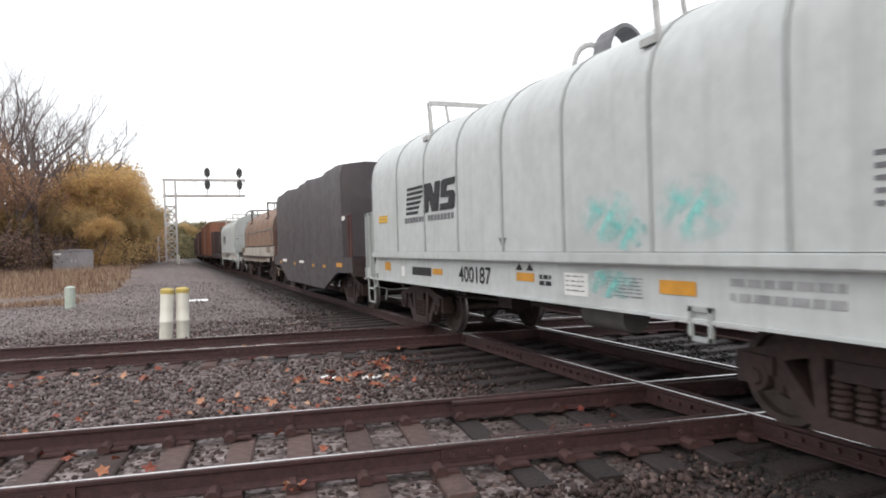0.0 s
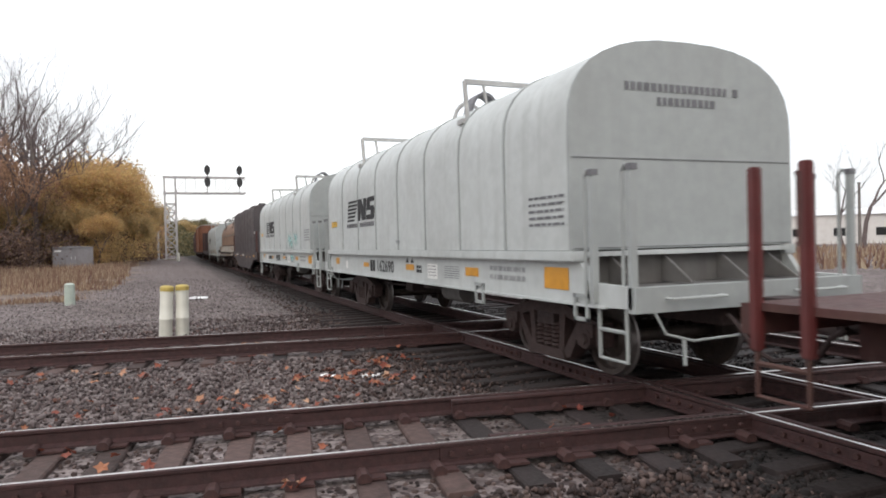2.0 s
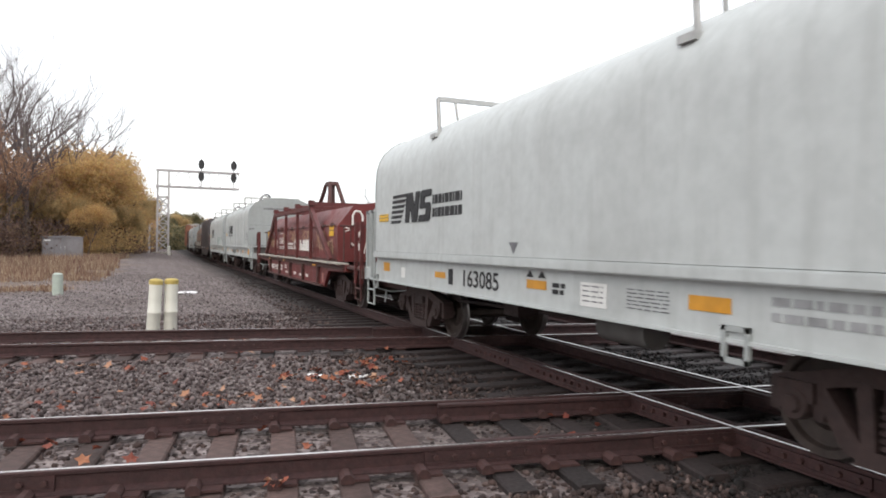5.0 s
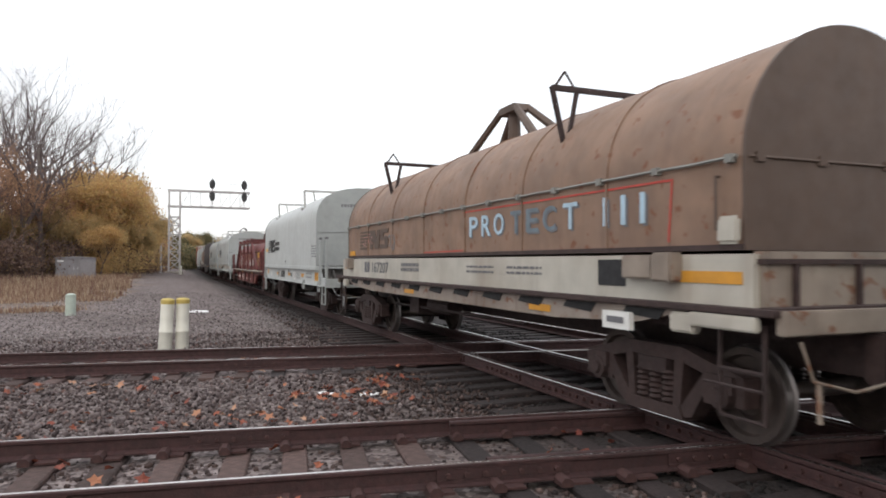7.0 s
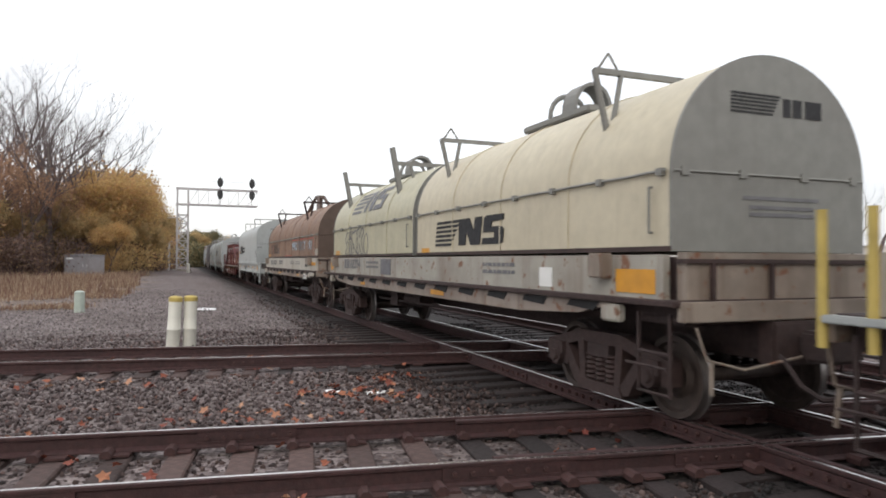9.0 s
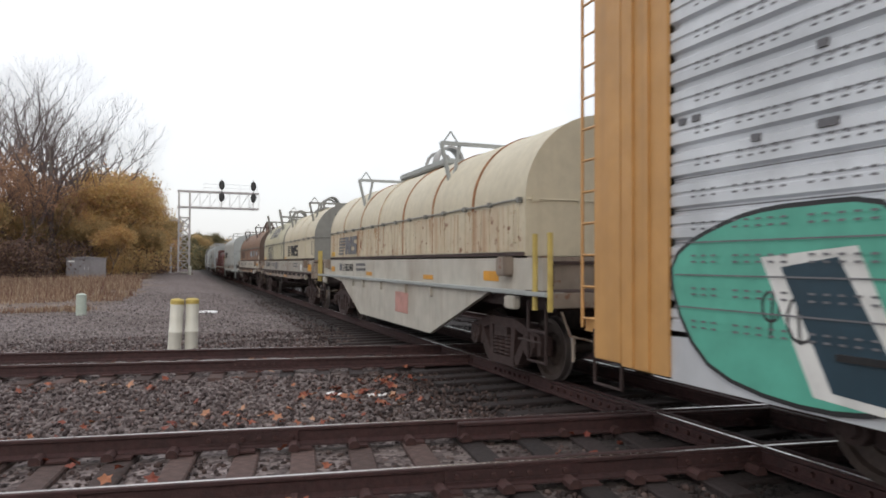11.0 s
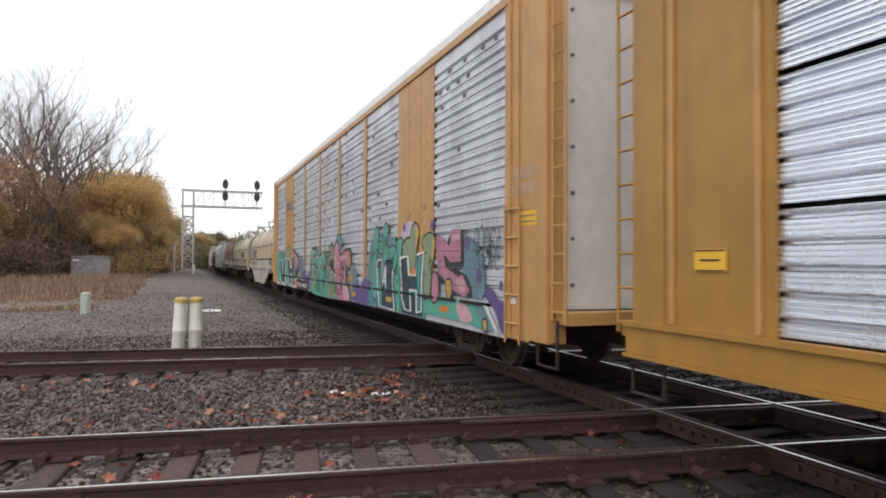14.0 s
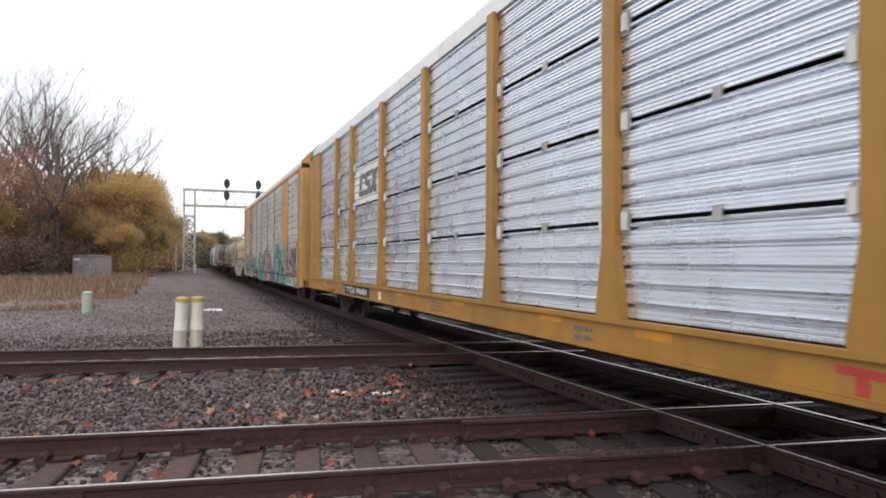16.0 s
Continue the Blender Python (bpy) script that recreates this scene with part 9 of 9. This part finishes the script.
    plates("stencilled_data", [(3.11, 2.93, 0.87, 0.88), (3.07, 2.97, 0.83, 0.85), (3.06, 2.98, 0.795, 0.81)], M["ink_grey"], car, x)
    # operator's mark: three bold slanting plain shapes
    lean = lambda pts: [(6.0 - 1.62 * u - 0.12 * v, 3.13 + 0.54 * v) for u, v in pts]
    painted("emblem", [lean(p) for p in (
        [(0.0, 0.12), (0.05, 0.0), (0.28, 0.0), (0.28, 0.24), (0.12, 0.24), (0.12, 0.76), (0.28, 0.76), (0.28, 1.0), (0.05, 1.0), (0.0, 0.88)],
        [(0.32, 0.0), (0.58, 0.0), (0.62, 0.1), (0.62, 0.5), (0.57, 0.6), (0.44, 0.64), (0.44, 0.78), (0.62, 0.78), (0.62, 1.0), (0.36, 1.0), (0.32, 0.9), (0.32, 0.52), (0.37, 0.42), (0.5, 0.38), (0.5, 0.22), (0.32, 0.22)],
        [(0.63, 0.0), (0.76, 0.0), (1.0, 1.0), (0.87, 1.0)], [(0.87, 0.0), (1.0, 0.0), (0.79, 1.0), (0.66, 1.0)])], M["ink_grey"], car, -1.508, smooth=False)
    finish(car, place, "bright silver automobile carrier with tapering yellow posts")


grey_carrier(-104.87)
silver_carrier(-131.67)


# ---- the cars further ahead ----
car, (hd,), rng = round_coil_car(35.3, 5.7, ((-5.7, 5.7, M["brown_hood"]),), M["brown_hood"], M["brown_end"], M["board"], 4.6, 6.3)
lift_bracket(hd, 3.2, 2.98, 1.1, 3.7, M["grime"])
lift_bracket(hd, -3.2, 2.98, 1.1, 3.7, M["grime"])
finish(car, 35.3, "coil car with a faded brown half-round hood far ahead")
car = square_coil_car(49.4, 5.6, "162", [(2.1, 1.8, 1.0, 1.2)])
finish(car, 49.4, "white steel coil car further up the train")


def box_wagon(place, half, height, mat, label, name="boxcar"):
    car = new(name)
    bm = bmesh.new()
    box(bm, -1.48, 1.48, -half, half, 1.0, height)
    body = part("body", bm, mat, car, bevel=0.04)
    k = -half + 0.5
    while k < half:
        for s in (-1, 1):
            bm = bmesh.new()
            box(bm, s * 1.5 - 0.03, s * 1.5 + 0.03, k - 0.05, k + 0.05, 1.0, height - 0.1)
            part("rib", bm, mat, body)
        k += 1.1
    bm = bmesh.new()
    prism(bm, [(-1.55, height), (-1.5, height + 0.06), (0, height + 0.25), (1.5, height + 0.06), (1.55, height)], -half - 0.05, half + 0.05)
    part("roof", bm, M["board"], car)
    for s in (-1, 1):
        bm = bmesh.new()
        box(bm, min(s * 1.5, s * 1.56), max(s * 1.5, s * 1.56), -1.6, 1.6, 1.1, height - 0.15)
        part("door", bm, mat, car)
        coupler(car, s * half, s)
    bm = bmesh.new()
    box(bm, -1.4, 1.4, -half + 0.1, half - 0.1, 0.75, 1.0)
    part("underframe", bm, M["grime"], car)
    for y in (-half + 2, half - 2):
        bogie(car, y)
    finish(car, place, label)


def flat_wagon(place, half):
    car = new("flat_wagon")
    bm = bmesh.new()
    box(bm, -1.4, 1.4, -half, half, 0.85, 1.2)
    part("deck", bm, M["grime"], car)
    for y in (-half + 0.15, half - 0.15):
        bm = bmesh.new()
        box(bm, -1.4, 1.4, y - 0.12, y + 0.12, 1.2, 3.4)
        part("bulkhead", bm, M["grime"], car)
        bm = bmesh.new()
        for x in (-1.2, -0.4, 0.4, 1.2):
            box(bm, x - 0.06, x + 0.06, y - 0.2, y + 0.2, 1.2, 3.3)
        part("brace", bm, M["red_dark"], car)
    for k in range(3):
        bm = bmesh.new()
        y = -half + 2.4 + 3.6 * k
        rod(bm, (-0.9, y, 2.05), (0.9, y, 2.05), 0.85, n=20)
        part("load", bm, M["grime"], car, smooth=True)
    for s in (-1, 1):
        coupler(car, s * half, s)
    for y in (-half + 1.8, half - 1.8):
        bogie(car, y)
    finish(car, place, "dark flat wagon with end bulkheads and round loads")


M["boxcar_brown"] = surface("faded_orange_brown", (0.22, 0.085, 0.045), 0.65, grain=0.15, dirt=0.4, streak=0.3)
flat_wagon(64.3, 6.6)
box_wagon(80.5, 8.0, 4.4, M["boxcar_brown"], "faded orange-brown boxcar far ahead")
box_wagon(98.0, 8.0, 4.0, M["red_dark"], "dark red boxcar far ahead")
box_wagon(115.5, 8.0, 3.6, M["grime"], "grimy gondola-like wagon far ahead")


def motions():
    times = [0.5 * i for i in range(33)]
    for car, place in TRAIN:
        rows = []
        for t in times:
            x, y, h = track(place + advance(t))
            rows.append((t, pose(x, y, 0, 0, 0, h)))
        walk(car, rows)
    for wheelset, r in WHEELS:
        at = wheelset.matrix_basis.translation.copy()
        rows = []
        for i in range(241):
            t = i / 15
            rows.append((t, Matrix.Translation(at) @ Matrix.Rotation(-advance(t) / r, 4, "X")))
        walk(wheelset, rows)


motions()
